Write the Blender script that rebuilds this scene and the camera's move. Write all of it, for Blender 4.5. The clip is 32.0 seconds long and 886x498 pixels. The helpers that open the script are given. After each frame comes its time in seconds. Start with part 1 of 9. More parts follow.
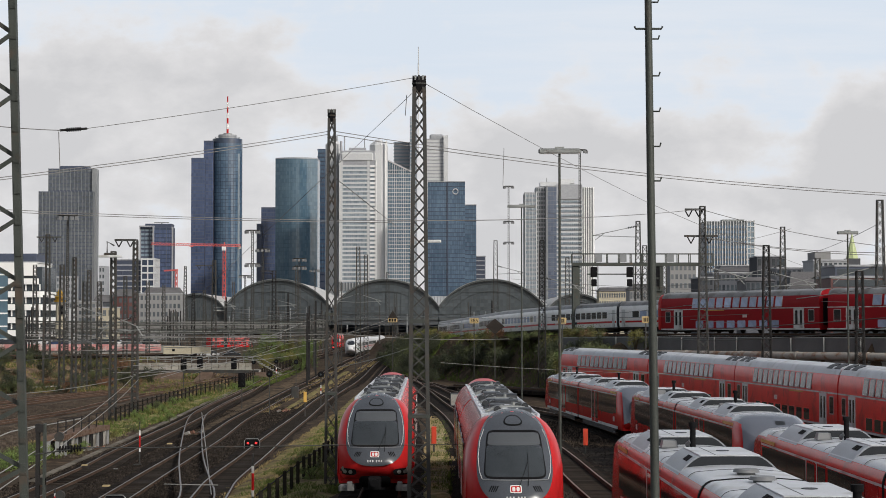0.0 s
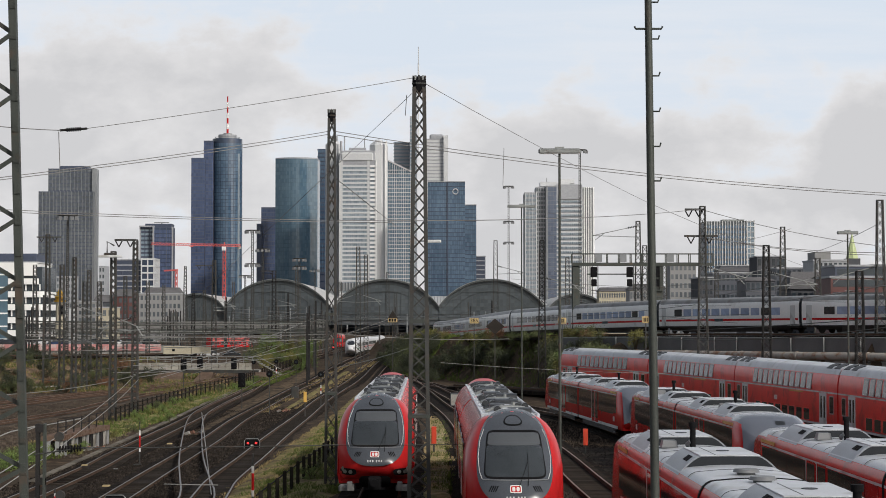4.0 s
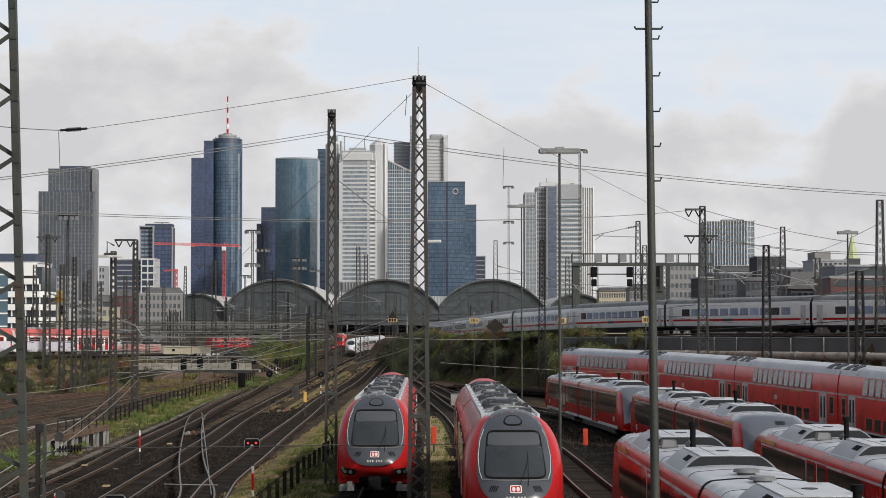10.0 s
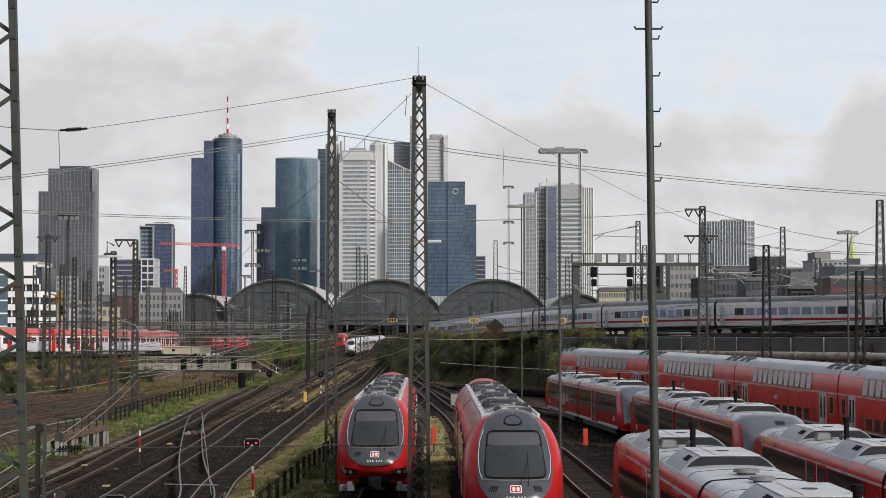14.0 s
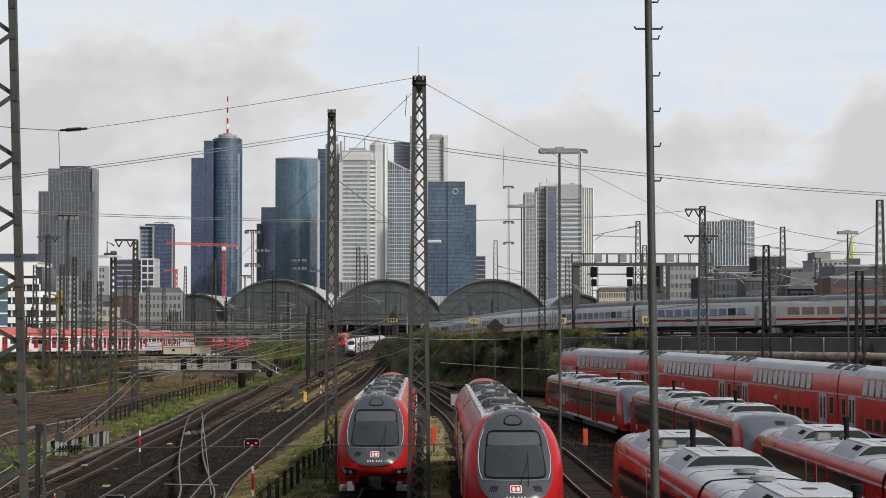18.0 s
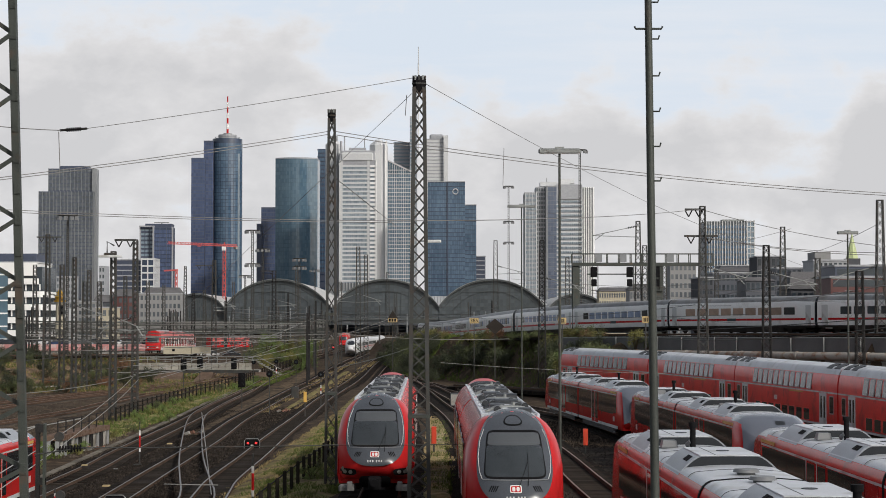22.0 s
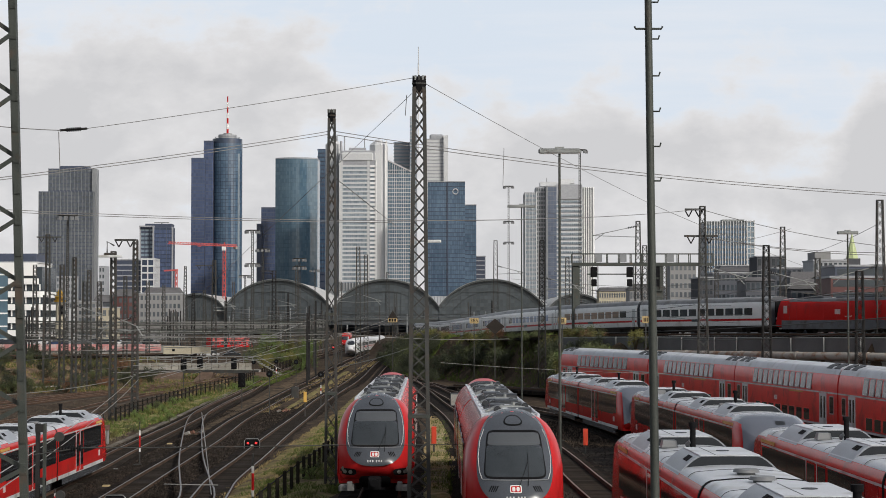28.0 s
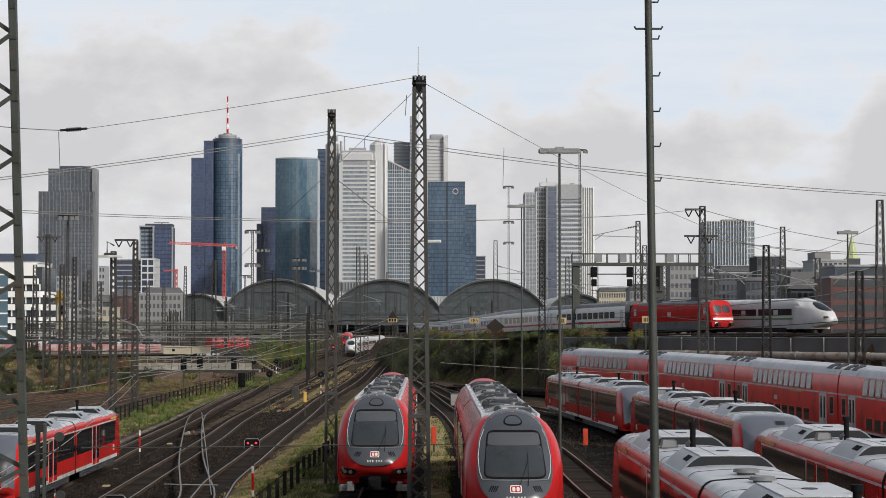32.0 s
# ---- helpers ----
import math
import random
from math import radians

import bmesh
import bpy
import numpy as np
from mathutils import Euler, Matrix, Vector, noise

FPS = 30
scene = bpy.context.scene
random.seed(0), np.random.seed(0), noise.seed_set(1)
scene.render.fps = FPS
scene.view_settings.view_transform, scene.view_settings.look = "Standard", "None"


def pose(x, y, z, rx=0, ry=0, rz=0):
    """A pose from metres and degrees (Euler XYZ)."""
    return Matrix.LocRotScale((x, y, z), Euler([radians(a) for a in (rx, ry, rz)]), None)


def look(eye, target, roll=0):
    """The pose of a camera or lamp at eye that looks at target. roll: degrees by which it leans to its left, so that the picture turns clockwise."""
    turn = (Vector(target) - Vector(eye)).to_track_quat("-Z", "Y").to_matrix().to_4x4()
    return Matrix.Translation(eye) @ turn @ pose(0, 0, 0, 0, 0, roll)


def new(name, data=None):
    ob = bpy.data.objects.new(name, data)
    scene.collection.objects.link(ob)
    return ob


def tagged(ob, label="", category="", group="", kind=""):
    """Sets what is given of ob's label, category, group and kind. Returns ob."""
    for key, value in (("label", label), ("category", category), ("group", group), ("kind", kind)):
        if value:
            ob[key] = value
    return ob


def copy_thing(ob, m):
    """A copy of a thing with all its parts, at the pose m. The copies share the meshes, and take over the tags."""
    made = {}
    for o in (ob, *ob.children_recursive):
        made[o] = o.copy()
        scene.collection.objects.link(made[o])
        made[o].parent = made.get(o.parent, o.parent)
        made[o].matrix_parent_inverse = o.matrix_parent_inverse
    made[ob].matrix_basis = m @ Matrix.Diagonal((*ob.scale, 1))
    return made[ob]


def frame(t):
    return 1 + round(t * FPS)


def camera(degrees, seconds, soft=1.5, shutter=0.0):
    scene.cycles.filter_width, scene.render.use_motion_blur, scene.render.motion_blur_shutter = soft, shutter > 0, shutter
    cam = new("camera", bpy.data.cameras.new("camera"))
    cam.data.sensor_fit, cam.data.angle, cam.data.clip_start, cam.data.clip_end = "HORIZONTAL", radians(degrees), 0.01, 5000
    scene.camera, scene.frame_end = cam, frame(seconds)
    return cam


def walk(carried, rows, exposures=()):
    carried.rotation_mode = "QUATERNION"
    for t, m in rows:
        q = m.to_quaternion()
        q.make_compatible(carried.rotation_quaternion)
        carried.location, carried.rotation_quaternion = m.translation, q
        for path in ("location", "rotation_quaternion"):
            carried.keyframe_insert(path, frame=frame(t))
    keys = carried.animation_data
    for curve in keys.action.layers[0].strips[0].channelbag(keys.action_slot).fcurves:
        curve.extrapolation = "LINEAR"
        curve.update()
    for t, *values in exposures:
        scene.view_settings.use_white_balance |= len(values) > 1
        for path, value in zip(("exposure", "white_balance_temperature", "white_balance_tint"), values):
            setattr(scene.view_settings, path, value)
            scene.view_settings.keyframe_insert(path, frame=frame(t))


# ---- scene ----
# The camera stands still on a bridge over the yard, looking along the tracks.
EYE = 8.5
cam = camera(25.97, 32.0, soft=0.9)
STAND = pose(0, 0, EYE, 90 + 2.106, 0, 0)
walk(cam, [(0, STAND), (32.0, STAND)])

# ---- light ----
SUN_AZ, SUN_EL = radians(138), radians(33)     # clockwise from the view direction; height
world = bpy.data.worlds.new("sky")
scene.world = world
world.use_nodes = True
wn = world.node_tree.nodes
sky = wn.new("ShaderNodeTexSky")
sky.sky_type, sky.sun_disc = "NISHITA", False
sky.sun_elevation, sky.sun_rotation = SUN_EL, SUN_AZ
sky.air_density, sky.dust_density = 1.0, 3.0
veil = wn.new("ShaderNodeHueSaturation")      # thin cloud takes most of the blue out of the sky
veil.inputs["Saturation"].default_value = 0.45
world.node_tree.links.new(sky.outputs["Color"], veil.inputs["Color"])
world.node_tree.links.new(veil.outputs["Color"], wn["Background"].inputs["Color"])
wn["Background"].inputs["Strength"].default_value = 0.122
sun_dir = Vector((math.sin(SUN_AZ) * math.cos(SUN_EL), math.cos(SUN_AZ) * math.cos(SUN_EL), math.sin(SUN_EL)))
sun = new("sun", bpy.data.lights.new("sun", "SUN"))
sun.data.energy, sun.data.angle, sun.data.color = 2.3, radians(3.5), (1.0, 0.95, 0.87)
sun.matrix_world = look(sun_dir * 300, (0, 0, 0))
scene.view_settings.exposure = 0.0


# ---- materials ----
def mat(name, col, rough=0.6, metal=0.0, var=0.25, scale=3.0, fine=40.0, bump=0.0, dirt=None, dirt_amount=0.0, rand=0.0,
        coat=0.0, spec=None):
    """Colour with stains at two scales, grain in the relief, and an optional dirt colour in patches."""
    m = bpy.data.materials.new(name)
    m.use_nodes = True
    nt = m.node_tree
    n, l = nt.nodes, nt.links
    b = n["Principled BSDF"]
    b.inputs["Roughness"].default_value, b.inputs["Metallic"].default_value = rough, metal
    b.inputs["Coat Weight"].default_value = coat
    b.inputs["Specular IOR Level"].default_value = (0.04 if rough > 0.7 else 0.5) if spec is None else spec
    tc = n.new("ShaderNodeTexCoord")
    big = n.new("ShaderNodeTexNoise")
    big.inputs["Scale"].default_value, big.inputs["Detail"].default_value = 1.0 / scale, 5
    small = n.new("ShaderNodeTexNoise")
    small.inputs["Scale"].default_value, small.inputs["Detail"].default_value = fine / scale, 3
    l.new(tc.outputs["Object"], big.inputs["Vector"])
    l.new(tc.outputs["Object"], small.inputs["Vector"])
    add = n.new("ShaderNodeMath")
    add.operation = "ADD"
    l.new(big.outputs["Fac"], add.inputs[0])
    l.new(small.outputs["Fac"], add.inputs[1])
    ramp = n.new("ShaderNodeMapRange")
    ramp.inputs["From Min"].default_value, ramp.inputs["From Max"].default_value = 0.7, 1.3
    ramp.inputs["To Min"].default_value, ramp.inputs["To Max"].default_value = 1 - var, 1 + var
    l.new(add.outputs[0], ramp.inputs["Value"])
    value = ramp.outputs["Result"]
    if rand:
        info = n.new("ShaderNodeObjectInfo")
        rr = n.new("ShaderNodeMapRange")
        rr.inputs["To Min"].default_value, rr.inputs["To Max"].default_value = 1 - rand, 1 + rand
        l.new(info.outputs["Random"], rr.inputs["Value"])
        mul = n.new("ShaderNodeMath")
        mul.operation = "MULTIPLY"
        l.new(value, mul.inputs[0])
        l.new(rr.outputs["Result"], mul.inputs[1])
        value = mul.outputs[0]
    sc = n.new("ShaderNodeVectorMath")
    sc.operation = "SCALE"
    sc.inputs[0].default_value = col
    l.new(value, sc.inputs["Scale"])
    out = sc.outputs["Vector"]
    if dirt:
        mask = n.new("ShaderNodeTexNoise")
        mask.inputs["Scale"].default_value, mask.inputs["Detail"].default_value = 2.3 / scale, 8
        l.new(tc.outputs["Object"], mask.inputs["Vector"])
        mr = n.new("ShaderNodeMapRange")
        mr.inputs["From Min"].default_value, mr.inputs["From Max"].default_value = 0.62 - 0.3 * dirt_amount, 0.78 - 0.3 * dirt_amount
        l.new(mask.outputs["Fac"], mr.inputs["Value"])
        mix = n.new("ShaderNodeMix")
        mix.data_type = "RGBA"
        l.new(mr.outputs["Result"], mix.inputs["Factor"])
        l.new(out, mix.inputs["A"])
        mix.inputs["B"].default_value = (*dirt, 1)
        out = mix.outputs["Result"]
    l.new(out, b.inputs["Base Color"])
    if bump:
        bp = n.new("ShaderNodeBump")
        bp.inputs["Strength"].default_value, bp.inputs["Distance"].default_value = 0.6, bump
        l.new(small.outputs["Fac"], bp.inputs["Height"])
        l.new(bp.outputs["Normal"], b.inputs["Normal"])
    return m


def glow(name, col, strength):
    m = mat(name, col, 0.4)
    b = m.node_tree.nodes["Principled BSDF"]
    b.inputs["Emission Color"].default_value, b.inputs["Emission Strength"].default_value = (*col, 1), strength
    return m


RED = mat("red train paint", (0.43, 0.017, 0.018), 0.28, var=0.1, scale=4, dirt=(0.28, 0.022, 0.02), dirt_amount=0.15, spec=0.07)
RED_DUSTY = mat("glossy red train paint with dust", (0.50, 0.020, 0.018), 0.2, var=0.2, scale=3, dirt=(0.33, 0.026, 0.022), dirt_amount=0.25, spec=0.09)
# base red raised to carry the sky's sheen on the coach sides
RED_BODY = mat("red coach paint with sky sheen mixed in", (0.72, 0.042, 0.036), 0.3, var=0.22, scale=2.2, dirt=(0.42, 0.036, 0.032), dirt_amount=0.3, spec=0.4)
SHADED_RED = mat("red train paint with shade mixed in", (0.27, 0.013, 0.018), 0.35, var=0.15, scale=3, spec=0.1)
PINK_RED = mat("sun-bleached red roof edge", (0.50, 0.22, 0.21), 0.5, var=0.25, scale=3, dirt=(0.5, 0.42, 0.4), dirt_amount=0.4)
GREY_CAP = mat("slate grey train paint", (0.062, 0.068, 0.078), 0.26, var=0.15, scale=2, spec=0.4)
LIGHT_GREY = mat("light grey train paint", (0.52, 0.53, 0.53), 0.45, var=0.15, scale=3, dirt=(0.30, 0.29, 0.27), dirt_amount=0.4)
TRAIN_WHITE = mat("white train paint", (0.80, 0.80, 0.79), 0.35, var=0.1, scale=4, dirt=(0.6, 0.58, 0.55), dirt_amount=0.2, coat=0.2)
ROOF_GREY = mat("weathered grey train roof", (0.33, 0.34, 0.355), 0.42, var=0.16, scale=3, dirt=(0.25, 0.25, 0.25), dirt_amount=0.35)
ROOF_PALE = mat("pale roof panel", (0.44, 0.455, 0.485), 0.4, var=0.16, scale=2, dirt=(0.27, 0.27, 0.265), dirt_amount=0.25)
BLACK = mat("matt black rubber", (0.010, 0.010, 0.011), 0.75, var=0.3, scale=1)
UNDER = mat("dusty brown-black running gear", (0.035, 0.03, 0.027), 0.8, var=0.4, scale=1, bump=0.01)
GLASS = mat("dark tinted window glass", (0.012, 0.015, 0.018), 0.06, var=0.3, scale=1.5, spec=0.8)
GLASS_GREY = mat("smoky train window", (0.03, 0.036, 0.042), 0.1, var=0.4, scale=1.2, spec=0.8, rand=0.5)
GLASS_BLUE = mat("pale blue train window", (0.30, 0.37, 0.52), 0.15, var=0.25, scale=1.0, spec=0.8, rand=0.25)
GLASS_TAN = mat("beige curtained train window", (0.36, 0.26, 0.20), 0.15, var=0.2, scale=1.0, spec=0.8, rand=0.2)
STEEL_GREEN = mat("grey-green painted steel", (0.037, 0.043, 0.037), 0.6, var=0.35, scale=1.2, dirt=(0.062, 0.045, 0.032), dirt_amount=0.25, bump=0.004)
STEEL_DARK = mat("dark weathered steel", (0.03, 0.031, 0.029), 0.65, var=0.4, scale=1.2, dirt=(0.045, 0.032, 0.024), dirt_amount=0.4, bump=0.004)
STEEL_RUST = mat("brown-black rusty steel", (0.028, 0.027, 0.027), 0.75, var=0.4, scale=1.0, bump=0.004)
GALV = mat("dull galvanised steel", (0.22, 0.23, 0.225), 0.5, 0.3, var=0.25, scale=1.0)
WIRE = mat("weathered copper wire", (0.19, 0.185, 0.18), 0.6, var=0.2, scale=2)
WIRE_PALE = mat("pale grey cable", (0.24, 0.235, 0.22), 0.55, var=0.2, scale=2)
RAIL = mat("polished rail head", (0.105, 0.096, 0.088), 0.42, 0.4, var=0.2, scale=4)
RAIL_RUST = mat("rusty rail side", (0.08, 0.052, 0.038), 0.8, var=0.4, scale=2)
SIDING_RAIL = mat("brown siding rail head", (0.19, 0.13, 0.10), 0.6, 0.2, var=0.3, scale=2)
CONCRETE = mat("weathered concrete", (0.30, 0.29, 0.27), 0.85, var=0.3, scale=3, dirt=(0.15, 0.14, 0.12), dirt_amount=0.5, bump=0.01)
WHITE_PAINT = mat("white paint", (0.70, 0.70, 0.69), 0.5, var=0.1, scale=3, dirt=(0.45, 0.44, 0.42), dirt_amount=0.3)
ORANGE = mat("orange-red paint", (0.52, 0.05, 0.02), 0.45, var=0.15, scale=1)
YELLOW = mat("signal yellow paint", (0.55, 0.33, 0.07), 0.5, var=0.15, scale=0.5)
WOOD_POST = mat("black tarred wood", (0.022, 0.02, 0.017), 0.85, var=0.4, scale=0.6, bump=0.01)
RED_LAMP = glow("red signal lens", (0.75, 0.03, 0.03), 1.2)
GOLD = mat("gilded metal", (0.62, 0.38, 0.06), 0.35, 0.8, var=0.2, scale=0.6)


# ---- building helpers ----
class Geo:
    """Gathers vertices and faces for one mesh."""

    def __init__(self):
        self.v, self.f = [], []

    def add(self, verts, faces):
        o = len(self.v)
        self.v += [tuple(p) for p in verts]
        self.f += [tuple(i + o for i in q) for q in faces]
        return self

    def box(self, x0, x1, y0, y1, z0, z1, bev=0.0):
        if bev:
            a = [(x0 + bev, y0), (x1 - bev, y0), (x1, y0 + bev), (x1, y1 - bev), (x1 - bev, y1), (x0 + bev, y1), (x0, y1 - bev), (x0, y0 + bev)]
            cx, cy, kx, ky = (x0 + x1) / 2, (y0 + y1) / 2, 1 - 2 * bev / (x1 - x0), 1 - 2 * bev / (y1 - y0)
            ring = lambda z, s: [(cx + (p - cx) * (kx if s else 1), cy + (q - cy) * (ky if s else 1), z) for p, q in a]
            return self.loft([ring(z0, False), ring(z1 - bev, False), ring(z1, True)])
        return self.add([(x, y, z) for z in (z0, z1) for x, y in ((x0, y0), (x1, y0), (x1, y1), (x0, y1))],
                        [(3, 2, 1, 0), (4, 5, 6, 7), (0, 1, 5, 4), (1, 2, 6, 5), (2, 3, 7, 6), (3, 0, 4, 7)])

    def loft(self, rings, caps=True):
        n = len(rings[0])
        faces = [(k * n + i, k * n + (i + 1) % n, (k + 1) * n + (i + 1) % n, (k + 1) * n + i) for k in range(len(rings) - 1) for i in range(n)]
        if caps:
            faces += [tuple(range(n - 1, -1, -1)), tuple((len(rings) - 1) * n + i for i in range(n))]
        return self.add([p for q in rings for p in q], faces)

    def rod(self, p, q, r, n=6, r2=None):
        p, q = Vector(p), Vector(q)
        w = (q - p).normalized()
        u = w.cross((0, 0, 1) if abs(w.z) < 0.9 else (1, 0, 0)).normalized()
        s = w.cross(u)
        ring = lambda c, k: [c + (u * math.cos(2 * math.pi * i / n) + s * math.sin(2 * math.pi * i / n)) * k for i in range(n)]
        return self.loft([ring(p, r), ring(q, r if r2 is None else r2)])

    def beam(self, p, q, w, h=None):
        """A square bar from p to q."""
        p, q = Vector(p), Vector(q)
        h = h or w
        d = (q - p).normalized()
        u = d.cross((0, 0, 1) if abs(d.z) < 0.9 else (0, 1, 0)).normalized()
        s = d.cross(u)
        ring = lambda c: [c + u * a * w / 2 + s * b * h / 2 for a, b in ((-1, -1), (1, -1), (1, 1), (-1, 1))]
        return self.loft([ring(p), ring(q)])

    def tube(self, pts, r, n=5):
        pts = [Vector(p) for p in pts]
        rings = []
        for i, p in enumerate(pts):
            w = (pts[min(i + 1, len(pts) - 1)] - pts[max(i - 1, 0)]).normalized()
            u = w.cross((0, 0, 1) if abs(w.z) < 0.95 else (1, 0, 0)).normalized()
            s = w.cross(u)
            rings.append([p + (u * math.cos(2 * math.pi * k / n) + s * math.sin(2 * math.pi * k / n)) * r for k in range(n)])
        return self.loft(rings)

    def mesh(self, name, material, smooth=0):
        me = bpy.data.meshes.new(name)
        me.from_pydata(self.v, [], self.f)
        bm = bmesh.new()
        bm.from_mesh(me)
        bmesh.ops.recalc_face_normals(bm, faces=bm.faces)
        bm.to_mesh(me)
        bm.free()
        me.materials.append(material)
        if smooth:
            me.shade_smooth()
            me.set_sharp_from_angle(angle=radians(smooth))
        return me


def part(name, geo, material=None, parent=None, label="", at=None, smooth=0):
    """One mesh object, under its thing where one is given. geo: a Geo, or a mesh to share."""
    ob = new(name, geo if isinstance(geo, bpy.types.Mesh) else geo.mesh(name, material, smooth))
    if parent:
        ob.parent = parent
    if at is not None:
        ob.matrix_basis = at if isinstance(at, Matrix) else Matrix.Translation(at)
    return tagged(ob, label=label)


def thing(name, m, label, category, group="", kind=""):
    ob = new(name)
    ob.matrix_basis = m
    return tagged(ob, label, category, group, kind)


def solo(name, geo, material, label, category, group="", kind="", at=None, smooth=0):
    return tagged(part(name, geo, material, None, label, at, smooth), label, category, group, kind)


def smooth_step(a, b, v):
    t = min(1, max(0, (v - a) / (b - a)))
    return t * t * (3 - 2 * t)


def ground_z(x, y):
    """Height of the rail tops: the depot lies higher near the bridge, the ground falls towards the tracks on the far side."""
    yard = 1.75 - 0.35 * smooth_step(4, 9, x) * (1 - smooth_step(105, 160, y)) - 0.5 * smooth_step(65, 120, y) - 1.0 * smooth_step(115, 200, y) - 0.25 * smooth_step(200, 300, y)
    low = -1.2 * (1 - smooth_step(170, 380, y))
    return low + (yard - low) * min(1, max(0, (x + 22.0) / 16.4))


# ---- ground ----
def ground_sheet():
    xs = [-4000, -1500, -600, -300, -200, -150] + [-120 + 3 * i for i in range(30)] + [-30 + 0.75 * i for i in range(80)] + [30 + 3 * i for i in range(30)] + [120, 150, 200, 300, 600, 1500, 4000]
    ys = [-400, -100, 0, 20] + [36 + 2.0 * i for i in range(90)] + [218 + 6 * i for i in range(50)] + [530, 600, 700, 850, 1100, 1500, 2200, 3000, 4900]
    g = Geo()
    for y in ys:
        for x in xs:
            rough = 0.10 * noise.noise((x * 0.35, y * 0.22, 0)) + 0.12 * noise.noise((x * 0.09, y * 0.07, 3)) if abs(x) < 125 and y < 520 else 0
            g.v.append((x, y, ground_z(x, y) - 0.34 + rough * 0.8 + bank(x, y)))
    n = len(xs)
    g.f = [(j * n + i, j * n + i + 1, (j + 1) * n + i + 1, (j + 1) * n + i) for j in range(len(ys) - 1) for i in range(n - 1)]
    return g


def bank(x, y):
    """Embankments that carry the line to the right and the suburban line to the left."""
    z = 0.0
    if y < 700:
        xr = 29.2 + (224 - y) * 0.26 if y < 292 else 9.6 - (y - 292) * 0.075
        if y < 224:
            xr = 29.2 + (224 - y) * 0.56
        top = 7.3 - 3.0 * smooth_step(220, 520, y) - 0.6
        base = ground_z(20, y)
        z = max(z, (top - base) * smooth_step(xr - 8.0 - 6.5 * smooth_step(200, 218, y), xr - 7.6, x) * (1 - smooth_step(620, 700, y)))
        xl = -66 + 0.2 * (min(y, 380) - 300)
        z = max(z, (2.6 - 1.9 * smooth_step(300, 420, y)) * (1 - smooth_step(xl + 4, xl + 15, x)) * smooth_step(150, 230, y) * (1 - smooth_step(480, 640, y)))
    return z


GROUND = mat("ballast and bare earth", (0.055, 0.041, 0.029), 0.95, var=0.5, scale=3.5, fine=60, bump=0.04, dirt=(0.13, 0.09, 0.06), dirt_amount=0.25)
tagged(part("ground", ground_sheet(), GROUND, smooth=60), "brown ballast, dry earth and weeds of a railway yard", "ground", kind="structure")


# ---- tracks ----
def along(pts, step):
    """Points at even steps on a smooth line through pts (x, y, and z where given)."""
    out = []
    p = [Vector(q if len(q) == 3 else (*q, 0)) for q in pts]
    p = [2 * p[0] - p[1]] + p + [2 * p[-1] - p[-2]]
    for i in range(1, len(p) - 2):
        n = max(1, int((p[i + 1] - p[i]).length / step))
        for k in range(n):
            t = k / n
            out.append(0.5 * ((2 * p[i]) + (p[i + 1] - p[i - 1]) * t + (2 * p[i - 1] - 5 * p[i] + 4 * p[i + 1] - p[i + 2]) * t * t
                              + (3 * p[i] - p[i - 1] - 3 * p[i + 1] + p[i + 2]) * t ** 3))
    return out + [p[-2]]


def on_ground(pts):
    return [Vector((p.x, p.y, ground_z(p.x, p.y))) for p in pts]


def offset(pts, d):
    out = []
    for i, p in enumerate(pts):
        w = pts[min(i + 1, len(pts) - 1)] - pts[max(i - 1, 0)]
        n = Vector((w.y, -w.x, 0)).normalized()
        out.append(p + n * d)
    return out


def strip(pts, w, z0, z1):
    g = Geo()
    a, b = offset(pts, -w / 2), offset(pts, w / 2)
    return g.loft([[(p.x, p.y, p.z + z0), (q.x, q.y, q.z + z0), (q.x, q.y, q.z + z1), (p.x, p.y, p.z + z1)] for p, q in zip(a, b)])


BALLAST = mat("dark oily ballast", (0.013, 0.0105, 0.009), 0.95, var=0.55, scale=1.6, fine=45, bump=0.05, dirt=(0.040, 0.027, 0.019), dirt_amount=0.3)
BALLAST_BROWN = mat("brown siding ballast", (0.078, 0.062, 0.050), 0.95, var=0.55, scale=1.8, fine=45, bump=0.05, dirt=(0.10, 0.085, 0.065), dirt_amount=0.35)
SLEEPER = mat("weathered sleeper", (0.023, 0.019, 0.016), 0.9, var=0.45, scale=0.8, rand=0.35, bump=0.01)
sleeper_mesh = Geo().box(-1.3, 1.3, -0.13, 0.13, -0.33, -0.165, 0.02).mesh("sleeper", SLEEPER)


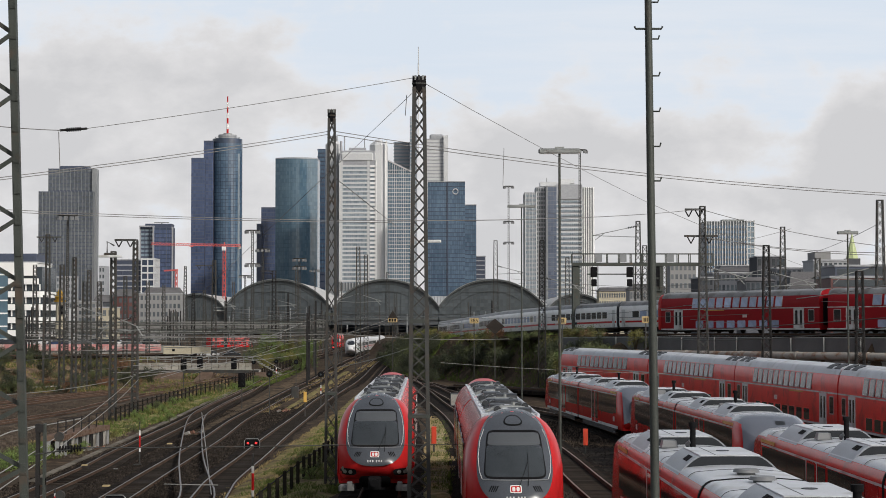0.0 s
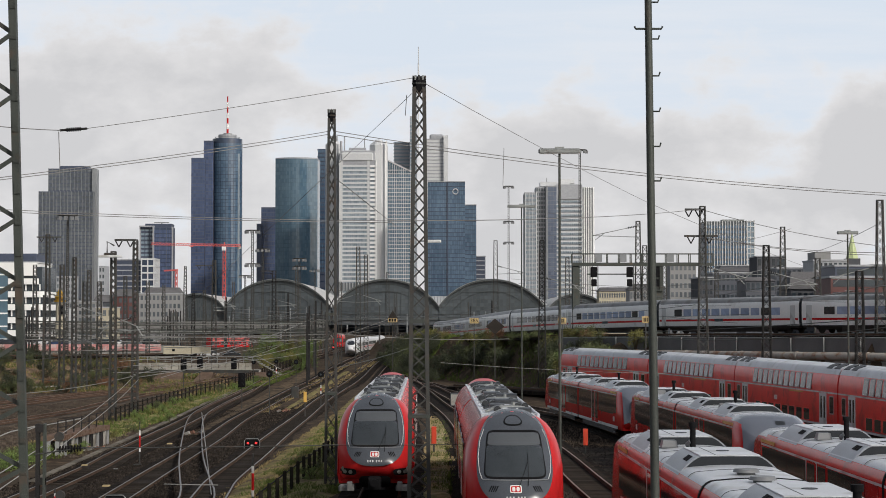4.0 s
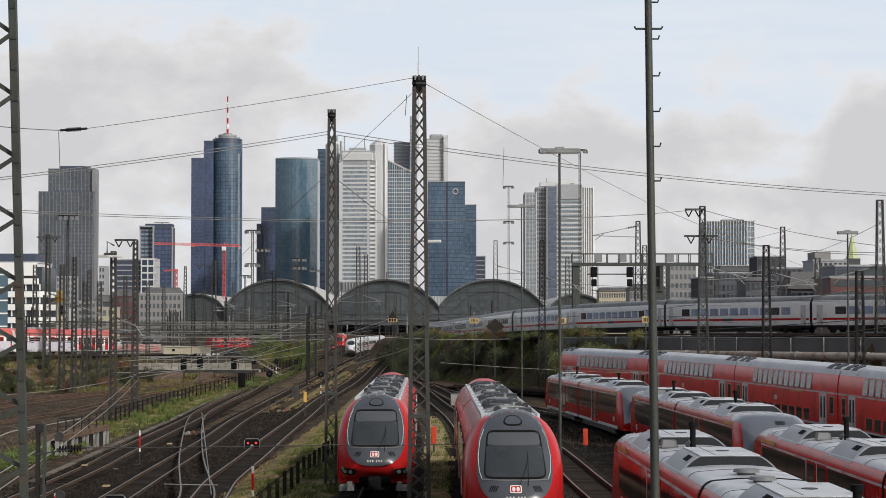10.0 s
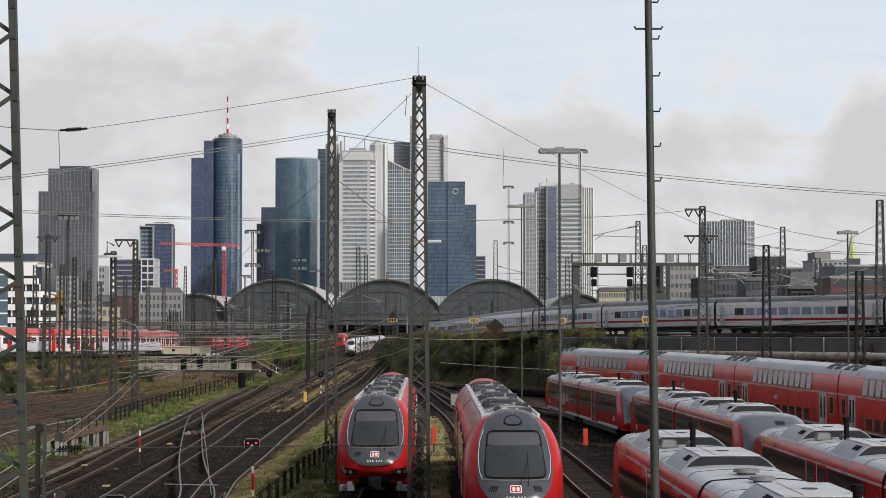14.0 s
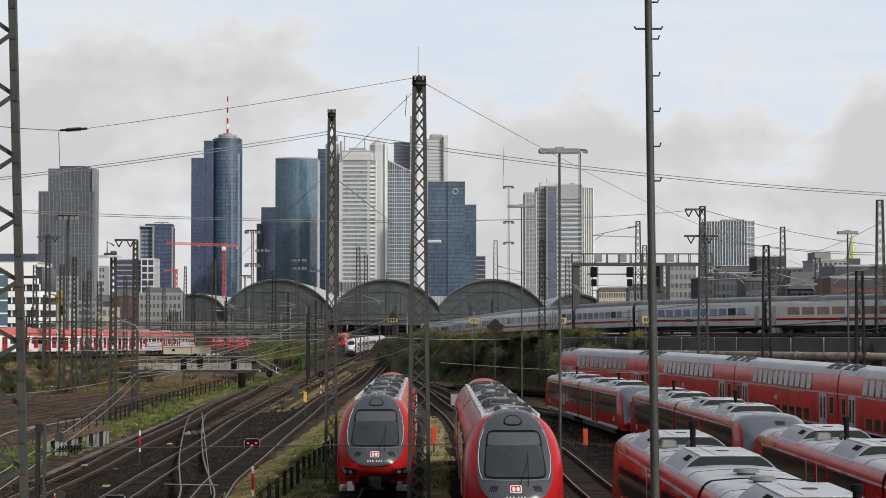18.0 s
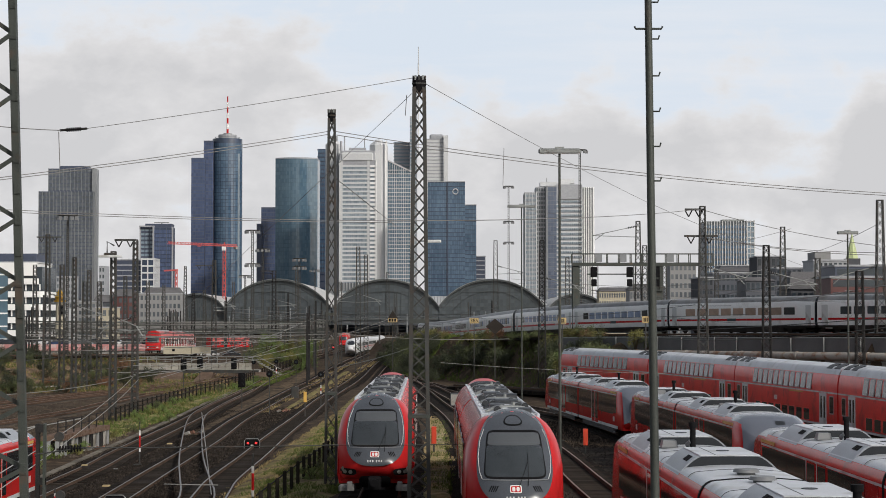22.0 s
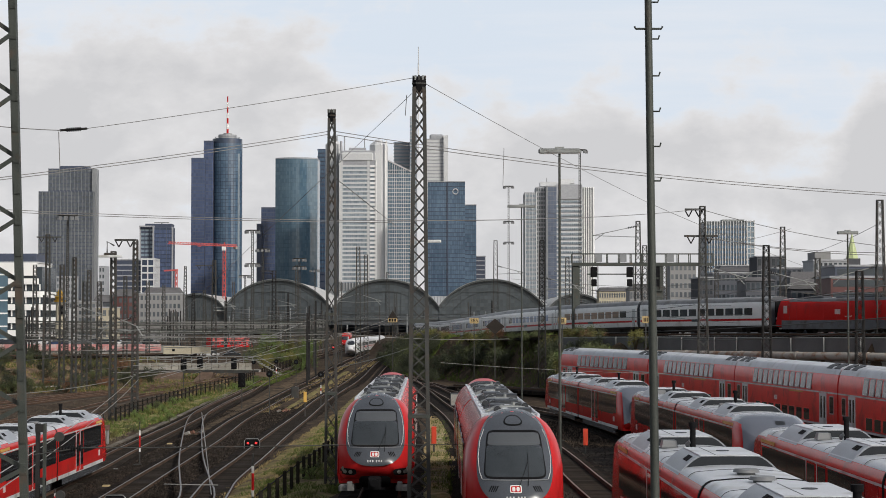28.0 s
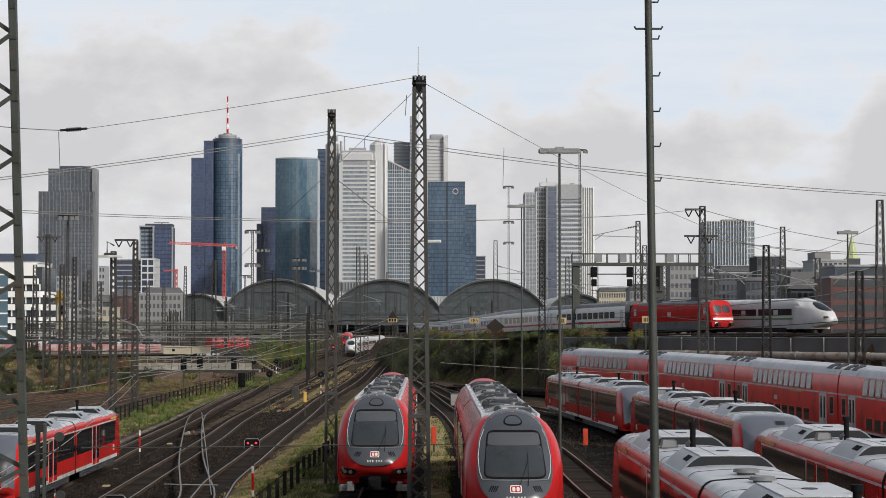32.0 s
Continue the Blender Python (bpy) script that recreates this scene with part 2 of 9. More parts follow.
def track(pts, label="rail track on dark ballast", sleepers=None, shine=True, raised=False, bed=True):
    line = along(pts, 4)
    line = line if raised else on_ground(line)
    t = thing("track", Matrix(), label, "track", "tracks of the yard", "structure")
    if bed:
        part("ballast_bed", strip(line, 3.4, -0.62, -0.26), bed if isinstance(bed, bpy.types.Material) else BALLAST if shine else BALLAST_BROWN, t)
    for s in (-0.7525, 0.7525):
        rail = offset(line, s)
        r = part("rail", strip(rail, 0.10, -0.19, -0.012), RAIL_RUST, t)
        part("rail_head", strip(rail, 0.075, -0.012, 0.0), RAIL if shine else SIDING_RAIL, r)
    if sleepers:
        fine = along(pts, 0.62)
        fine = fine if raised else on_ground(fine)
        g = Geo()
        for i, p in enumerate(fine[:-1]):
            if not sleepers[0] < p.y < sleepers[2]:
                continue
            w = fine[i + 1] - p
            m = Matrix.Translation(p) @ Matrix.Rotation(math.atan2(-w.x, w.y) + random.uniform(-0.02, 0.02), 4, "Z")
            if p.y < sleepers[1]:
                part("sleeper", sleeper_mesh, None, t, at=m)
            else:
                g.add([m @ v.co for v in sleeper_mesh.vertices], [tuple(f.vertices) for f in sleeper_mesh.polygons])
        if g.v:
            tagged(part("far_sleepers", g, SLEEPER, t), kind="stuff")
    return t


TRACK_A = [(-22.9, 20), (-23.0, 115), (-23.74, 143.3), (-24.52, 179.7), (-25.5, 222.3), (-25.57, 246.8), (-26.6, 293.2), (-26.45, 341.2), (-29.0, 440), (-27.0, 800)]
TRACK_B = [(-13.75, 30), (-16.33, 99.5), (-16.79, 111.9), (-17.81, 147.4), (-19.38, 183.0), (-19.62, 218.5), (-19.51, 251.8), (-18.92, 295.6), (-19.6, 440), (-18.5, 800)]
TRACK_C = [(-6.4, 30), (-10.07, 82.6), (-10.91, 95.0), (-11.23, 107.3), (-11.43, 118.5), (-12.47, 159.2), (-13.41, 207.8), (-13.25, 242.6), (-12.99, 291.0), (-14.0, 440), (-13.4, 800)]
track(TRACK_A, "main line track with worn rails", (90, 160, 270))
track(TRACK_B, "main line track with worn rails", (90, 170, 270))
track(TRACK_C, "main line track with worn rails", (80, 150, 270))
track([(x, y, ground_z(x, y) + 0.13) for x, y in [(-9.3, 68.0), (-10.69, 83.9), (-12.72, 98.8), (-15.23, 116.8), (-18.27, 140.0), (-22.65, 175.1), (-24.2, 189.6), (-25.09, 202.6), (-25.65, 227.6), (-25.74, 254.9)]], "pale worn crossover over three tracks", raised=True, bed=False)
for pts in ([(-48.79, 212.1), (-46.26, 230.4), (-42.3, 246.8), (-37.96, 267.2), (-33.57, 297.7), (-30.46, 341.2), (-33, 480), (-30, 800)],
            [(-41.05, 190.6), (-39.32, 204.9), (-38.74, 222.3), (-37.48, 243.7), (-34.42, 258.3), (-30.87, 288.9), (-28.45, 341.2), (-31, 480), (-29, 800)],
            [(-51.13, 222.3), (-48.0, 239.1), (-43.7, 254.9), (-39.03, 274.7), (-35.32, 297.7), (-42, 420), (-38, 800)]):
    (xa, ya), (xb, yb) = pts[:2]
    track([(xa + (xa - xb) * 1.5, ya + (ya - yb) * 1.5)] + pts, "rusty siding track", None, False)
track([(-2.4, 20), (-2.45, 70), (-2.9, 115), (-4.2, 170), (-7, 240), (-9.5, 340), (-10, 800)], "depot track", (60, 62, 150), shine=False, bed=BALLAST)
track([(2.05, 20), (2.05, 60), (1.9, 110), (0.4, 170), (-3, 240), (-7, 330), (-9.3, 420)], "depot track", (90, 130, 170), shine=False, bed=BALLAST)
track([(7.9, 10), (7.3, 50), (6.4, 80), (6.1, 112), (4.2, 160), (0.0, 220), (-5.2, 300)], "depot track", (60, 130, 180), shine=False, bed=BALLAST)
DEPOT = [(13.7, 10), (13.5, 60), (13.4, 100), (12.6, 125), (9.8, 163), (4.6, 205), (-3, 265), (-7.5, 320)]
track(DEPOT, "depot track", (60, 61, 180), shine=False, bed=BALLAST)


# ---- rolling stock ----
def profile(hw, zb, zt, shoulder, top, n=6, tuck=0.08):
    """Half-symmetric car outline: sill, upright side, shoulder, arched roof. Counter-clockwise from the lower left."""
    right = [(hw - tuck, zb), (hw, zb + 0.35), (hw, shoulder)]
    for i in range(1, n + 1):
        a = math.pi / 2 * i / n
        right.append((top + (hw - top) * math.cos(a), shoulder + (zt - shoulder) * 0.9 * math.sin(a)))
    right.append((top * 0.5, zt - (zt - shoulder) * 0.025))
    return right + [(0, zt)] + [(-x, z) for x, z in reversed(right)]


def slab(prof, y0, y1, grow=0.0):
    c = sum(z for x, z in prof) / len(prof)
    ring = lambda y: [(x * (1 + grow), y, c + (z - c) * (1 + grow)) for x, z in prof]
    return Geo().loft([ring(y0), ring(y1)])


def cap(prof, z_from, y0, y1, lift=0.006):
    """The upper skin of a car from a height up: a roof sheet a little proud of the body."""
    up = [(x, z) for x, z in prof if z >= z_from - 1e-6]
    out = [(x * 1.004, z + lift) for x, z in up] + [(x * 0.97, z - 0.05) for x, z in reversed(up)]
    return Geo().loft([[(x, y0, z) for x, z in out], [(x, y1, z) for x, z in out]])


def nose(prof, c, fy, y_body, steps=(0.03, 0.25, 0.45, 0.62, 0.76, 0.87, 0.95, 1.0)):
    rings = [[(x * s, fy(x * s, c + (z - c) * s), c + (z - c) * s) for x, z in prof] for s in steps]
    rings.append([(x, y_body, z) for x, z in prof])
    return Geo().loft(rings)


def nose_zone(prof, c, fy, y_body, keep, steps=(0.03, 0.2, 0.38, 0.54, 0.68, 0.79, 0.87, 0.93, 1.0)):
    """The faces of a nose that keep() picks by sideways place, height and ring."""
    full = nose(prof, c, fy, y_body, steps)
    g = Geo()
    g.v = full.v
    n = len(prof)
    for q in full.f:
        x, z = (sum(full.v[i][k] for i in q) / len(q) for k in (0, 2))
        ring = min(q) // n
        if keep(x, z, ring):
            g.f.append(q)
    return g


def patch(fy, cx, cz, hx, hz, off, k=4.0, n=14, top=1.0):
    """A rounded panel that lies on a nose, off metres proud. top: how much narrower its upper edge is."""
    g = Geo()
    for front in (off, off - 0.03):
        for j in range(n + 1):
            for i in range(n + 1):
                u, v = 2 * i / n - 1, 2 * j / n - 1
                s = (abs(u) ** k + abs(v) ** k) ** (1 / k)
                m = max(abs(u), abs(v))
                q = m / s if s else 1
                x = cx + u * q * hx * (1 + (top - 1) * (v * q + 1) / 2)
                z = cz + v * q * hz
                g.v.append((x, fy(x, z) - front, z))
    w = n + 1
    for o in (0, w * w):
        g.f += [(o + j * w + i, o + j * w + i + 1, o + (j + 1) * w + i + 1, o + (j + 1) * w + i) for j in range(n) for i in range(n)]
    edge = [i for i in range(w)] + [j * w + n for j in range(1, w)] + [n * w + i for i in range(n - 1, -1, -1)] + [j * w for j in range(n - 1, 0, -1)]
    g.f += [(a, b, b + w * w, a + w * w) for a, b in zip(edge, edge[1:] + edge[:1])]
    return g


def bogie(parent, y, wheels=2, span=1.25):
    g = Geo()
    for s in (-1, 1):
        g.box(s * 1.0 - 0.08, s * 1.0 + 0.08, y - span - 0.5, y + span + 0.5, 0.42, 0.62)
    g.box(-1.0, 1.0, y - 0.3, y + 0.3, 0.4, 0.65)
    b = part("bogie", g, UNDER, parent)
    for k in range(wheels):
        yy = y + span * (2 * k / (wheels - 1) - 1)
        part("wheelset", Geo().rod((-0.85, yy, 0.45), (-0.68, yy, 0.45), 0.45, 16).rod((0.68, yy, 0.45), (0.85, yy, 0.45), 0.45, 16).rod((-0.7, yy, 0.45), (0.7, yy, 0.45), 0.08, 8), UNDER, b)


pane_cache = {}


def pane_mesh(w, h, material, depth=0.03, k=0.05):
    key = (round(w, 3), round(h, 3), material.name, depth)
    if key not in pane_cache:
        pts = [(-w / 2 + k, -h / 2), (w / 2 - k, -h / 2), (w / 2, -h / 2 + k), (w / 2, h / 2 - k), (w / 2 - k, h / 2), (-w / 2 + k, h / 2), (-w / 2, h / 2 - k), (-w / 2, -h / 2 + k)]
        pane_cache[key] = Geo().loft([[(-depth, y, z) for y, z in pts], [(0, y, z) for y, z in pts]]).mesh("pane", material)
    return pane_cache[key]


def panes(parent, x, ys, z, w, h, material, sides=(-1, 1), tilt=0.0, name="window_pane", proud=0.008):
    """A row of panes on the car's sides. tilt: degrees by which they lean inwards."""
    me = pane_mesh(w, h, material)
    for s in sides:
        for y in ys:
            part(name, me, None, parent, at=Matrix.Translation((s * (x + proud), y, z)) @ Matrix.Rotation(0 if s > 0 else math.pi, 4, "Z") @ Matrix.Rotation(radians(-tilt), 4, "Y"))


SLATE_END = mat("slate grey roof unit end", (0.022, 0.025, 0.029), 0.5, var=0.25, scale=0.8, spec=0.15)


UNIT_GREY = mat("mid grey roof housing", (0.235, 0.25, 0.28), 0.4, var=0.18, scale=1.5)


def roof_unit(parent, y, length, z, h, material=ROOF_PALE, side=SLATE_END, name="roof_unit"):
    """A flat equipment housing: pale top, wide sloping flanks with a pair of vents, dark recessed ends under the top's edge."""
    half = [(1.34, z - 0.2), (1.22, z - 0.06), (1.08, z + h * 0.28), (0.96, z + h * 0.62), (0.85, z + h * 0.86), (0.74, z + h), (0.2, z + h + 0.012)]
    ring = lambda yy, k=1.0, dz=0.0: [(x * k, yy, zz + dz) for x, zz in half] + [(-x * k, yy, zz + dz) for x, zz in reversed(half)]
    u = part(name, Geo().loft([ring(y - length / 2), ring(y + length / 2)]), UNIT_GREY, parent, smooth=50)
    part("top_plate", Geo().box(-0.78, 0.78, y - length / 2 - 0.02, y + length / 2 + 0.02, z + h - 0.02, z + h + 0.014, 0.01), material, u)
    for e in (-1, 1):
        part("end_panel", Geo().loft([ring(y + e * (length / 2 - 0.05), 0.975, -0.03), ring(y + e * (length / 2 + 0.015), 0.975, -0.03)]), side, u)
    part("top_seam", Geo().box(-0.372, -0.348, y - length / 2 + 0.1, y + length / 2 - 0.1, z + h - 0.01, z + h + 0.019), side, u)
    part("top_hatch", Geo().rod((0.05, y, z + h), (0.05, y, z + h + 0.03), 0.17, 14), side, u)
    for s in (-1, 1):
        for k in (-0.30, 0.06):
            q = [(xx * s, y - length / 2 + 0.75 + k + dy, z + h * p + 0.02) for xx, p, dy in ((1.06, 0.36, 0), (1.06, 0.36, 0.28), (0.9, 0.77, 0.28), (0.9, 0.77, 0))]
            part("vent", Geo().loft([q, [(x - 0.03 * s, yy, zz - 0.03) for x, yy, zz in q]]), BLACK, u)
    return u


FAN_GREY = mat("grey roof fan cowl", (0.13, 0.135, 0.14), 0.5, var=0.15, scale=0.5)
PALE_PLATE = mat("faded white badge plate", (0.55, 0.42, 0.40), 0.5, var=0.3, scale=0.2)
BUFFER_GREY = mat("dirty grey buffer beam", (0.13, 0.13, 0.128), 0.6, var=0.3, scale=0.5)
GEAR_DARK = mat("dark grey roof gear", (0.022, 0.024, 0.027), 0.4, var=0.3, scale=1)
BLIND = mat("grey window blind behind glass", (0.075, 0.08, 0.085), 0.25, var=0.1, scale=1)


# -- two-car railcars with a grey mask round the windscreen --
# paler than other glass: reflected sky is put into the base colour
SCREEN = mat("windscreen glass with sky grey mixed in", (0.032, 0.037, 0.04), 0.08, var=0.3, scale=0.8, spec=0.8)


def mask_railcar(m, label):
    t = thing("diesel_railcar", m, label, "train", "parked railcars")
    pr = profile(1.44, 0.5, 3.74, 2.15, 0.62, 9)
    c = 1.75

    def fy(x, z):
        r = min(1.0, (abs(x / 1.46) ** 2.4 + abs((z - c) / (2.1 if z > c else 1.5)) ** 2.4) ** (1 / 2.4))
        return -21.85 + 1.5 * (1 - math.sqrt(max(0.0, 1 - r ** 2.6))) + 0.85 * max(0.0, z - 1.35) ** 1.15

    part("body", slab(pr, -17.6, -0.35), RED_DUSTY, t, smooth=40)
    part("rear_body", slab(pr, 0.35, 19.6), RED_DUSTY, t, smooth=40)
    # shade put into the rear cab's red to offset its sky sheen
    part("rear_cab", nose(pr, c, lambda x, z: 21.85 - (fy(x, z) + 21.85), 19.6), SHADED_RED, t, smooth=50)
    part("nose", nose(pr, c, fy, -17.6), RED, t, smooth=50)
    mask = part("nose_mask", patch(fy, 0, 2.52, 1.19, 1.29, 0.012, 2.6, 22, 0.82), GREY_CAP, t, "slate grey mask round the windscreen", smooth=50)
    part("windscreen_rim", patch(fy, 0, 2.58, 0.92, 0.66, 0.018, 9.0, 20, 0.84), BLACK, mask, smooth=50)
    part("windscreen", patch(fy, 0, 2.41, 0.86, 0.43, 0.028, 10.0, 16, 0.94), SCREEN, mask, "dark curved windscreen", smooth=50)
    part("sun_blind", patch(fy, 0, 3.0, 0.78, 0.175, 0.03, 10.0, 12, 0.93), BLIND, mask, smooth=50)
    part("windscreen_sill", patch(fy, 0, 1.90, 0.95, 0.014, 0.034, 8, 14), FAN_GREY, mask)
    for s in (-1, 1):
        # thin pale tubes paint the highlight along the mask's rim
        part("mask_highlight", Geo().tube([(s * x, fy(x, z) - 0.02, z) for x, z in ((0.86, 3.25), (0.98, 2.95), (1.05, 2.5), (1.02, 2.1), (0.95, 1.92))], 0.012, 5), LIGHT_GREY, mask)
    part("destination_dome_rim", patch(fy, 0, 3.50, 0.33, 0.15, 0.03, 2.4, 12, 0.6), BLACK, mask, smooth=60)
    part("destination_dome", patch(fy, 0, 3.51, 0.28, 0.115, 0.05, 2.4, 12, 0.62), GREY_CAP, mask, smooth=60)
    part("marker_panel", patch(fy, 0, 1.66, 0.165, 0.105, 0.03, 9, 4), WHITE_PAINT, mask, "white panel with a red border")
    part("marker_red", patch(fy, 0, 1.66, 0.14, 0.082, 0.036, 9, 4), RED, mask)
    part("marker_stroke", patch(fy, -0.06, 1.66, 0.045, 0.06, 0.042, 3, 4), WHITE_PAINT, mask)
    part("marker_stroke", patch(fy, 0.06, 1.66, 0.045, 0.06, 0.042, 3, 4), WHITE_PAINT, mask)
    for i in range(6):
        part("number_bar", patch(fy, -0.25 + i * 0.09 + (0.05 if i > 2 else 0), 1.42, 0.024, 0.04, 0.02, 6, 3), LIGHT_GREY, mask)
    for s in (-1, 1):
        for q in range(4):
            part("vent_slot", Geo().beam((s * (0.50 + 0.06 * q), fy(0.5 + 0.06 * q, 1.72) - 0.014, 1.74), (s * (0.58 + 0.06 * q), fy(0.58 + 0.06 * q, 1.58) - 0.014, 1.57), 0.022), BLACK, mask)
        lamp = part("headlight_housing", patch(fy, s * 1.0, 1.0, 0.32, 0.13, 0.015, 3, 8), BLACK, t, smooth=50)
        for k in (0.9, 1.12):
            part("headlight", patch(fy, s * k, 1.0, 0.075, 0.075, 0.05, 2, 6), GALV, lamp, smooth=50)
        part("marker_light", patch(fy, s * 1.2, 1.1, 0.05, 0.09, 0.03, 2, 5), GALV, lamp, smooth=50)
        part("buffer_beam", Geo().box(s * 1.05 - 0.28, s * 1.05 + 0.28, -21.7, -21.0, 0.32, 0.52, 0.05), BUFFER_GREY, t)
        part("step", Geo().box(s * 0.92 - 0.1, s * 0.92 + 0.1, -21.95, -21.5, 0.35, 0.66, 0.03), BUFFER_GREY, t)
    part("wiper", Geo().rod((0.1, fy(0.1, 1.7) - 0.06, 1.72), (0.36, fy(0.3, 2.35) - 0.06, 2.38), 0.008).rod((0.36, fy(0.36, 1.75) - 0.07, 1.75), (0.38, fy(0.38, 2.6) - 0.07, 2.6), 0.008), BLACK, t)
    part("coupler_recess", patch(fy, 0, 0.62, 0.58, 0.24, 0.012, 5, 8), BLACK, t)
    g = Geo().box(-0.24, 0.24, -22.35, -21.4, 0.42, 0.86, 0.06).rod((0, -22.5, 0.66), (0, -22.3, 0.66), 0.15, 12).box(-0.4, 0.4, -22.1, -21.9, 0.38, 0.46)
    part("coupler", g, BLACK, t, "black automatic coupler")
    part("roof", cap(pr, 3.48, -17.5, -0.45), ROOF_PALE, t, smooth=40)
    part("rear_roof", cap(pr, 3.48, 0.45, 19.5), ROOF_PALE, t, smooth=40)
    part("gangway_bellows", slab(pr, -0.35, 0.35, -0.05), BLACK, t)
    rnd = random.Random(4)

    def humped(x0, x1, y0, y1, z0, h):
        """A rounded casing across the roof."""
        arc = [(-1, 0), (-0.98, 0.5), (-0.8, 0.85), (-0.45, 1.0), (0.45, 1.0), (0.8, 0.85), (0.98, 0.5), (1, 0)]
        return Geo().loft([[(x, (y0 + y1) / 2 + (y1 - y0) / 2 * u, z0 + h * v) for u, v in arc] for x in (x0, x1)])

    for s in (-1, 1):
        part("roof_edge", Geo().box(s * 0.86 - 0.05, s * 0.86 + 0.05, -17.3, 17.8, 3.50, 3.62, 0.02), ROOF_PALE, t, "pale raised roof edge")
    for k, y in enumerate((-15.6, -13.2, -10.4, -7.6, -5.0, -2.2, 2.2, 5.0, 7.7, 10.4, 13.1, 15.6)):
        y += rnd.uniform(-0.3, 0.3)
        flip = 1 if k % 2 else -1
        u = part("roof_unit", humped(*sorted((flip * (-0.72 + rnd.uniform(0, 0.25)), flip * (0.12 + rnd.uniform(-0.3, 0.25)))), y - 0.75, y + rnd.uniform(-0.1, 0.2), 3.54, rnd.uniform(0.22, 0.34)), GEAR_DARK, t, smooth=35)
        for x in (0.36 * flip, 0.62 * flip)[: 1 + (k % 3 > 0)]:
            part("filter_drum", Geo().rod((x, y - 0.55, 3.70), (x, y + 0.1, 3.70), 0.115, 12).rod((x, y - 0.58, 3.70), (x, y - 0.54, 3.70), 0.07, 12), GEAR_DARK, u, smooth=50)
        part("duct", Geo().tube([(-0.7, y + 0.5, 3.58), (-0.4, y + 0.55, 3.72), (0.1, y + 0.5, 3.74), (0.5, y + 0.6, 3.70), (0.72, y + 0.5, 3.58)], 0.07, 8), GEAR_DARK if k % 3 else GALV, u, smooth=50)
        part("radiator", humped(-0.55 + rnd.uniform(0, 0.4), 0.55 - rnd.uniform(0, 0.4), y + 0.85, y + 1.3, 3.54, 0.14), GREY_CAP, u, smooth=35)
        if k % 3 == 1:
            part("exhaust", Geo().rod((0.22, y - 0.9, 3.56), (0.22, y - 0.9, 3.86), 0.06, 12), GALV, u, smooth=50)
        for x in (-0.15, 0.24):
            part("bracket", Geo().box(x - 0.03, x + 0.03, y - 0.80, y - 0.74, 3.56, 3.76), LIGHT_GREY, u)
        part("cross_bar", Geo().box(-0.84, 0.84, y - 0.98, y - 0.90, 3.52, 3.60), ROOF_PALE, u)
    part("rear_fairing", Geo().loft([[(0.85 * math.cos(math.pi * i / 12), yy, 3.35 + hh * math.sin(math.pi * i / 12)) for i in range(13)] for yy, hh in ((17.6, 0.4), (18.4, 0.55), (19.4, 0.45), (20.2, 0.25))]), RED, t, "red fairing behind the roof gear", smooth=50)
    for y0 in (-17.0, 1.2):
        panes(t, 1.44, [y0 + 1.2 + 1.75 * i for i in range(9)], 2.2, 1.55, 0.95, GLASS)
        panes(t, 1.44, [y0 + 4.9, y0 + 12.4], 1.75, 1.3, 2.0, LIGHT_GREY, name="door", proud=0.014)
    for y in (-15.5, 0, 15.5):
        bogie(t, y)
    return t


mask_railcar(pose(-2.74, 92.6, ground_z(-2.5, 80) + 0.06, rx=-0.45, rz=0.6), "red diesel railcar with a slate grey nose, parked")
mask_railcar(pose(2.03, 76.3, ground_z(2, 66) + 0.12, rx=-0.45, rz=0.1), "red diesel railcar with a slate grey nose and half-lowered blind")


DOME_GREY = mat("blue-grey cab dome", (0.105, 0.115, 0.14), 0.22, var=0.10, scale=2)




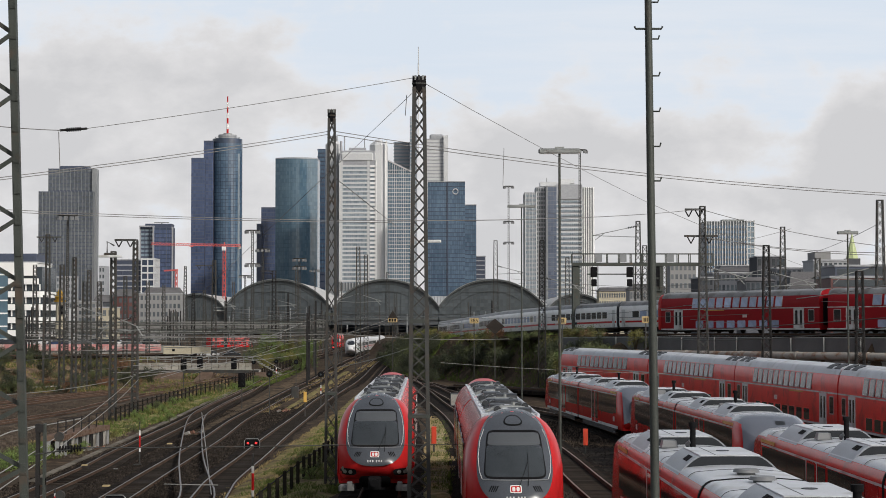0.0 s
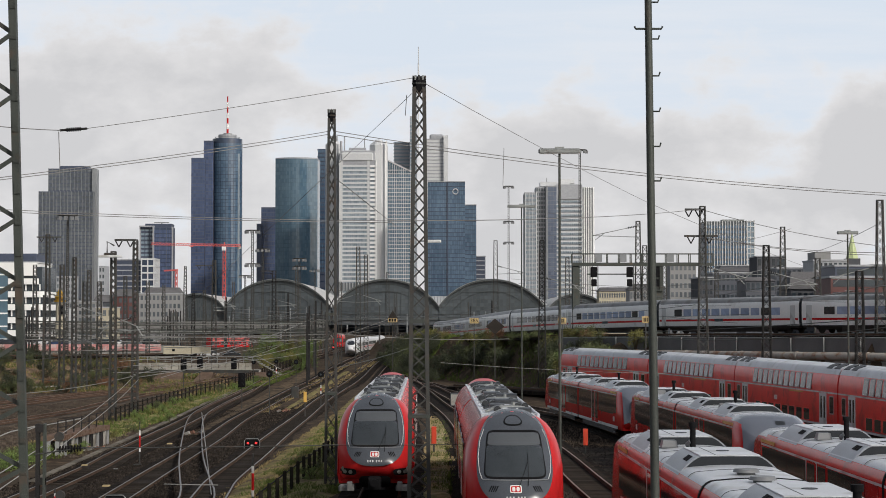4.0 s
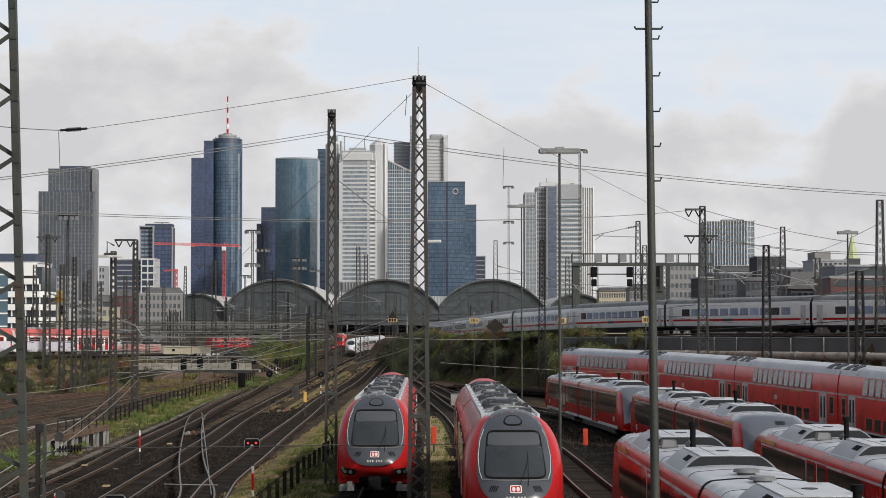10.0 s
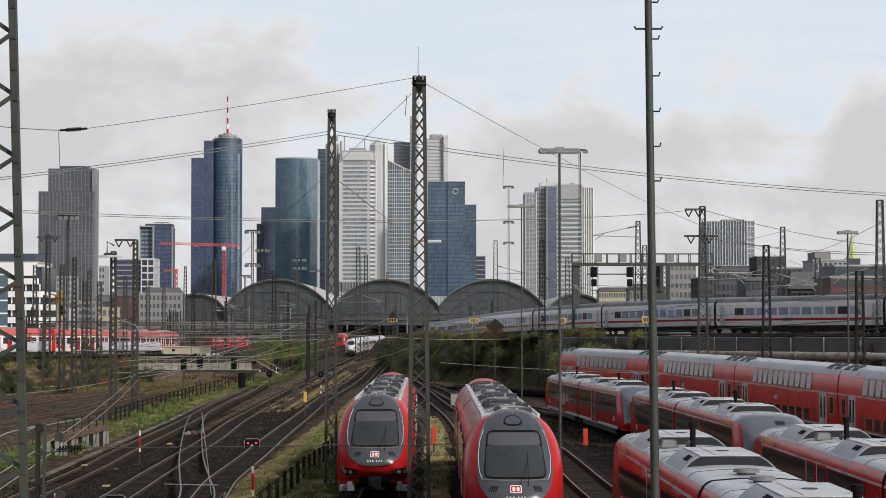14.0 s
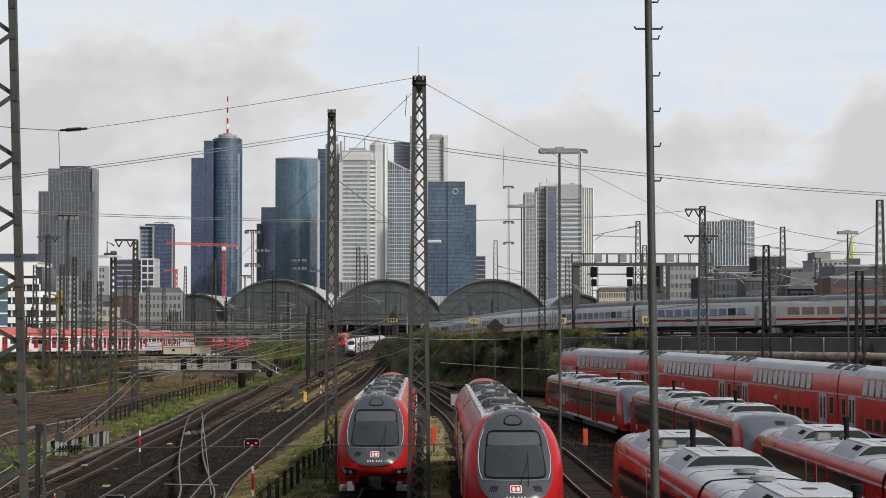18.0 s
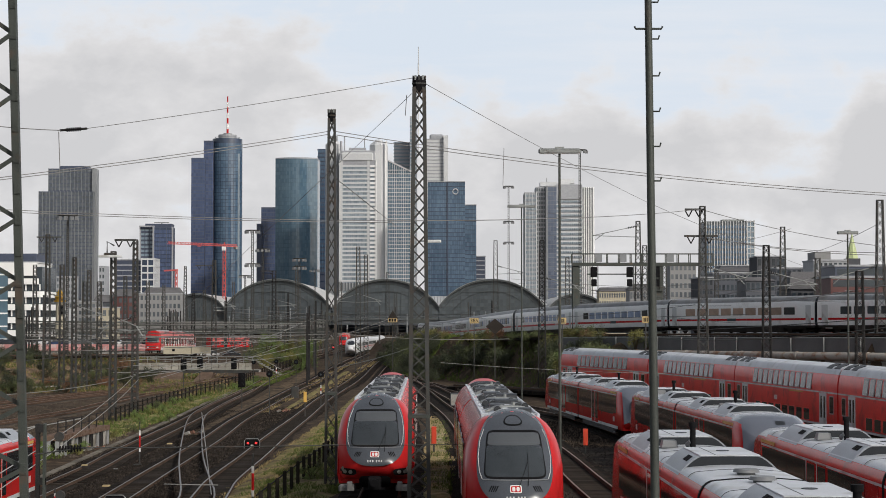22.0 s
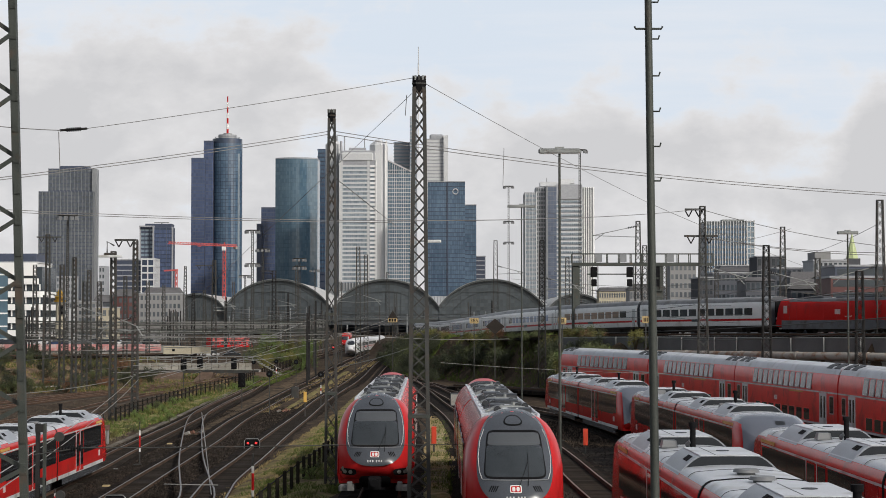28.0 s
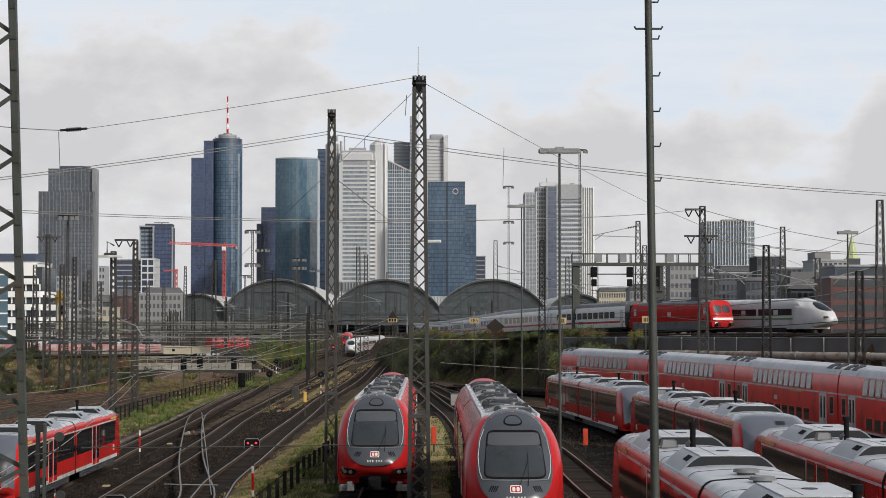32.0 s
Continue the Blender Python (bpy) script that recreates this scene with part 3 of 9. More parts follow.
# -- two-car articulated railcars with boxy roof gear --
def desiro_body(t):
    """Two-car diesel set with a rounded grey cab at either end."""
    pr = profile(1.415, 0.55, 3.30, 2.75, 1.0)
    c = 1.8

    def fy(x, z):
        r = min(1.0, (abs(x / 1.42) ** 3 + abs((z - c) / (1.9 if z > c else 1.4)) ** 3) ** (1 / 3))
        return -20.85 + 0.9 * (1 - math.sqrt(max(0.0, 1 - r ** 3))) + 0.42 * max(0.0, z - 1.4) ** 2.7

    for e in (-1, 1):
        g = Geo().loft([[(x, y, z) for x, z in pr] for y in ((e * 17.0, e * 0.1) if e < 0 else (0.1, 17.0))])
        part("body", g, RED_DUSTY, t, smooth=40)
        part("roof", cap(pr, 3.05, *sorted((e * 17.0, e * 0.12))), ROOF_PALE, t, smooth=40)
        for s in (-1, 1):
            part("waist_stripe", Geo().box(s * 1.42 - 0.008, s * 1.42 + 0.008, *sorted((e * 18.2, e * 0.35)), 0.58, 0.76), LIGHT_GREY, t)
            part("cornice_stripe", Geo().box(s * 1.424 - 0.008, s * 1.424 + 0.008, *sorted((e * 17.6, e * 0.12)), 2.70, 2.77), LIGHT_GREY, t)
            part("skirt", Geo().box(s * 1.36 - 0.03, s * 1.36 + 0.03, *sorted((e * 17.0, e * 2.2)), 0.25, 0.56), GREY_CAP, t)
            part("badge", Geo().box(s * 1.426 - 0.008, s * 1.426 + 0.008, e * 16.6 - 0.3, e * 16.6 + 0.3, 1.02, 1.32), PALE_PLATE, t)
        f = (lambda x, z: fy(x, z)) if e < 0 else (lambda x, z: -fy(x, z))
        dome = lambda x, z, ring: (ring < 7 and z > 1.42) or z > 3.0
        part("cab_nose", nose_zone(pr, c, f, e * 17.0, lambda x, z, ring: not dome(x, z, ring)), RED_DUSTY, t, smooth=50)
        mask = part("cab_mask", nose_zone(pr, c, f, e * 17.0, dome), DOME_GREY, t, "blue-grey domed cab roof and front", smooth=50)
        o = 1 if e < 0 else -1
        part("windscreen", patch(f, 0, 2.02, 1.12, 0.50, 0.012 * o, 4, 18, 0.86), GLASS, mask, smooth=50)
        part("roof_flap", patch(f, 0.25, 2.98, 0.2, 0.07, 0.012 * o, 6, 4), SLATE_END, mask)
        for s in (-1, 1):
            part("headlight", patch(f, s * 0.95, 1.15, 0.16, 0.10, 0.03 * o, 2.5, 6), GALV, mask, smooth=50)
        part("marker_panel", patch(f, 0, 1.25, 0.2, 0.13, 0.03 * o, 9, 4), WHITE_PAINT, mask)
        ys = [e * (1.3 + 1.57 * i) for i in range(10)]
        panes(t, 1.415, [y for i, y in enumerate(ys) if i not in (4, 5)], 2.07, 1.54, 1.22, GLASS)
        panes(t, 1.415, [e * 16.85], 2.1, 1.3, 1.1, GLASS)
        for yy in (ys[4], ys[5]):
            for s in (-1, 1):
                d = part("door", pane_mesh(1.45, 2.1, RED_DUSTY), None, t, at=Matrix.Translation((s * 1.432, yy, 1.68)) @ Matrix.Rotation(0 if s > 0 else math.pi, 4, "Z"))
                part("door_window", pane_mesh(1.12, 1.75, GLASS), None, d, at=(0.006, 0, 0.1))
                part("door_post", Geo().box(0, 0.012, -0.72, -0.66, -1.05, 1.05), LIGHT_GREY, d)
        for s in (-1, 1):
            part("class_stripe", Geo().box(s * 1.425 - 0.008, s * 1.425 + 0.008, *sorted((e * 17.7, e * 15.2)), 2.80, 2.92), YELLOW, t)
        roof_unit(t, e * 5.6, 3.0, 3.25, 0.29)
        roof_unit(t, e * 13.5, 3.2, 3.25, 0.29)
        part("roof_fan", Geo().rod((-0.1, e * 1.1, 3.25), (-0.1, e * 1.1, 3.36), 0.22, 16).rod((-0.1, e * 1.1, 3.36), (-0.1, e * 1.1, 3.44), 0.33, 16, 0.28), FAN_GREY, t, smooth=40)
        part("roof_fan", Geo().rod((0.3, e * 9.0, 3.25), (0.3, e * 9.0, 3.33), 0.26, 16).rod((0.3, e * 9.0, 3.33), (0.3, e * 9.0, 3.38), 0.36, 16, 0.3), FAN_GREY, t, smooth=40)
        for yy in (2.6, 7.9, 9.6, 11.2, 16.3):
            part("roof_seam", cap(pr, 3.05, e * yy - 0.012, e * yy + 0.012, 0.016), SLATE_END, t)
        part("exhaust_pipe", Geo().rod((-0.05, e * 10.3, 3.3), (-0.05, e * 10.3, 3.92), 0.085, 12).rod((-0.05, e * 10.3, 3.92), (-0.05, e * 10.3, 4.05), 0.12, 12), BLACK, t, smooth=40)
        part("exhaust_elbow", Geo().tube([(-0.15, e * 10.6, 3.36), (-0.2, e * 10.35, 3.42), (-0.12, e * 10.3, 3.5)], 0.07, 8), FAN_GREY, t, smooth=50)
        part("silencer", Geo().loft([[(-0.9 + k, e * 10.9 - 0.25 + q, 3.3), (-0.42 - k, e * 10.9 - 0.25 + q, 3.3), (-0.42 - k, e * 10.9 + 0.25 - q, 3.3), (-0.9 + k, e * 10.9 + 0.25 - q, 3.3)] if k == 0 else [(-0.9 + k, e * 10.9 - 0.25 + q, 3.5), (-0.42 - k, e * 10.9 - 0.25 + q, 3.5), (-0.42 - k, e * 10.9 + 0.25 - q, 3.5), (-0.9 + k, e * 10.9 + 0.25 - q, 3.5)] for k, q in ((0, 0), (0.05, 0.05))]), FAN_GREY, t)
    rim = Geo()
    rim.loft([[(x * 1.012, y, 1.8 + (z - 1.8) * 1.012) for x, z in pr] for y in (-0.1, 0.1)])
    part("gangway_ring", rim, BLACK, t, smooth=40)
    for y in (-16.2, 0, 16.2):
        bogie(t, y)
    return t


SILVER_RED = "red two-car diesel railcar with pale boxy roof gear"


def on_depot(y_far, y_near, line, dz=0.0):
    """Pose of a two-car set whose ends stand on a track's line."""
    def xy(y):
        for a, b in zip(line, line[1:]):
            if a[1] <= y <= b[1]:
                return a[0] + (b[0] - a[0]) * (y - a[1]) / (b[1] - a[1])
    a, b = Vector((xy(y_near), y_near, 0)), Vector((xy(y_far), y_far, 0))
    a.z, b.z = ground_z(a.x, a.y), ground_z(b.x, b.y)
    mid, d = (a + b) / 2, b - a
    return Matrix.Translation(mid + Vector((0, 0, dz))) @ Matrix.Rotation(math.atan2(-d.x, d.y), 4, "Z") @ Matrix.Rotation(math.atan2(d.z, d.length), 4, "X")


first = desiro_body(thing("railcar_set", Matrix(), SILVER_RED + ", parked", "train", "parked railcars"))
first.matrix_basis = on_depot(162, 120.3, DEPOT)
copy_thing(first, on_depot(118.3, 76.6, DEPOT))
copy_thing(first, on_depot(71.5, 29.8, [(13.6, 10), (13.3, 29.8), (12.65, 71.5)]))
copy_thing(first, on_depot(66.0, 24.3, [(7.9, 10), (7.3, 50), (6.9, 80)]))
shuttle = tagged(copy_thing(first, pose(-23.1, 100, -1.2)), "red two-car diesel railcar rolling along the main line", "train")
for piece in shuttle.children:
    # a shorter and taller make than the parked ones
    piece.matrix_basis = Matrix.Diagonal((1.0, 0.79, 1.14, 1.0)) @ piece.matrix_basis


FRAME_PALE = mat("grey window surround", (0.36, 0.30, 0.29), 0.4, var=0.15, scale=2)
# greyer than other panes: daylight seen through the deck is in the colour
GLASS_PALE = mat("sky-lit upper window", (0.075, 0.077, 0.08), 0.16, var=0.7, scale=0.5, rand=0.5, spec=0.5)


# -- double-deck coaches --
def double_decker(m, label, group, cab=False, paint=RED_BODY, glass=None, top=ROOF_PALE):
    t = thing("double_deck_coach", m, label, "coach", group)
    pr = profile(1.39, 0.4, 4.63, 3.0, 0.80, 9)
    part("body", slab(pr, -13.22, 13.22), paint, t, smooth=40)
    part("roof", cap(pr, 3.92, -13.25, 13.25), top, t, smooth=40)
    for s in (-1, 1):
        part("deck_stripe", Geo().box(s * 1.394 - 0.008, s * 1.394 + 0.008, -13.3, 13.3, 2.62, 2.72), LIGHT_GREY, t)
        part("sill_stripe", Geo().box(s * 1.394 - 0.008, s * 1.394 + 0.008, -13.3, 13.3, 0.40, 0.54), LIGHT_GREY, t)
        part("class_stripe", Geo().box(s * 1.398 - 0.008, s * 1.398 + 0.008, -5.5, -2.0, 2.49, 2.58), YELLOW, t)
        part("badge", Geo().box(s * 1.396 - 0.008, s * 1.396 + 0.008, 1.1, 1.8, 1.72, 2.05), PALE_PLATE, t)
        for e in (-1, 1):
            surround = part("door_frame", pane_mesh(1.62, 2.1, LIGHT_GREY), None, t, at=Matrix.Translation((s * 1.398, e * 10.1, 1.56)) @ Matrix.Rotation(0 if s > 0 else math.pi, 4, "Z"))
            for k in (-0.36, 0.36):
                part("door_window", pane_mesh(0.36, 1.5, GLASS), None, surround, at=(0.008, k, 0.1))
            end = part("end_window_frame", pane_mesh(0.95, 1.25, FRAME_PALE), None, t, at=Matrix.Translation((s * 1.396, e * 12.0, 1.85)) @ Matrix.Rotation(0 if s > 0 else math.pi, 4, "Z"))
            part("end_window", pane_mesh(0.8, 1.1, GLASS), None, end, at=(0.006, 0, 0))
    up = [-7.0 + 1.4 * i for i in range(11)]
    panes(t, 1.378, up, 3.36, 1.12, 1.12, FRAME_PALE, tilt=9, proud=0.010, name="window_frame")
    panes(t, 1.392, up, 3.35, 0.98, 0.98, glass or GLASS_PALE, tilt=9, proud=0.012)
    low = [-6.3 + 1.8 * i for i in range(8)]
    for sd in (-1, 1):
        part("lower_window_band", Geo().box(sd * 1.392 - 0.008, sd * 1.392 + 0.008, -7.1, 7.2, 0.60, 1.42), paint, t)
    panes(t, 1.396, low, 1.01, 1.32, 0.76, glass or GLASS, name="lower_window")
    for e in (-1, 1):
        for k in range(2):
            yv = e * (12.3 - k * 1.7)
            q = [(-1.08, yv - 0.6, 4.29), (-1.08, yv + 0.6, 4.29), (-0.8, yv + 0.6, 4.48), (-0.42, yv + 0.6, 4.61), (-0.42, yv - 0.6, 4.61), (-0.8, yv - 0.6, 4.48)]
            part("roof_vent", Geo().loft([[(x, y, z - 0.06) for x, y, z in q], [(x, y, z + 0.05) for x, y, z in q]]), SLATE_END, t)
        part("end_bellows", Geo().box(-0.9, 0.9, e * 13.3 - 0.02, e * 13.42 + 0.02, 0.9, 3.6), BLACK, t)
        bogie(t, e * 10.2)
    if cab:
        part("cab_face", Geo().loft([[(x, -13.3, z) for x, z in pr], [(x * 0.96, -13.9, 0.5 + (z - 0.5) * 0.97) for x, z in pr], [(x * 0.8, -14.2, 0.7 + (z - 0.5) * 0.6) for x, z in pr]]), RED, t, smooth=40)
        part("windscreen", Geo().loft([[(-1.05, -14.0, 3.4), (1.05, -14.0, 3.4), (1.1, -14.26, 2.5), (-1.1, -14.26, 2.5)], [(-1.05, -13.9, 3.4), (1.05, -13.9, 3.4), (1.1, -14.1, 2.5), (-1.1, -14.1, 2.5)]]), GLASS, t)
    return t


PARKED = [(12.6, 208), (19.3, 182), (23.5, 155.6), (26.4, 129), (28.4, 102.2), (29.6, 75.4), (30.2, 48.6)]
track([(2, 236, 0.6)] + [(x + 1.4, y, 0.86) for x, y in PARKED] + [(31.8, 10, 0.86)], "depot track", raised=True)
for a, b in zip(PARKED, PARKED[1:]):
    double_decker(Matrix.Translation(((a[0] + b[0]) / 2 + 1.4, (a[1] + b[1]) / 2, 0.86)) @ Matrix.Rotation(math.atan2(b[0] - a[0], a[1] - b[1]), 4, "Z"),
                  "red double-deck coach with a dusty pale roof, parked in a row", "parked double-deck coaches")


COACH_ROOF = mat("sooty grey coach roof", (0.17, 0.175, 0.18), 0.5, var=0.25, scale=3, dirt=(0.11, 0.105, 0.1), dirt_amount=0.4)


# -- long-distance coaches on the raised line --
def coach_body(t, label_glass, n=11):
    pr = profile(1.41, 0.85, 4.05, 2.95, 0.8)
    part("body", slab(pr, -13.05, 13.05), TRAIN_WHITE, t, smooth=40)
    part("roof", cap(pr, 3.4, -13.05, 13.05), COACH_ROOF, t, smooth=40)
    part("underframe", Geo().box(-1.25, 1.25, -7.6, 7.6, 0.18, 0.85, 0.1), UNDER, t)
    part("sole_bar", Geo().box(-1.3, 1.3, -13.0, 13.0, 0.62, 0.88), UNDER, t)
    for s in (-1, 1):
        part("red_stripe", Geo().box(s * 1.414 - 0.008, s * 1.414 + 0.008, -12.9, 12.9, 1.40, 1.63), RED, t)
        part("grille", Geo().box(s * 1.42 - 0.008, s * 1.42 + 0.008, 0.4, 2.0, 1.36, 1.66), GREY_CAP, t)
        for e in (-1, 1):
            part("door", pane_mesh(0.85, 2.1, LIGHT_GREY), None, t, at=Matrix.Translation((s * 1.425, e * 12.0, 1.95)) @ Matrix.Rotation(0 if s > 0 else math.pi, 4, "Z"))
    step = 20.0 / n
    for i in range(n):
        panes(t, 1.41, [-10 + step * (i + 0.5)], 2.40, step * 0.82, 0.80, label_glass if (i * 7 + n) % 9 else GLASS_GREY)
    for e in (-1, 1):
        # end walls painted dark so the gap between coaches looks shaded
        part("end_wall", slab(pr, *sorted((e * 13.02, e * 13.08)), -0.004), GREY_CAP, t)
        part("end_bellows", Geo().box(-0.7, 0.7, *sorted((e * 13.04, e * 13.19)), 0.95, 3.5), BLACK, t)
        bogie(t, e * 9.5)
    return t


LOCO_GREY = mat("dusty grey locomotive paint", (0.105, 0.11, 0.12), 0.5, var=0.25, scale=2, dirt=(0.07, 0.06, 0.055), dirt_amount=0.4)


def loco_body(t):
    pr = profile(1.48, 0.7, 3.75, 2.7, 1.0)
    c = 2.0
    fy = lambda x, z: -9.5 + 0.25 * min(1, abs(x) / 1.5) ** 4 + 0.42 * max(0.0, z - 1.75) + 0.12 * max(0.0, 1.3 - z)
    part("body", slab(pr, -8.0, 8.0), RED_DUSTY, t, smooth=40)
    part("sole_bar", Geo().box(-1.5, 1.5, -8.4, 8.4, 0.45, 1.42, 0.05), LOCO_GREY, t)
    part("equipment_boxes", Geo().box(-1.35, 1.35, -3.0, 3.0, 0.15, 0.5, 0.08), UNDER, t)
    part("roof_hood", cap(pr, 3.2, -7.3, 7.3, 0.02), LOCO_GREY, t, smooth=40)
    part("roof_gear", Geo().box(-0.7, 0.7, -5.8, -2.6, 3.7, 3.92, 0.08).box(-0.5, 0.5, -1.6, 1.2, 3.7, 3.88, 0.08).box(-0.7, 0.7, 2.8, 5.8, 3.7, 3.92, 0.08), GREY_CAP, t)
    part("roof_line", Geo().tube([(0.3, -6.5, 3.95), (0.3, -2, 4.05), (0.3, 2, 4.05), (0.3, 6.5, 3.95)], 0.04), STEEL_DARK, t)
    for e in (-1, 1):
        f = (lambda x, z: fy(x, z)) if e < 0 else (lambda x, z: -fy(x, z))
        o = -e
        cab = part("cab", nose(pr, c, f, e * 8.0), RED, t, smooth=35)
        part("windscreen", patch(f, -0.58, 2.75, 0.5, 0.42, 0.02 * o, 8, 6), GLASS, cab)
        part("windscreen", patch(f, 0.58, 2.75, 0.5, 0.42, 0.02 * o, 8, 6), GLASS, cab)
        part("white_band", patch(f, 0, 1.62, 1.36, 0.14, 0.02 * o, 8, 8), TRAIN_WHITE, cab)
        for s in (-1, 1):
            part("headlight", patch(f, s * 0.95, 1.15, 0.2, 0.13, 0.04 * o, 4, 5), WHITE_PAINT, cab)
            part("buffer", Geo().rod((s * 0.88, e * 9.3, 1.0), (s * 0.88, e * 9.95, 1.0), 0.2, 12), UNDER, cab)
            part("cab_side_window", Geo().box(s * 1.485 - 0.01, s * 1.485 + 0.01, *sorted((e * 8.05, e * 7.5)), 2.15, 2.95), PALE_PLATE, cab)
            part("cab_door_line", Geo().box(s * 1.484 - 0.008, s * 1.484 + 0.008, *sorted((e * 7.2, e * 7.16)), 1.45, 3.1), GREY_CAP, cab)
        bogie(t, e * 5.2)
        part("pantograph", Geo().beam((-0.6, e * 5.6, 4.0), (-0.6, e * 3.6, 4.25), 0.05).beam((0.6, e * 5.6, 4.0), (0.6, e * 3.6, 4.25), 0.05).beam((-0.9, e * 5.5, 4.28), (0.9, e * 5.5, 4.28), 0.07), STEEL_DARK, t)
    for s in (-1, 1):
        part("badge", Geo().box(s * 1.486 - 0.008, s * 1.486 + 0.008, -0.5, 0.3, 2.0, 2.5), PALE_PLATE, t)
        for k in range(7):
            part("side_rib", Geo().box(s * 1.483 - 0.008, s * 1.483 + 0.008, -6.0 + 2.0 * k, -5.94 + 2.0 * k, 1.45, 3.1), RED, t)
    return t


EXPRESS_WHITE = mat("silvery white express paint", (0.52, 0.52, 0.53), 0.35, var=0.12, scale=4, dirt=(0.40, 0.38, 0.37), dirt_amount=0.3)
GLASS_DULL = mat("dusty dark window band", (0.02, 0.022, 0.025), 0.4, var=0.5, scale=1.2, spec=0.15)


def express_body(t, head):
    """Streamlined express car; head: the rounded driving end lies at -y."""
    pr = profile(1.42, 0.45, 3.89, 2.7, 0.75)
    c = 1.7

    def fy(x, z):
        r = min(1.0, (abs(x / 1.44) ** 2.6 + abs((z - c) / (2.25 if z > c else 1.3)) ** 2.6) ** (1 / 2.6))
        return -13.2 + 2.6 * (1 - math.sqrt(max(0.0, 1 - r ** 2.3))) + 1.0 * max(0.0, z - 1.5) ** 1.25

    y0 = -7.6 if head else -13.0
    part("body", slab(pr, y0, 13.0), EXPRESS_WHITE, t, smooth=40)
    if head:
        part("nose", nose(pr, c, fy, y0), EXPRESS_WHITE, t, smooth=60)
        part("windscreen", patch(fy, 0, 2.95, 0.98, 0.5, 0.02, 3, 14, 0.75), GLASS, t, smooth=50)
        for s in (-1, 1):
            part("headlight", patch(fy, s * 0.82, 1.75, 0.2, 0.09, 0.03, 2.5, 6), GLASS_GREY, t, smooth=50)
    for s in (-1, 1):
        for ya, yb in ((y0 + 0.15, y0 + 6.2), (y0 + 6.6, y0 + 13.6), (y0 + 14.0, 10.3)):
            part("window_band", Geo().box(s * 1.424 - 0.01, s * 1.424 + 0.01, ya, yb, 1.98, 2.72), GLASS_DULL, t)
        for yq in (y0 + 2.6, y0 + 8.6, y0 + 11.4):
            part("window_notice", Geo().box(s * 1.436 - 0.004, s * 1.436 + 0.004, yq, yq + 0.8, 2.05, 2.6), LIGHT_GREY, t)
        part("stripe", Geo().box(s * 1.426 - 0.01, s * 1.426 + 0.01, y0, 5.0 if head else 13.0, 1.52, 1.68), STRIPE_GREEN if head else RED, t)
        if head:
            part("red_stripe", Geo().box(s * 1.426 - 0.01, s * 1.426 + 0.01, 5.2, 13.0, 1.52, 1.68), RED, t)
        part("lower_panel", Geo().box(s * 1.418 - 0.01, s * 1.418 + 0.01, y0, 13.0, 0.86, 1.06), LIGHT_GREY, t)
        part("skirt", Geo().box(s * 1.34 - 0.05, s * 1.34 + 0.05, -6.4, 12.8, 0.12, 0.62), UNDER, t)
        part("door", pane_mesh(0.9, 2.2, TRAIN_WHITE), None, t, at=Matrix.Translation((s * 1.44, 11.0, 1.8)) @ Matrix.Rotation(0 if s > 0 else math.pi, 4, "Z"))
    for y in (-8.4, 9.3):
        bogie(t, y)
    return t


STRIPE_GREEN = mat("green stripe paint", (0.03, 0.22, 0.07), 0.35, var=0.1, scale=3)


def spray_mat():
    """Pastel sprayed scrawl: cells of lilac, white and pale green in wavy strokes."""
    m = mat("pastel sprayed scrawl", (0.6, 0.58, 0.62), 0.5, var=0.1, scale=2)
    n, l = m.node_tree.nodes, m.node_tree.links
    tc = n.new("ShaderNodeTexCoord")
    vor = n.new("ShaderNodeTexVoronoi")
    vor.inputs["Scale"].default_value = 16.0
    wave = n.new("ShaderNodeTexNoise")
    wave.inputs["Scale"].default_value, wave.inputs["Distortion"].default_value = 1.6, 2.0
    l.new(tc.outputs["Object"], wave.inputs["Vector"])
    l.new(wave.outputs["Color"], vor.inputs["Vector"])
    sep = n.new("ShaderNodeSeparateColor")
    l.new(vor.outputs["Color"], sep.inputs["Color"])
    ramp = n.new("ShaderNodeValToRGB")
    e = ramp.color_ramp.elements
    e[0].color, e[1].color = (0.33, 0.24, 0.40, 1), (0.68, 0.62, 0.55, 1)
    for p, c in ((0.3, (0.70, 0.70, 0.74, 1)), (0.55, (0.42, 0.36, 0.52, 1)), (0.75, (0.62, 0.66, 0.66, 1))):
        e.new(p).color = c
    l.new(sep.outputs["Red"], ramp.inputs["Fac"])
    l.new(ramp.outputs["Color"], n["Principled BSDF"].inputs["Base Color"])
    return m


SPRAY = spray_mat()


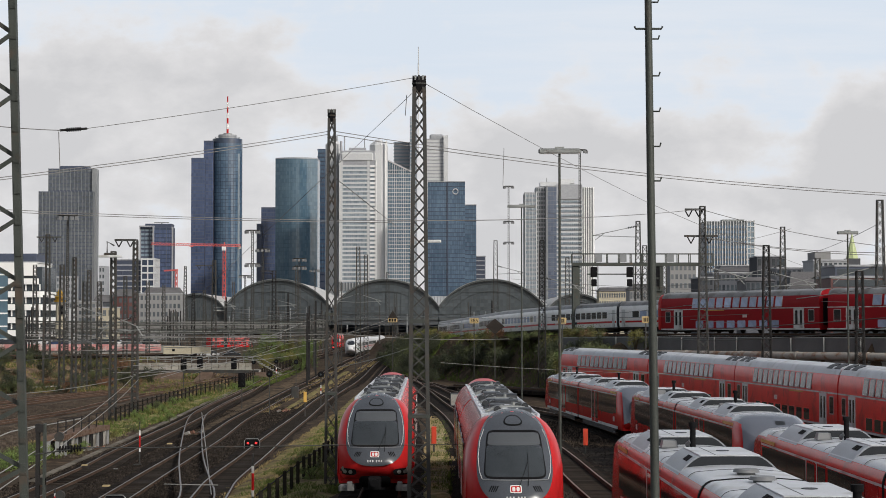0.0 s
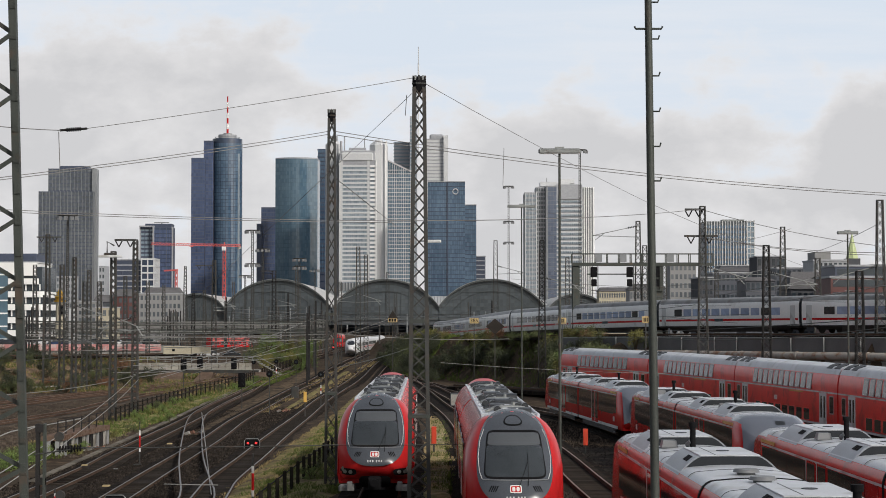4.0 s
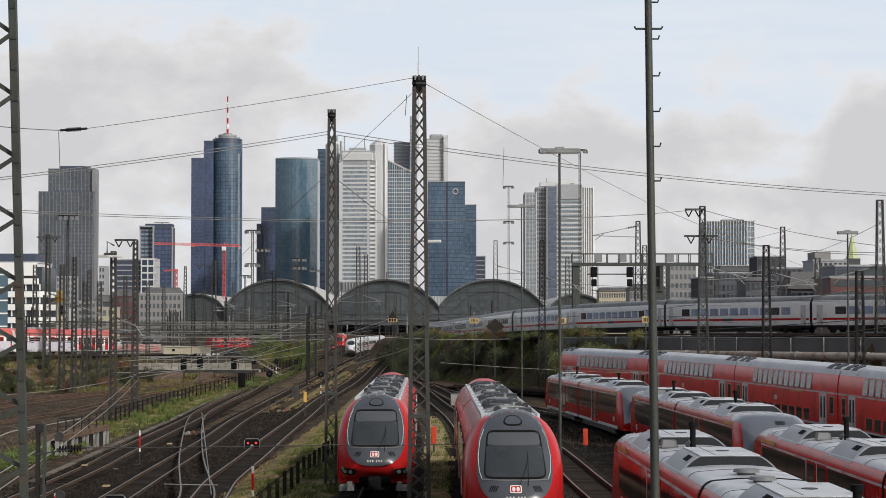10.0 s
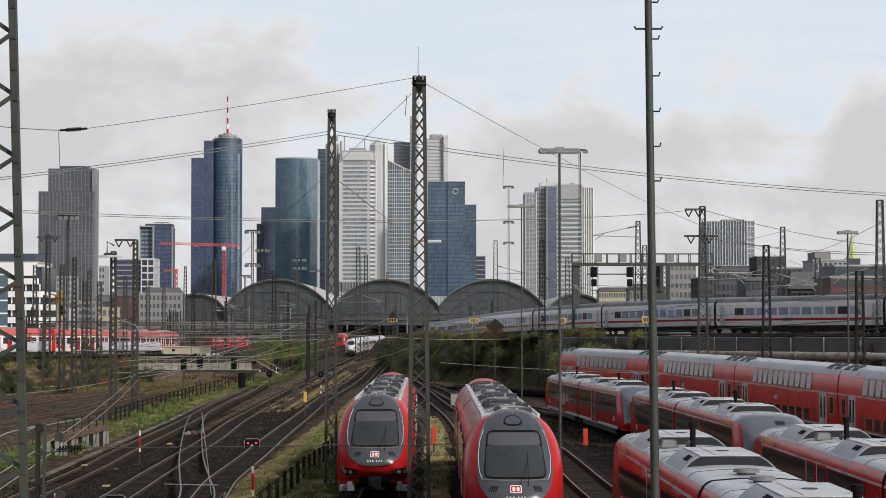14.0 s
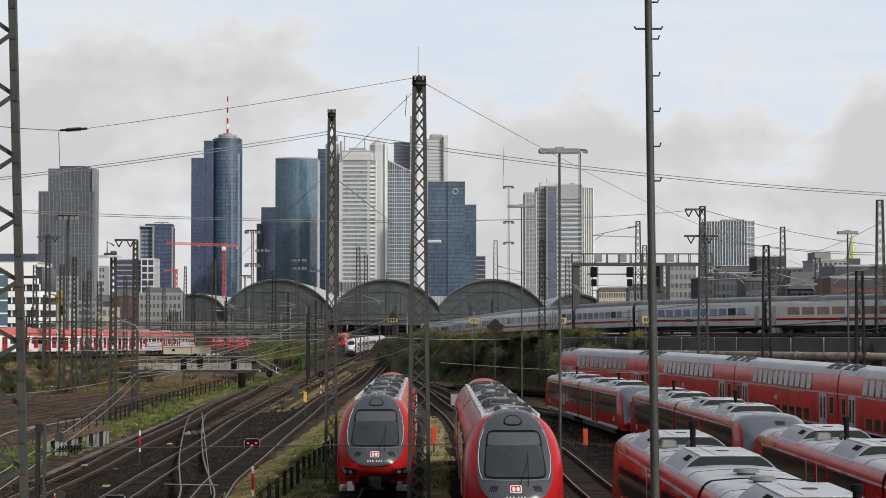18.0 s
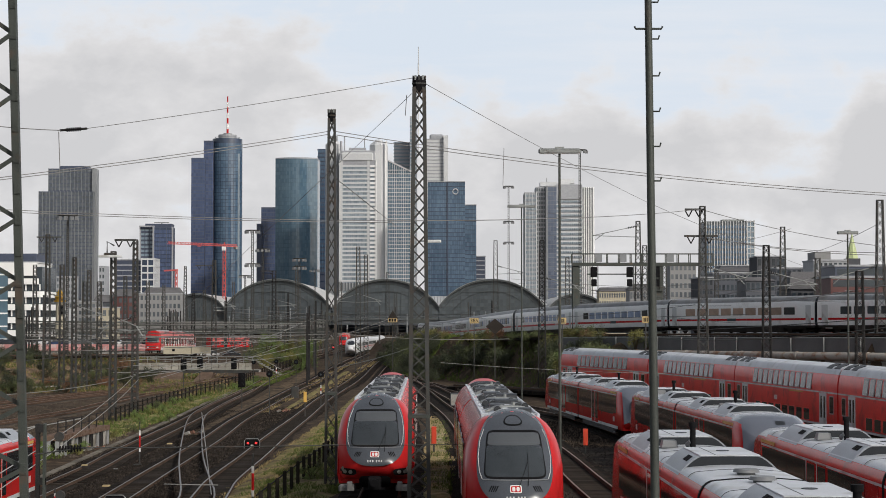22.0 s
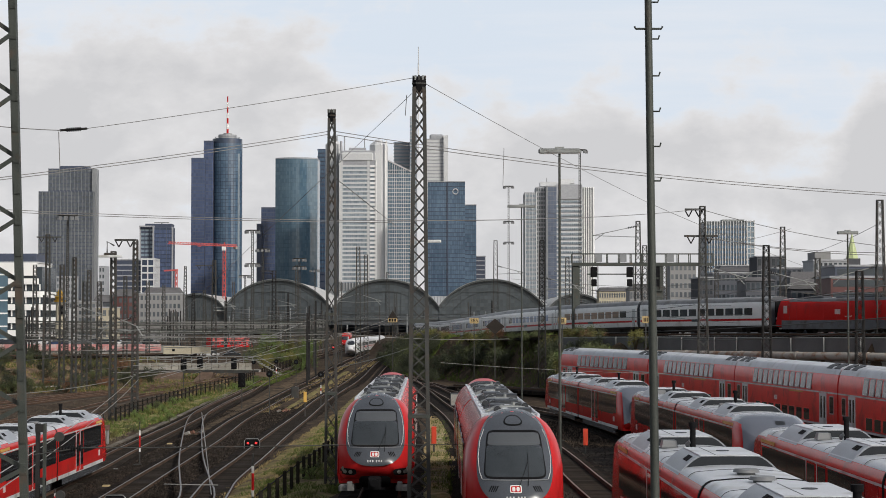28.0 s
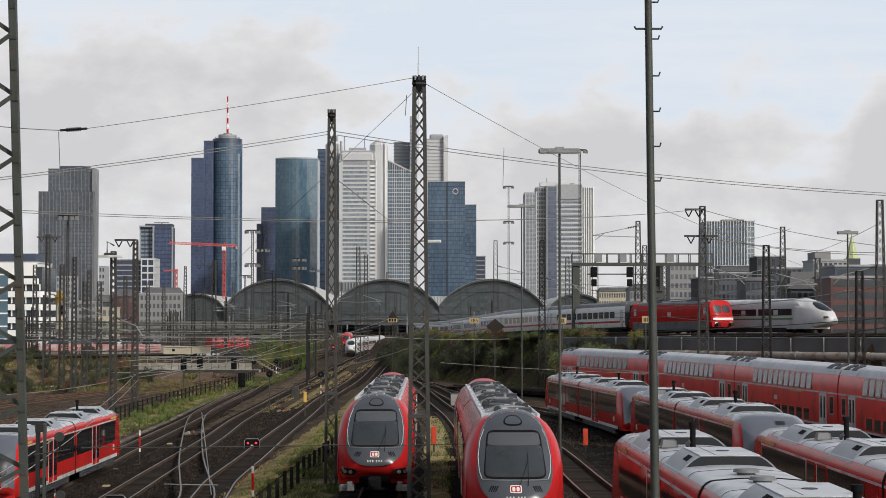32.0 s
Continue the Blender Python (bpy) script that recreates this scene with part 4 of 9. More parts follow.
# -- suburban trains: four short cars to a set --
def suburban_car(t, ends, paint=None):
    pr = profile(1.41, 0.5, 4.12, 2.95, 0.8)
    part("body", slab(pr, -8.3, 8.3), paint or TRAIN_WHITE, t, smooth=40)
    part("roof", cap(pr, 2.94, -8.3, 8.3), RED_ROOF, t, smooth=40)
    for s in (-1, 1):
        for k in range(3):
            y = -5.6 + 5.6 * k
            for j in (-0.34, 0.34):
                d = part("door_leaf", pane_mesh(0.66, 2.05, RED), None, t, at=Matrix.Translation((s * 1.425, y + j, 1.75)) @ Matrix.Rotation(0 if s > 0 else math.pi, 4, "Z"))
                part("door_window", pane_mesh(0.44, 1.0, GLASS_GREY), None, d, at=(0.006, 0, 0.35))
        for k in range(4):
            y = -7.6 + 5.05 * k if k else -7.5
            part("red_panel", Geo().box(s * 1.416 - 0.008, s * 1.416 + 0.008, y - 0.6, y + 0.6, 1.05, 2.85), RED, t)
        panes(t, 1.41, [-7.5, -3.6, -2.0, 2.0, 3.6, 7.5], 2.2, 1.25, 0.95, GLASS_GREY, (s,), proud=0.02)
    for e in ends:
        f = lambda x, z, e=e: e * (9.3 - 0.35 * (abs(x) / 1.4) ** 3 - 0.3 * max(0, z - 1.2))
        face = part("cab_face", nose(pr, 1.9, f, e * 8.3), RED, t, smooth=40)
        part("windscreen", patch(f, 0, 2.5, 1.1, 0.55, -0.02 * e, 6, 8), GLASS, face)
        for s in (-1, 1):
            part("headlight", patch(f, s * 0.9, 1.1, 0.18, 0.12, -0.03 * e, 3, 5), WHITE_PAINT, face)
    part("roof_unit", Geo().box(-0.8, 0.8, -2.2, 2.2, 4.02, 4.3, 0.1), ROOF_GREY, t)
    for y in (-7.2, 7.2):
        bogie(t, y, span=1.0)
    return t


RED_ROOF = mat("washed-out red roof", (0.55, 0.11, 0.10), 0.5, var=0.15, scale=3, dirt=(0.32, 0.12, 0.10), dirt_amount=0.3)


class Line:
    """A track's line by distance along it."""

    def __init__(self, pts, origin):
        self.p = along(pts, 2.0)
        self.s = [0.0]
        for a, b in zip(self.p, self.p[1:]):
            self.s.append(self.s[-1] + (b - a).length)
        k = min(range(len(self.p)), key=lambda i: (self.p[i].xy - Vector(origin)).length)
        self.zero = self.s[k]

    def at(self, s):
        s += self.zero
        i = min(max(int(np.searchsorted(self.s, s)) - 1, 0), len(self.p) - 2)
        t = (s - self.s[i]) / (self.s[i + 1] - self.s[i])
        return self.p[i].lerp(self.p[i + 1], t)

    def stand(self, s, half, shift=0.0):
        """A car whose bogies stand half metres before and behind s; it faces forwards with -y behind."""
        a, b = self.at(s - half), self.at(s + half)
        d = b - a
        side = Vector((d.y, -d.x, 0)).normalized() * shift
        return Matrix.Translation((a + b) / 2 + side) @ Matrix.Rotation(math.atan2(-d.x, d.y), 4, "Z") @ Matrix.Rotation(math.asin(d.z / d.length), 4, "X")


RAISED = [(330, -140, 7.2), (200, 20, 7.2), (128, 100, 7.2), (97, 132, 7.2), (72, 166, 7.2), (50.5, 190, 7.15), (36.2, 211.5, 7.0), (29.2, 224.6, 6.9), (20.6, 245, 6.6), (13.0, 272, 6.1), (9.4, 292, 5.7), (4.8, 340, 4.9), (0.6, 392, 4.2), (-3.0, 450, 3.9), (-6.5, 520, 3.6), (-10, 620, 3.5), (-12, 760, 3.3)]
raised = Line(RAISED, (36.2, 211.5))
SUBURB = [(-230, 120, 4.5), (-150, 185, 4.1), (-108, 235, 3.7), (-82, 269, 3.4), (-64, 302, 3.0), (-55.5, 340, 2.5), (-52.6, 372, 2.1), (-54.0, 405, 1.6), (-57.5, 435, 0.9), (-66, 490, -1.6), (-80, 560, -6), (-110, 680, -9)]
suburb = Line(SUBURB, (-64, 302))
track(RAISED, "raised main line track", None, True, True)
track([(p.x, p.y, p.z) for p in offset([Vector(q) for q in RAISED], 4.6)], "raised main line track", None, True, True)
track([(p.x, p.y, p.z) for p in offset([Vector(q) for q in RAISED], -4.6)], "raised main line track", None, True, True)
track(SUBURB, "suburban line track", None, True, True)


def between(rows, t):
    for (a, u), (b, v) in zip(rows, rows[1:]):
        if t <= b or b == rows[-1][0]:
            return u + (v - u) * (t - a) / (b - a)


EXPRESS_RUN = [(0, -23.0), (3, -10.6), (6, 2.1), (9, 14.6), (11, 22.2), (14, 34.4), (17, 47.4), (19, 56.8), (23, 75.0), (25, 86.5), (27.5, 100.3), (29, 110.6), (30.5, 122.2), (32, 133.2)]
LEAVING_RUN = [(0, 12.7), (0.5, 7.0), (1, 1.0), (1.5, -7.5), (2, -16.5), (3, -34.5), (4, -52.5), (12, -190), (15, -215), (32, -215)]
FOLLOW_RUN = [(0, -190), (29, -24.5), (31, -11.7), (32, -5.1)]
SUBURB_RUN = [(0, -95.0), (6.5, -13.5), (7, -7.2), (8, 5.3), (9, 15.7), (10, 26.8), (11, 38.3), (12, 48.2), (13, 58.7), (14, 72.0), (16.5, 107), (18, 125), (19, 140), (20, 154), (21, 172), (22, 192), (23, 213), (24, 234), (25, 256), (28, 350), (32, 480)]
SHUTTLE_RUN = [(0, 40.0), (17, 88.5), (19, 96.2), (20, 98.4), (21, 101.5), (22, 104.5), (23, 108.7), (24, 112.2), (25, 115.4), (26.2, 119.8), (27.5, 123.2), (28, 124.9), (29, 126.4), (30, 127.9), (31, 129.1), (32, 130.2)]

convoy = []
GL = (GLASS_GREY, GLASS_GREY, GLASS_BLUE, GLASS_GREY, GLASS_BLUE, GLASS_GREY, GLASS_BLUE, GLASS_BLUE, GLASS_BLUE, GLASS_BLUE, GLASS_TAN, GLASS_GREY)
models = {}
for k in range(12):
    key = GL[k].name
    glass_word = {"smoky train window": "dark", "pale blue train window": "pale blue", "beige curtained train window": "beige-curtained"}[key]
    label = "white express coach with a red stripe and " + glass_word + " windows"
    if key not in models:
        models[key] = coach_body(thing("express_coach", Matrix(), label, "coach", "coaches of the express train"), GL[k], 11 if key != "beige curtained train window" else 9)
        coach = models[key]
    else:
        coach = copy_thing(models[key], Matrix())
    convoy.append((coach, EXPRESS_RUN, (7.5 - k) * 26.4, raised, 9.5, 0.0, 1))
engine = loco_body(thing("electric_locomotive", Matrix(), "red electric locomotive with a grey roof pushing the express", "locomotive"))
convoy.append((engine, EXPRESS_RUN, -4 * 26.4 - 9.8, raised, 5.2, 0.0, 1))
# darker red here paints the shaded side of the departing train
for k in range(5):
    deck = double_decker(Matrix(), "red double-deck coach of a departing regional train", "coaches of the regional train", cab=(k == 0), paint=SHADED_RED, glass=GLASS_BLUE, top=COACH_ROOF)
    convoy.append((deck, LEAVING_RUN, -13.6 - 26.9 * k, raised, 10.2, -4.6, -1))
for k in range(3):
    car = express_body(thing("express_railcar", Matrix(), "white streamlined express car with a green stripe" if k == 0 else "white streamlined express car with a red stripe", "train", "cars of the streamlined express"), k == 0)
    convoy.append((car, FOLLOW_RUN, 13.2 + 26.4 * k, raised, 8.9, 4.6, 1))
for k in range(8):
    car = suburban_car(thing("suburban_car", Matrix(), "red and white suburban train car with wide doors", "train", "cars of the suburban train"), ((1,) if k % 4 == 0 else (-1,) if k % 4 == 3 else ()))
    if k in (1, 2, 4):
        tagged(car, "red and white suburban train car covered in pastel graffiti")
        part("sprayed_panel", Geo().box(1.432, 1.446, -7.9 if k != 4 else -2.0, 7.8, 0.62, 2.1), SPRAY, car, "pastel graffiti over the lower side")
    convoy.append((car, SUBURB_RUN, -8.9 - 17.1 * k - (0.6 if k > 3 else 0), suburb, 7.2, 0.0, 1))


# ---- sky ----
def sky_sheet():
    """A far curtain of broken cloud that drifts slowly: bright ragged rims round greyer cores, thin streaks in the blue."""
    m = bpy.data.materials.new("broken cloud")
    m.use_nodes = True
    n, l = m.node_tree.nodes, m.node_tree.links
    for x in list(n):
        n.remove(x)
    out = n.new("ShaderNodeOutputMaterial")
    em = n.new("ShaderNodeEmission")
    tc = n.new("ShaderNodeTexCoord")

    def fbm(scale, detail, rough, turn=0.0):
        mp = n.new("ShaderNodeMapping")
        mp.inputs["Scale"].default_value, mp.inputs["Rotation"].default_value = (1 / scale[0], 1, 1 / scale[1]), (0, turn, 0)
        nz = n.new("ShaderNodeTexNoise")
        nz.inputs["Scale"].default_value, nz.inputs["Detail"].default_value, nz.inputs["Roughness"].default_value = 1.0, detail, rough
        l.new(tc.outputs["Object"], mp.inputs["Vector"])
        l.new(mp.outputs["Vector"], nz.inputs["Vector"])
        return nz.outputs["Fac"]

    def math_node(op, p, q):
        k = n.new("ShaderNodeMath")
        k.operation = op
        for i, v in enumerate((p, q)):
            if isinstance(v, float):
                k.inputs[i].default_value = v
            else:
                l.new(v, k.inputs[i])
        return k.outputs[0]

    def swell(cx, cz, rx, rz, amount):
        """Where cloud gathers: a soft bump in the cloud's thickness."""
        d = n.new("ShaderNodeVectorMath")
        d.operation = "SUBTRACT"
        d.inputs[1].default_value = (cx, 0, cz)
        l.new(tc.outputs["Object"], d.inputs[0])
        sc = n.new("ShaderNodeVectorMath")
        sc.operation = "MULTIPLY"
        sc.inputs[1].default_value = (1 / rx, 0, 1 / rz)
        l.new(d.outputs["Vector"], sc.inputs[0])
        le = n.new("ShaderNodeVectorMath")
        le.operation = "LENGTH"
        l.new(sc.outputs["Vector"], le.inputs[0])
        mr = n.new("ShaderNodeMapRange")
        mr.interpolation_type = "SMOOTHSTEP"
        mr.inputs["From Min"].default_value, mr.inputs["From Max"].default_value = 1.0, 0.2
        mr.inputs["To Max"].default_value = amount
        l.new(le.outputs["Value"], mr.inputs["Value"])
        return mr.outputs["Result"]

    thick = math_node("ADD", fbm((250.0, 150.0), 12, 0.58), math_node("MULTIPLY", fbm((1100.0, 420.0), 3, 0.5), 0.35))
    for bump in ((-980, 300, 950, 420, 0.27), (-640, 560, 560, 190, 0.16), (-330, 500, 420, 150, 0.10), (300, 120, 1150, 480, 0.30), (280, 400, 330, 130, 0.10), (1000, 370, 210, 210, 0.45), (850, 300, 140, 90, 0.10)):
        thick = math_node("ADD", thick, swell(*bump))
    cover = n.new("ShaderNodeMapRange")
    cover.interpolation_type = "SMOOTHSTEP"
    cover.inputs["From Min"].default_value, cover.inputs["From Max"].default_value = 0.67, 0.86
    l.new(thick, cover.inputs["Value"])
    ramp = n.new("ShaderNodeValToRGB")
    e = ramp.color_ramp.elements
    e[0].position, e[0].color = 0.72, (0.83, 0.82, 0.825, 1)
    e[1].position, e[1].color = 1.0, (0.63, 0.63, 0.645, 1)
    mid = e.new(0.84)
    mid.color = (0.73, 0.725, 0.735, 1)
    l.new(thick, ramp.inputs["Fac"])
    thin = n.new("ShaderNodeMapRange")
    thin.inputs["From Min"].default_value, thin.inputs["From Max"].default_value = 0.42, 0.70
    thin.inputs["To Max"].default_value = 0.8
    l.new(fbm((1150.0, 95.0), 10, 0.6, 0.06), thin.inputs["Value"])
    blue = n.new("ShaderNodeMix")
    blue.data_type = "RGBA"
    blue.inputs["A"].default_value, blue.inputs["B"].default_value = (0.69, 0.765, 0.86, 1), (0.80, 0.82, 0.865, 1)
    l.new(thin.outputs["Result"], blue.inputs["Factor"])
    mix = n.new("ShaderNodeMix")
    mix.data_type = "RGBA"
    l.new(cover.outputs["Result"], mix.inputs["Factor"])
    l.new(blue.outputs["Result"], mix.inputs["A"])
    l.new(ramp.outputs["Color"], mix.inputs["B"])
    l.new(mix.outputs["Result"], em.inputs["Color"])
    l.new(em.outputs["Emission"], out.inputs["Surface"])
    g = Geo().add([(-2600, 0, -300), (2600, 0, -300), (2600, 0, 1900), (-2600, 0, 1900)], [(0, 1, 2, 3)])
    return tagged(part("backdrop", g, m), "pale broken clouds with blue gaps", "sky", kind="structure")


clouds = sky_sheet()

# ---- city ----
GLASS_TEAL = mat("teal tower glass", (0.075, 0.125, 0.165), 0.15, var=0.25, scale=40, fine=8, spec=0.7)
GLASS_SLATE = mat("slate tower glass", (0.085, 0.10, 0.11), 0.2, var=0.25, scale=30, fine=8, spec=0.7)
GLASS_NIGHT = mat("dark blue tower glass", (0.035, 0.05, 0.085), 0.12, var=0.3, scale=30, fine=8, spec=0.7)
FIN_GREY = mat("grey facade fins", (0.20, 0.21, 0.22), 0.5, var=0.15, scale=30)
PALE_PANEL = mat("pale facade panels", (0.50, 0.51, 0.52), 0.5, var=0.1, scale=40)
MID_PANEL = mat("mid grey facade", (0.30, 0.31, 0.33), 0.55, var=0.15, scale=40)
BAND_BLUE = mat("blue-grey window band", (0.20, 0.26, 0.31), 0.2, var=0.2, scale=30, spec=0.7)
WHITE_FIN_AND_SUNLIT = mat("white of fins and painted sunlit edges", (0.72, 0.72, 0.72), 0.4, var=0.06, scale=30)
DARK_PANEL = mat("dark slate facade", (0.048, 0.06, 0.095), 0.5, var=0.2, scale=30)


def pane_mat(name, dark, light, rough=0.12, spec=0.6):
    """Facade glass whose panes differ, one by one, in tint."""
    m = bpy.data.materials.new(name)
    m.use_nodes = True
    n, l = m.node_tree.nodes, m.node_tree.links
    b = n["Principled BSDF"]
    b.inputs["Roughness"].default_value, b.inputs["Specular IOR Level"].default_value = rough, spec
    geo = n.new("ShaderNodeNewGeometry")
    tc = n.new("ShaderNodeTexCoord")
    cloudy = n.new("ShaderNodeTexNoise")
    cloudy.inputs["Scale"].default_value, cloudy.inputs["Detail"].default_value = 0.035, 4
    l.new(tc.outputs["Object"], cloudy.inputs["Vector"])
    mix = n.new("ShaderNodeMath")
    mix.operation = "MULTIPLY_ADD"
    mix.inputs[1].default_value = 0.55
    l.new(geo.outputs["Random Per Island"], mix.inputs[0])
    wide = n.new("ShaderNodeMapRange")
    wide.inputs["From Min"].default_value, wide.inputs["From Max"].default_value = 0.35, 0.65
    wide.inputs["To Min"].default_value, wide.inputs["To Max"].default_value = 0.0, 0.45
    l.new(cloudy.outputs["Fac"], wide.inputs["Value"])
    l.new(wide.outputs["Result"], mix.inputs[2])
    ramp = n.new("ShaderNodeValToRGB")
    ramp.color_ramp.elements[0].color, ramp.color_ramp.elements[1].color = (*dark, 1), (*light, 1)
    l.new(mix.outputs[0], ramp.inputs["Fac"])
    l.new(ramp.outputs["Color"], b.inputs["Base Color"])
    return m


PANES_BLUE = pane_mat("blue facade panes", (0.035, 0.07, 0.12), (0.09, 0.145, 0.215))
PANES_STEEL = pane_mat("steel blue facade panes", (0.075, 0.095, 0.14), (0.13, 0.155, 0.21))
PANES_TEAL = pane_mat("teal facade panes", (0.06, 0.115, 0.17), (0.125, 0.195, 0.25))
PANES_SLATE = pane_mat("slate facade panes", (0.06, 0.07, 0.08), (0.15, 0.165, 0.18))
PANES_NIGHT = pane_mat("dark facade panes", (0.028, 0.045, 0.095), (0.075, 0.105, 0.20))
PANES_PALE = pane_mat("pale facade panes", (0.13, 0.17, 0.21), (0.30, 0.35, 0.39))


def facade_panes(t, material, base, nx, z0, z1, nz, gap=(0.16, 0.35), name="pane_cladding"):
    """A sheet of single panes over a line of ground points, nx to each stretch, nz storeys high."""
    g = Geo()
    h = (z1 - z0) / nz
    for (xa, ya), (xb, yb) in zip(base, base[1:]):
        a, b = Vector((xa, ya, 0)), Vector((xb, yb, 0))
        w = (b - a).length / nx
        d = (b - a).normalized()
        out = Vector((d.y, -d.x, 0)) * 0.12
        for i in range(nx):
            p, q = a + d * (w * i + gap[0] / 2) + out, a + d * (w * (i + 1) - gap[0] / 2) + out
            for k in range(nz):
                za, zb = z0 + h * k + gap[1] / 2, z0 + h * (k + 1) - gap[1] / 2
                g.add([(p.x, p.y, za), (q.x, q.y, za), (q.x, q.y, zb), (p.x, p.y, zb)], [(0, 1, 2, 3)])
    return tagged(part(name, g, material, t), kind="stuff")


def tower_block(t, x0, x1, y0, y1, z0, z1, core, fins=None, bands=None, fin_mat=FIN_GREY, band_mat=PALE_PANEL, fin_w=0.5, band_h=1.2, proud=0.35, name="shaft"):
    """One upright block of a tower with fins and floor bands standing proud of its glass."""
    s = part(name, Geo().box(x0, x1, y0, y1, z0, z1), core, t)
    if fins:
        g = Geo()
        n = max(2, round((x1 - x0) / fins))
        for i in range(n + 1):
            x = x0 + (x1 - x0) * i / n
            g.box(x - fin_w / 2, x + fin_w / 2, y0 - proud, y0, z0, z1 + 0.3)
        n = max(2, round((y1 - y0) / fins))
        for i in range(n + 1):
            y = y0 + (y1 - y0) * i / n
            for xx in (x0 - proud, x1):
                g.box(xx, xx + proud, y - fin_w / 2, y + fin_w / 2, z0, z1 + 0.3)
        tagged(part("fin_cladding", g, fin_mat, s), kind="stuff")
    if bands:
        g = Geo()
        z = z1
        while z > z0 + 2:
            g.box(x0 - proud * 1.2, x1 + proud * 1.2, y0 - proud * 1.2, y1, z - band_h, z)
            z -= bands
        tagged(part("band_cladding", g, band_mat, s), kind="stuff")
    return s


def tower(name, label, m=Matrix()):
    return thing(name, m, label, "skyscraper", "towers of the skyline")


# grey fin-clad tower in two steps
t = tower("office_tower", "grey two-step office tower with close vertical fins")
tower_block(t, -400.35, -346.67, 1900, 1912, 0, 135.49, DARK_PANEL, 3.58, None, fin_mat=FIN_GREY, fin_w=0.42)
facade_panes(t, PANES_SLATE, [(-400.35, 1900), (-346.67, 1900)], 30, 20, 135, 32, (0.2, 1.0))
tower_block(t, -393.37, -349.41, 1912, 1922, 0, 159.12, DARK_PANEL, 3.66, None, fin_mat=FIN_GREY, fin_w=0.42)
facade_panes(t, PANES_SLATE, [(-393.37, 1912), (-349.41, 1912)], 24, 130, 158.5, 8, (0.2, 1.0))
tower_block(t, -349.41, -344.9, 1909, 1922, 0, 158.55, FIN_GREY, name="side_wall")
part("roof_plant", Geo().box(-383.22, -355.04, 1915, 1935, 159.12, 161.94), DARK_PANEL, t)
# dark tower with a pale frame
t = tower("office_tower", "dark blue office tower with a pale corner frame")
tower_block(t, -268.15, -255.65, 1700, 1706, 0, 90.53, BAND_BLUE, 4.0, 3.7, DARK_PANEL, DARK_PANEL, band_h=1.6)
tower_block(t, -255.65, -238.64, 1695, 1706, 0, 89.53, GLASS_NIGHT, 6.0, None, fin_mat=DARK_PANEL)
facade_panes(t, PANES_NIGHT, [(-255.65, 1695), (-238.64, 1695)], 9, 15, 88, 20, (0.25, 0.9))
part("corner_frame", Geo().box(-268.6, -267.4, 1699, 1700.2, 0, 91.5).box(-256.4, -255.0, 1694, 1695.2, 0, 91.5).box(-268.6, -255.0, 1696.5, 1698, 90.4, 91.6).box(-239.4, -238.2, 1694, 1695.2, 0, 90.5), MID_PANEL, t, "pale corner frame")
part("roof_plant", Geo().box(-264.15, -241.14, 1702, 1722, 89.53, 93.54), DARK_PANEL, t)
part("roof_mast", Geo().box(-257.15, -244.14, 1709, 1711, 94.54, 95.3).box(-251.15, -250.14, 1709, 1711, 93.04, 95.04), GALV, t)
# low framed block
t = tower("office_block", "low office block with a pale grid facade")
tower_block(t, -221.82, -203.46, 1300, 1320, 0, 49.4, DARK_PANEL, 5, 3.6, DARK_PANEL, MID_PANEL, band_h=0.8)
tower_block(t, -203.46, -195.05, 1296, 1320, 0, 49.79, GLASS_NIGHT, 5.0, 4.6, PALE_PANEL, PALE_PANEL, fin_w=0.8, band_h=1.0)
# round blue glass tower with a striped mast
t = tower("office_tower", "round blue glass tower with a square flank and a striped mast")
tower_block(t, -261.33, -247.2, 1990, 2020, 0, 176.44, DARK_PANEL)
facade_panes(t, PANES_NIGHT, [(-261.33, 1990), (-247.2, 1990)], 6, 10, 175, 46, (0.25, 0.6))
tower_block(t, -248.97, -238.96, 1994, 2020, 0, 194.77, DARK_PANEL, name="core")
facade_panes(t, PANES_NIGHT, [(-248.97, 1994), (-238.96, 1994)], 4, 10, 193, 50, (0.2, 0.5))
zt = 197.6
cx, rr = -226.08, 15.6
def drum(r, z0, z1, n=40):
    return Geo().loft([[(cx + r * math.cos(2 * math.pi * i / n), 2010 + r * math.sin(2 * math.pi * i / n), z) for i in range(n)] for z in (z0, z1)])
part("drum", drum(rr, 0, zt), GLASS_NIGHT, t, smooth=30)
facade_panes(t, PANES_BLUE, [(cx - (rr + 0.1) * math.cos(math.pi * i / 18), 2010 - (rr + 0.1) * math.sin(math.pi * i / 18)) for i in range(19)], 1, 8, zt - 5, 50, (0.3, 0.4))
# a paler strip paints the bright streak reflected in the drum
part("reflected_streak", Geo().box(cx + rr - 3.6, cx + rr - 1.6, 2000, 2002, 0, zt - 16), PANES_PALE, t, "pale strip painting a bright streak down the drum")
part("roof_fence", Geo().tube([(cx + 13 * math.cos(i * math.pi / 12), 2010 + 13 * math.sin(i * math.pi / 12), zt + 1.6) for i in range(25)], 0.25), GALV, t)
part("crown", drum(9.5, zt, zt + 4.5), MID_PANEL, t, smooth=30)
part("crown_disc", drum(4.5, zt + 4.5, zt + 6.0), GALV, t, smooth=30)
zm, ztop = zt + 5, 242.7
for i in range(7):
    a, b = zm + (ztop - zm) * i / 7, zm + (ztop - zm) * (i + 1) / 7
    part("mast_section", Geo().rod((cx, 2010, a), (cx, 2010, b), 1.15 - 0.08 * i, 8), RED if i % 2 == 0 else WHITE_PAINT, t)
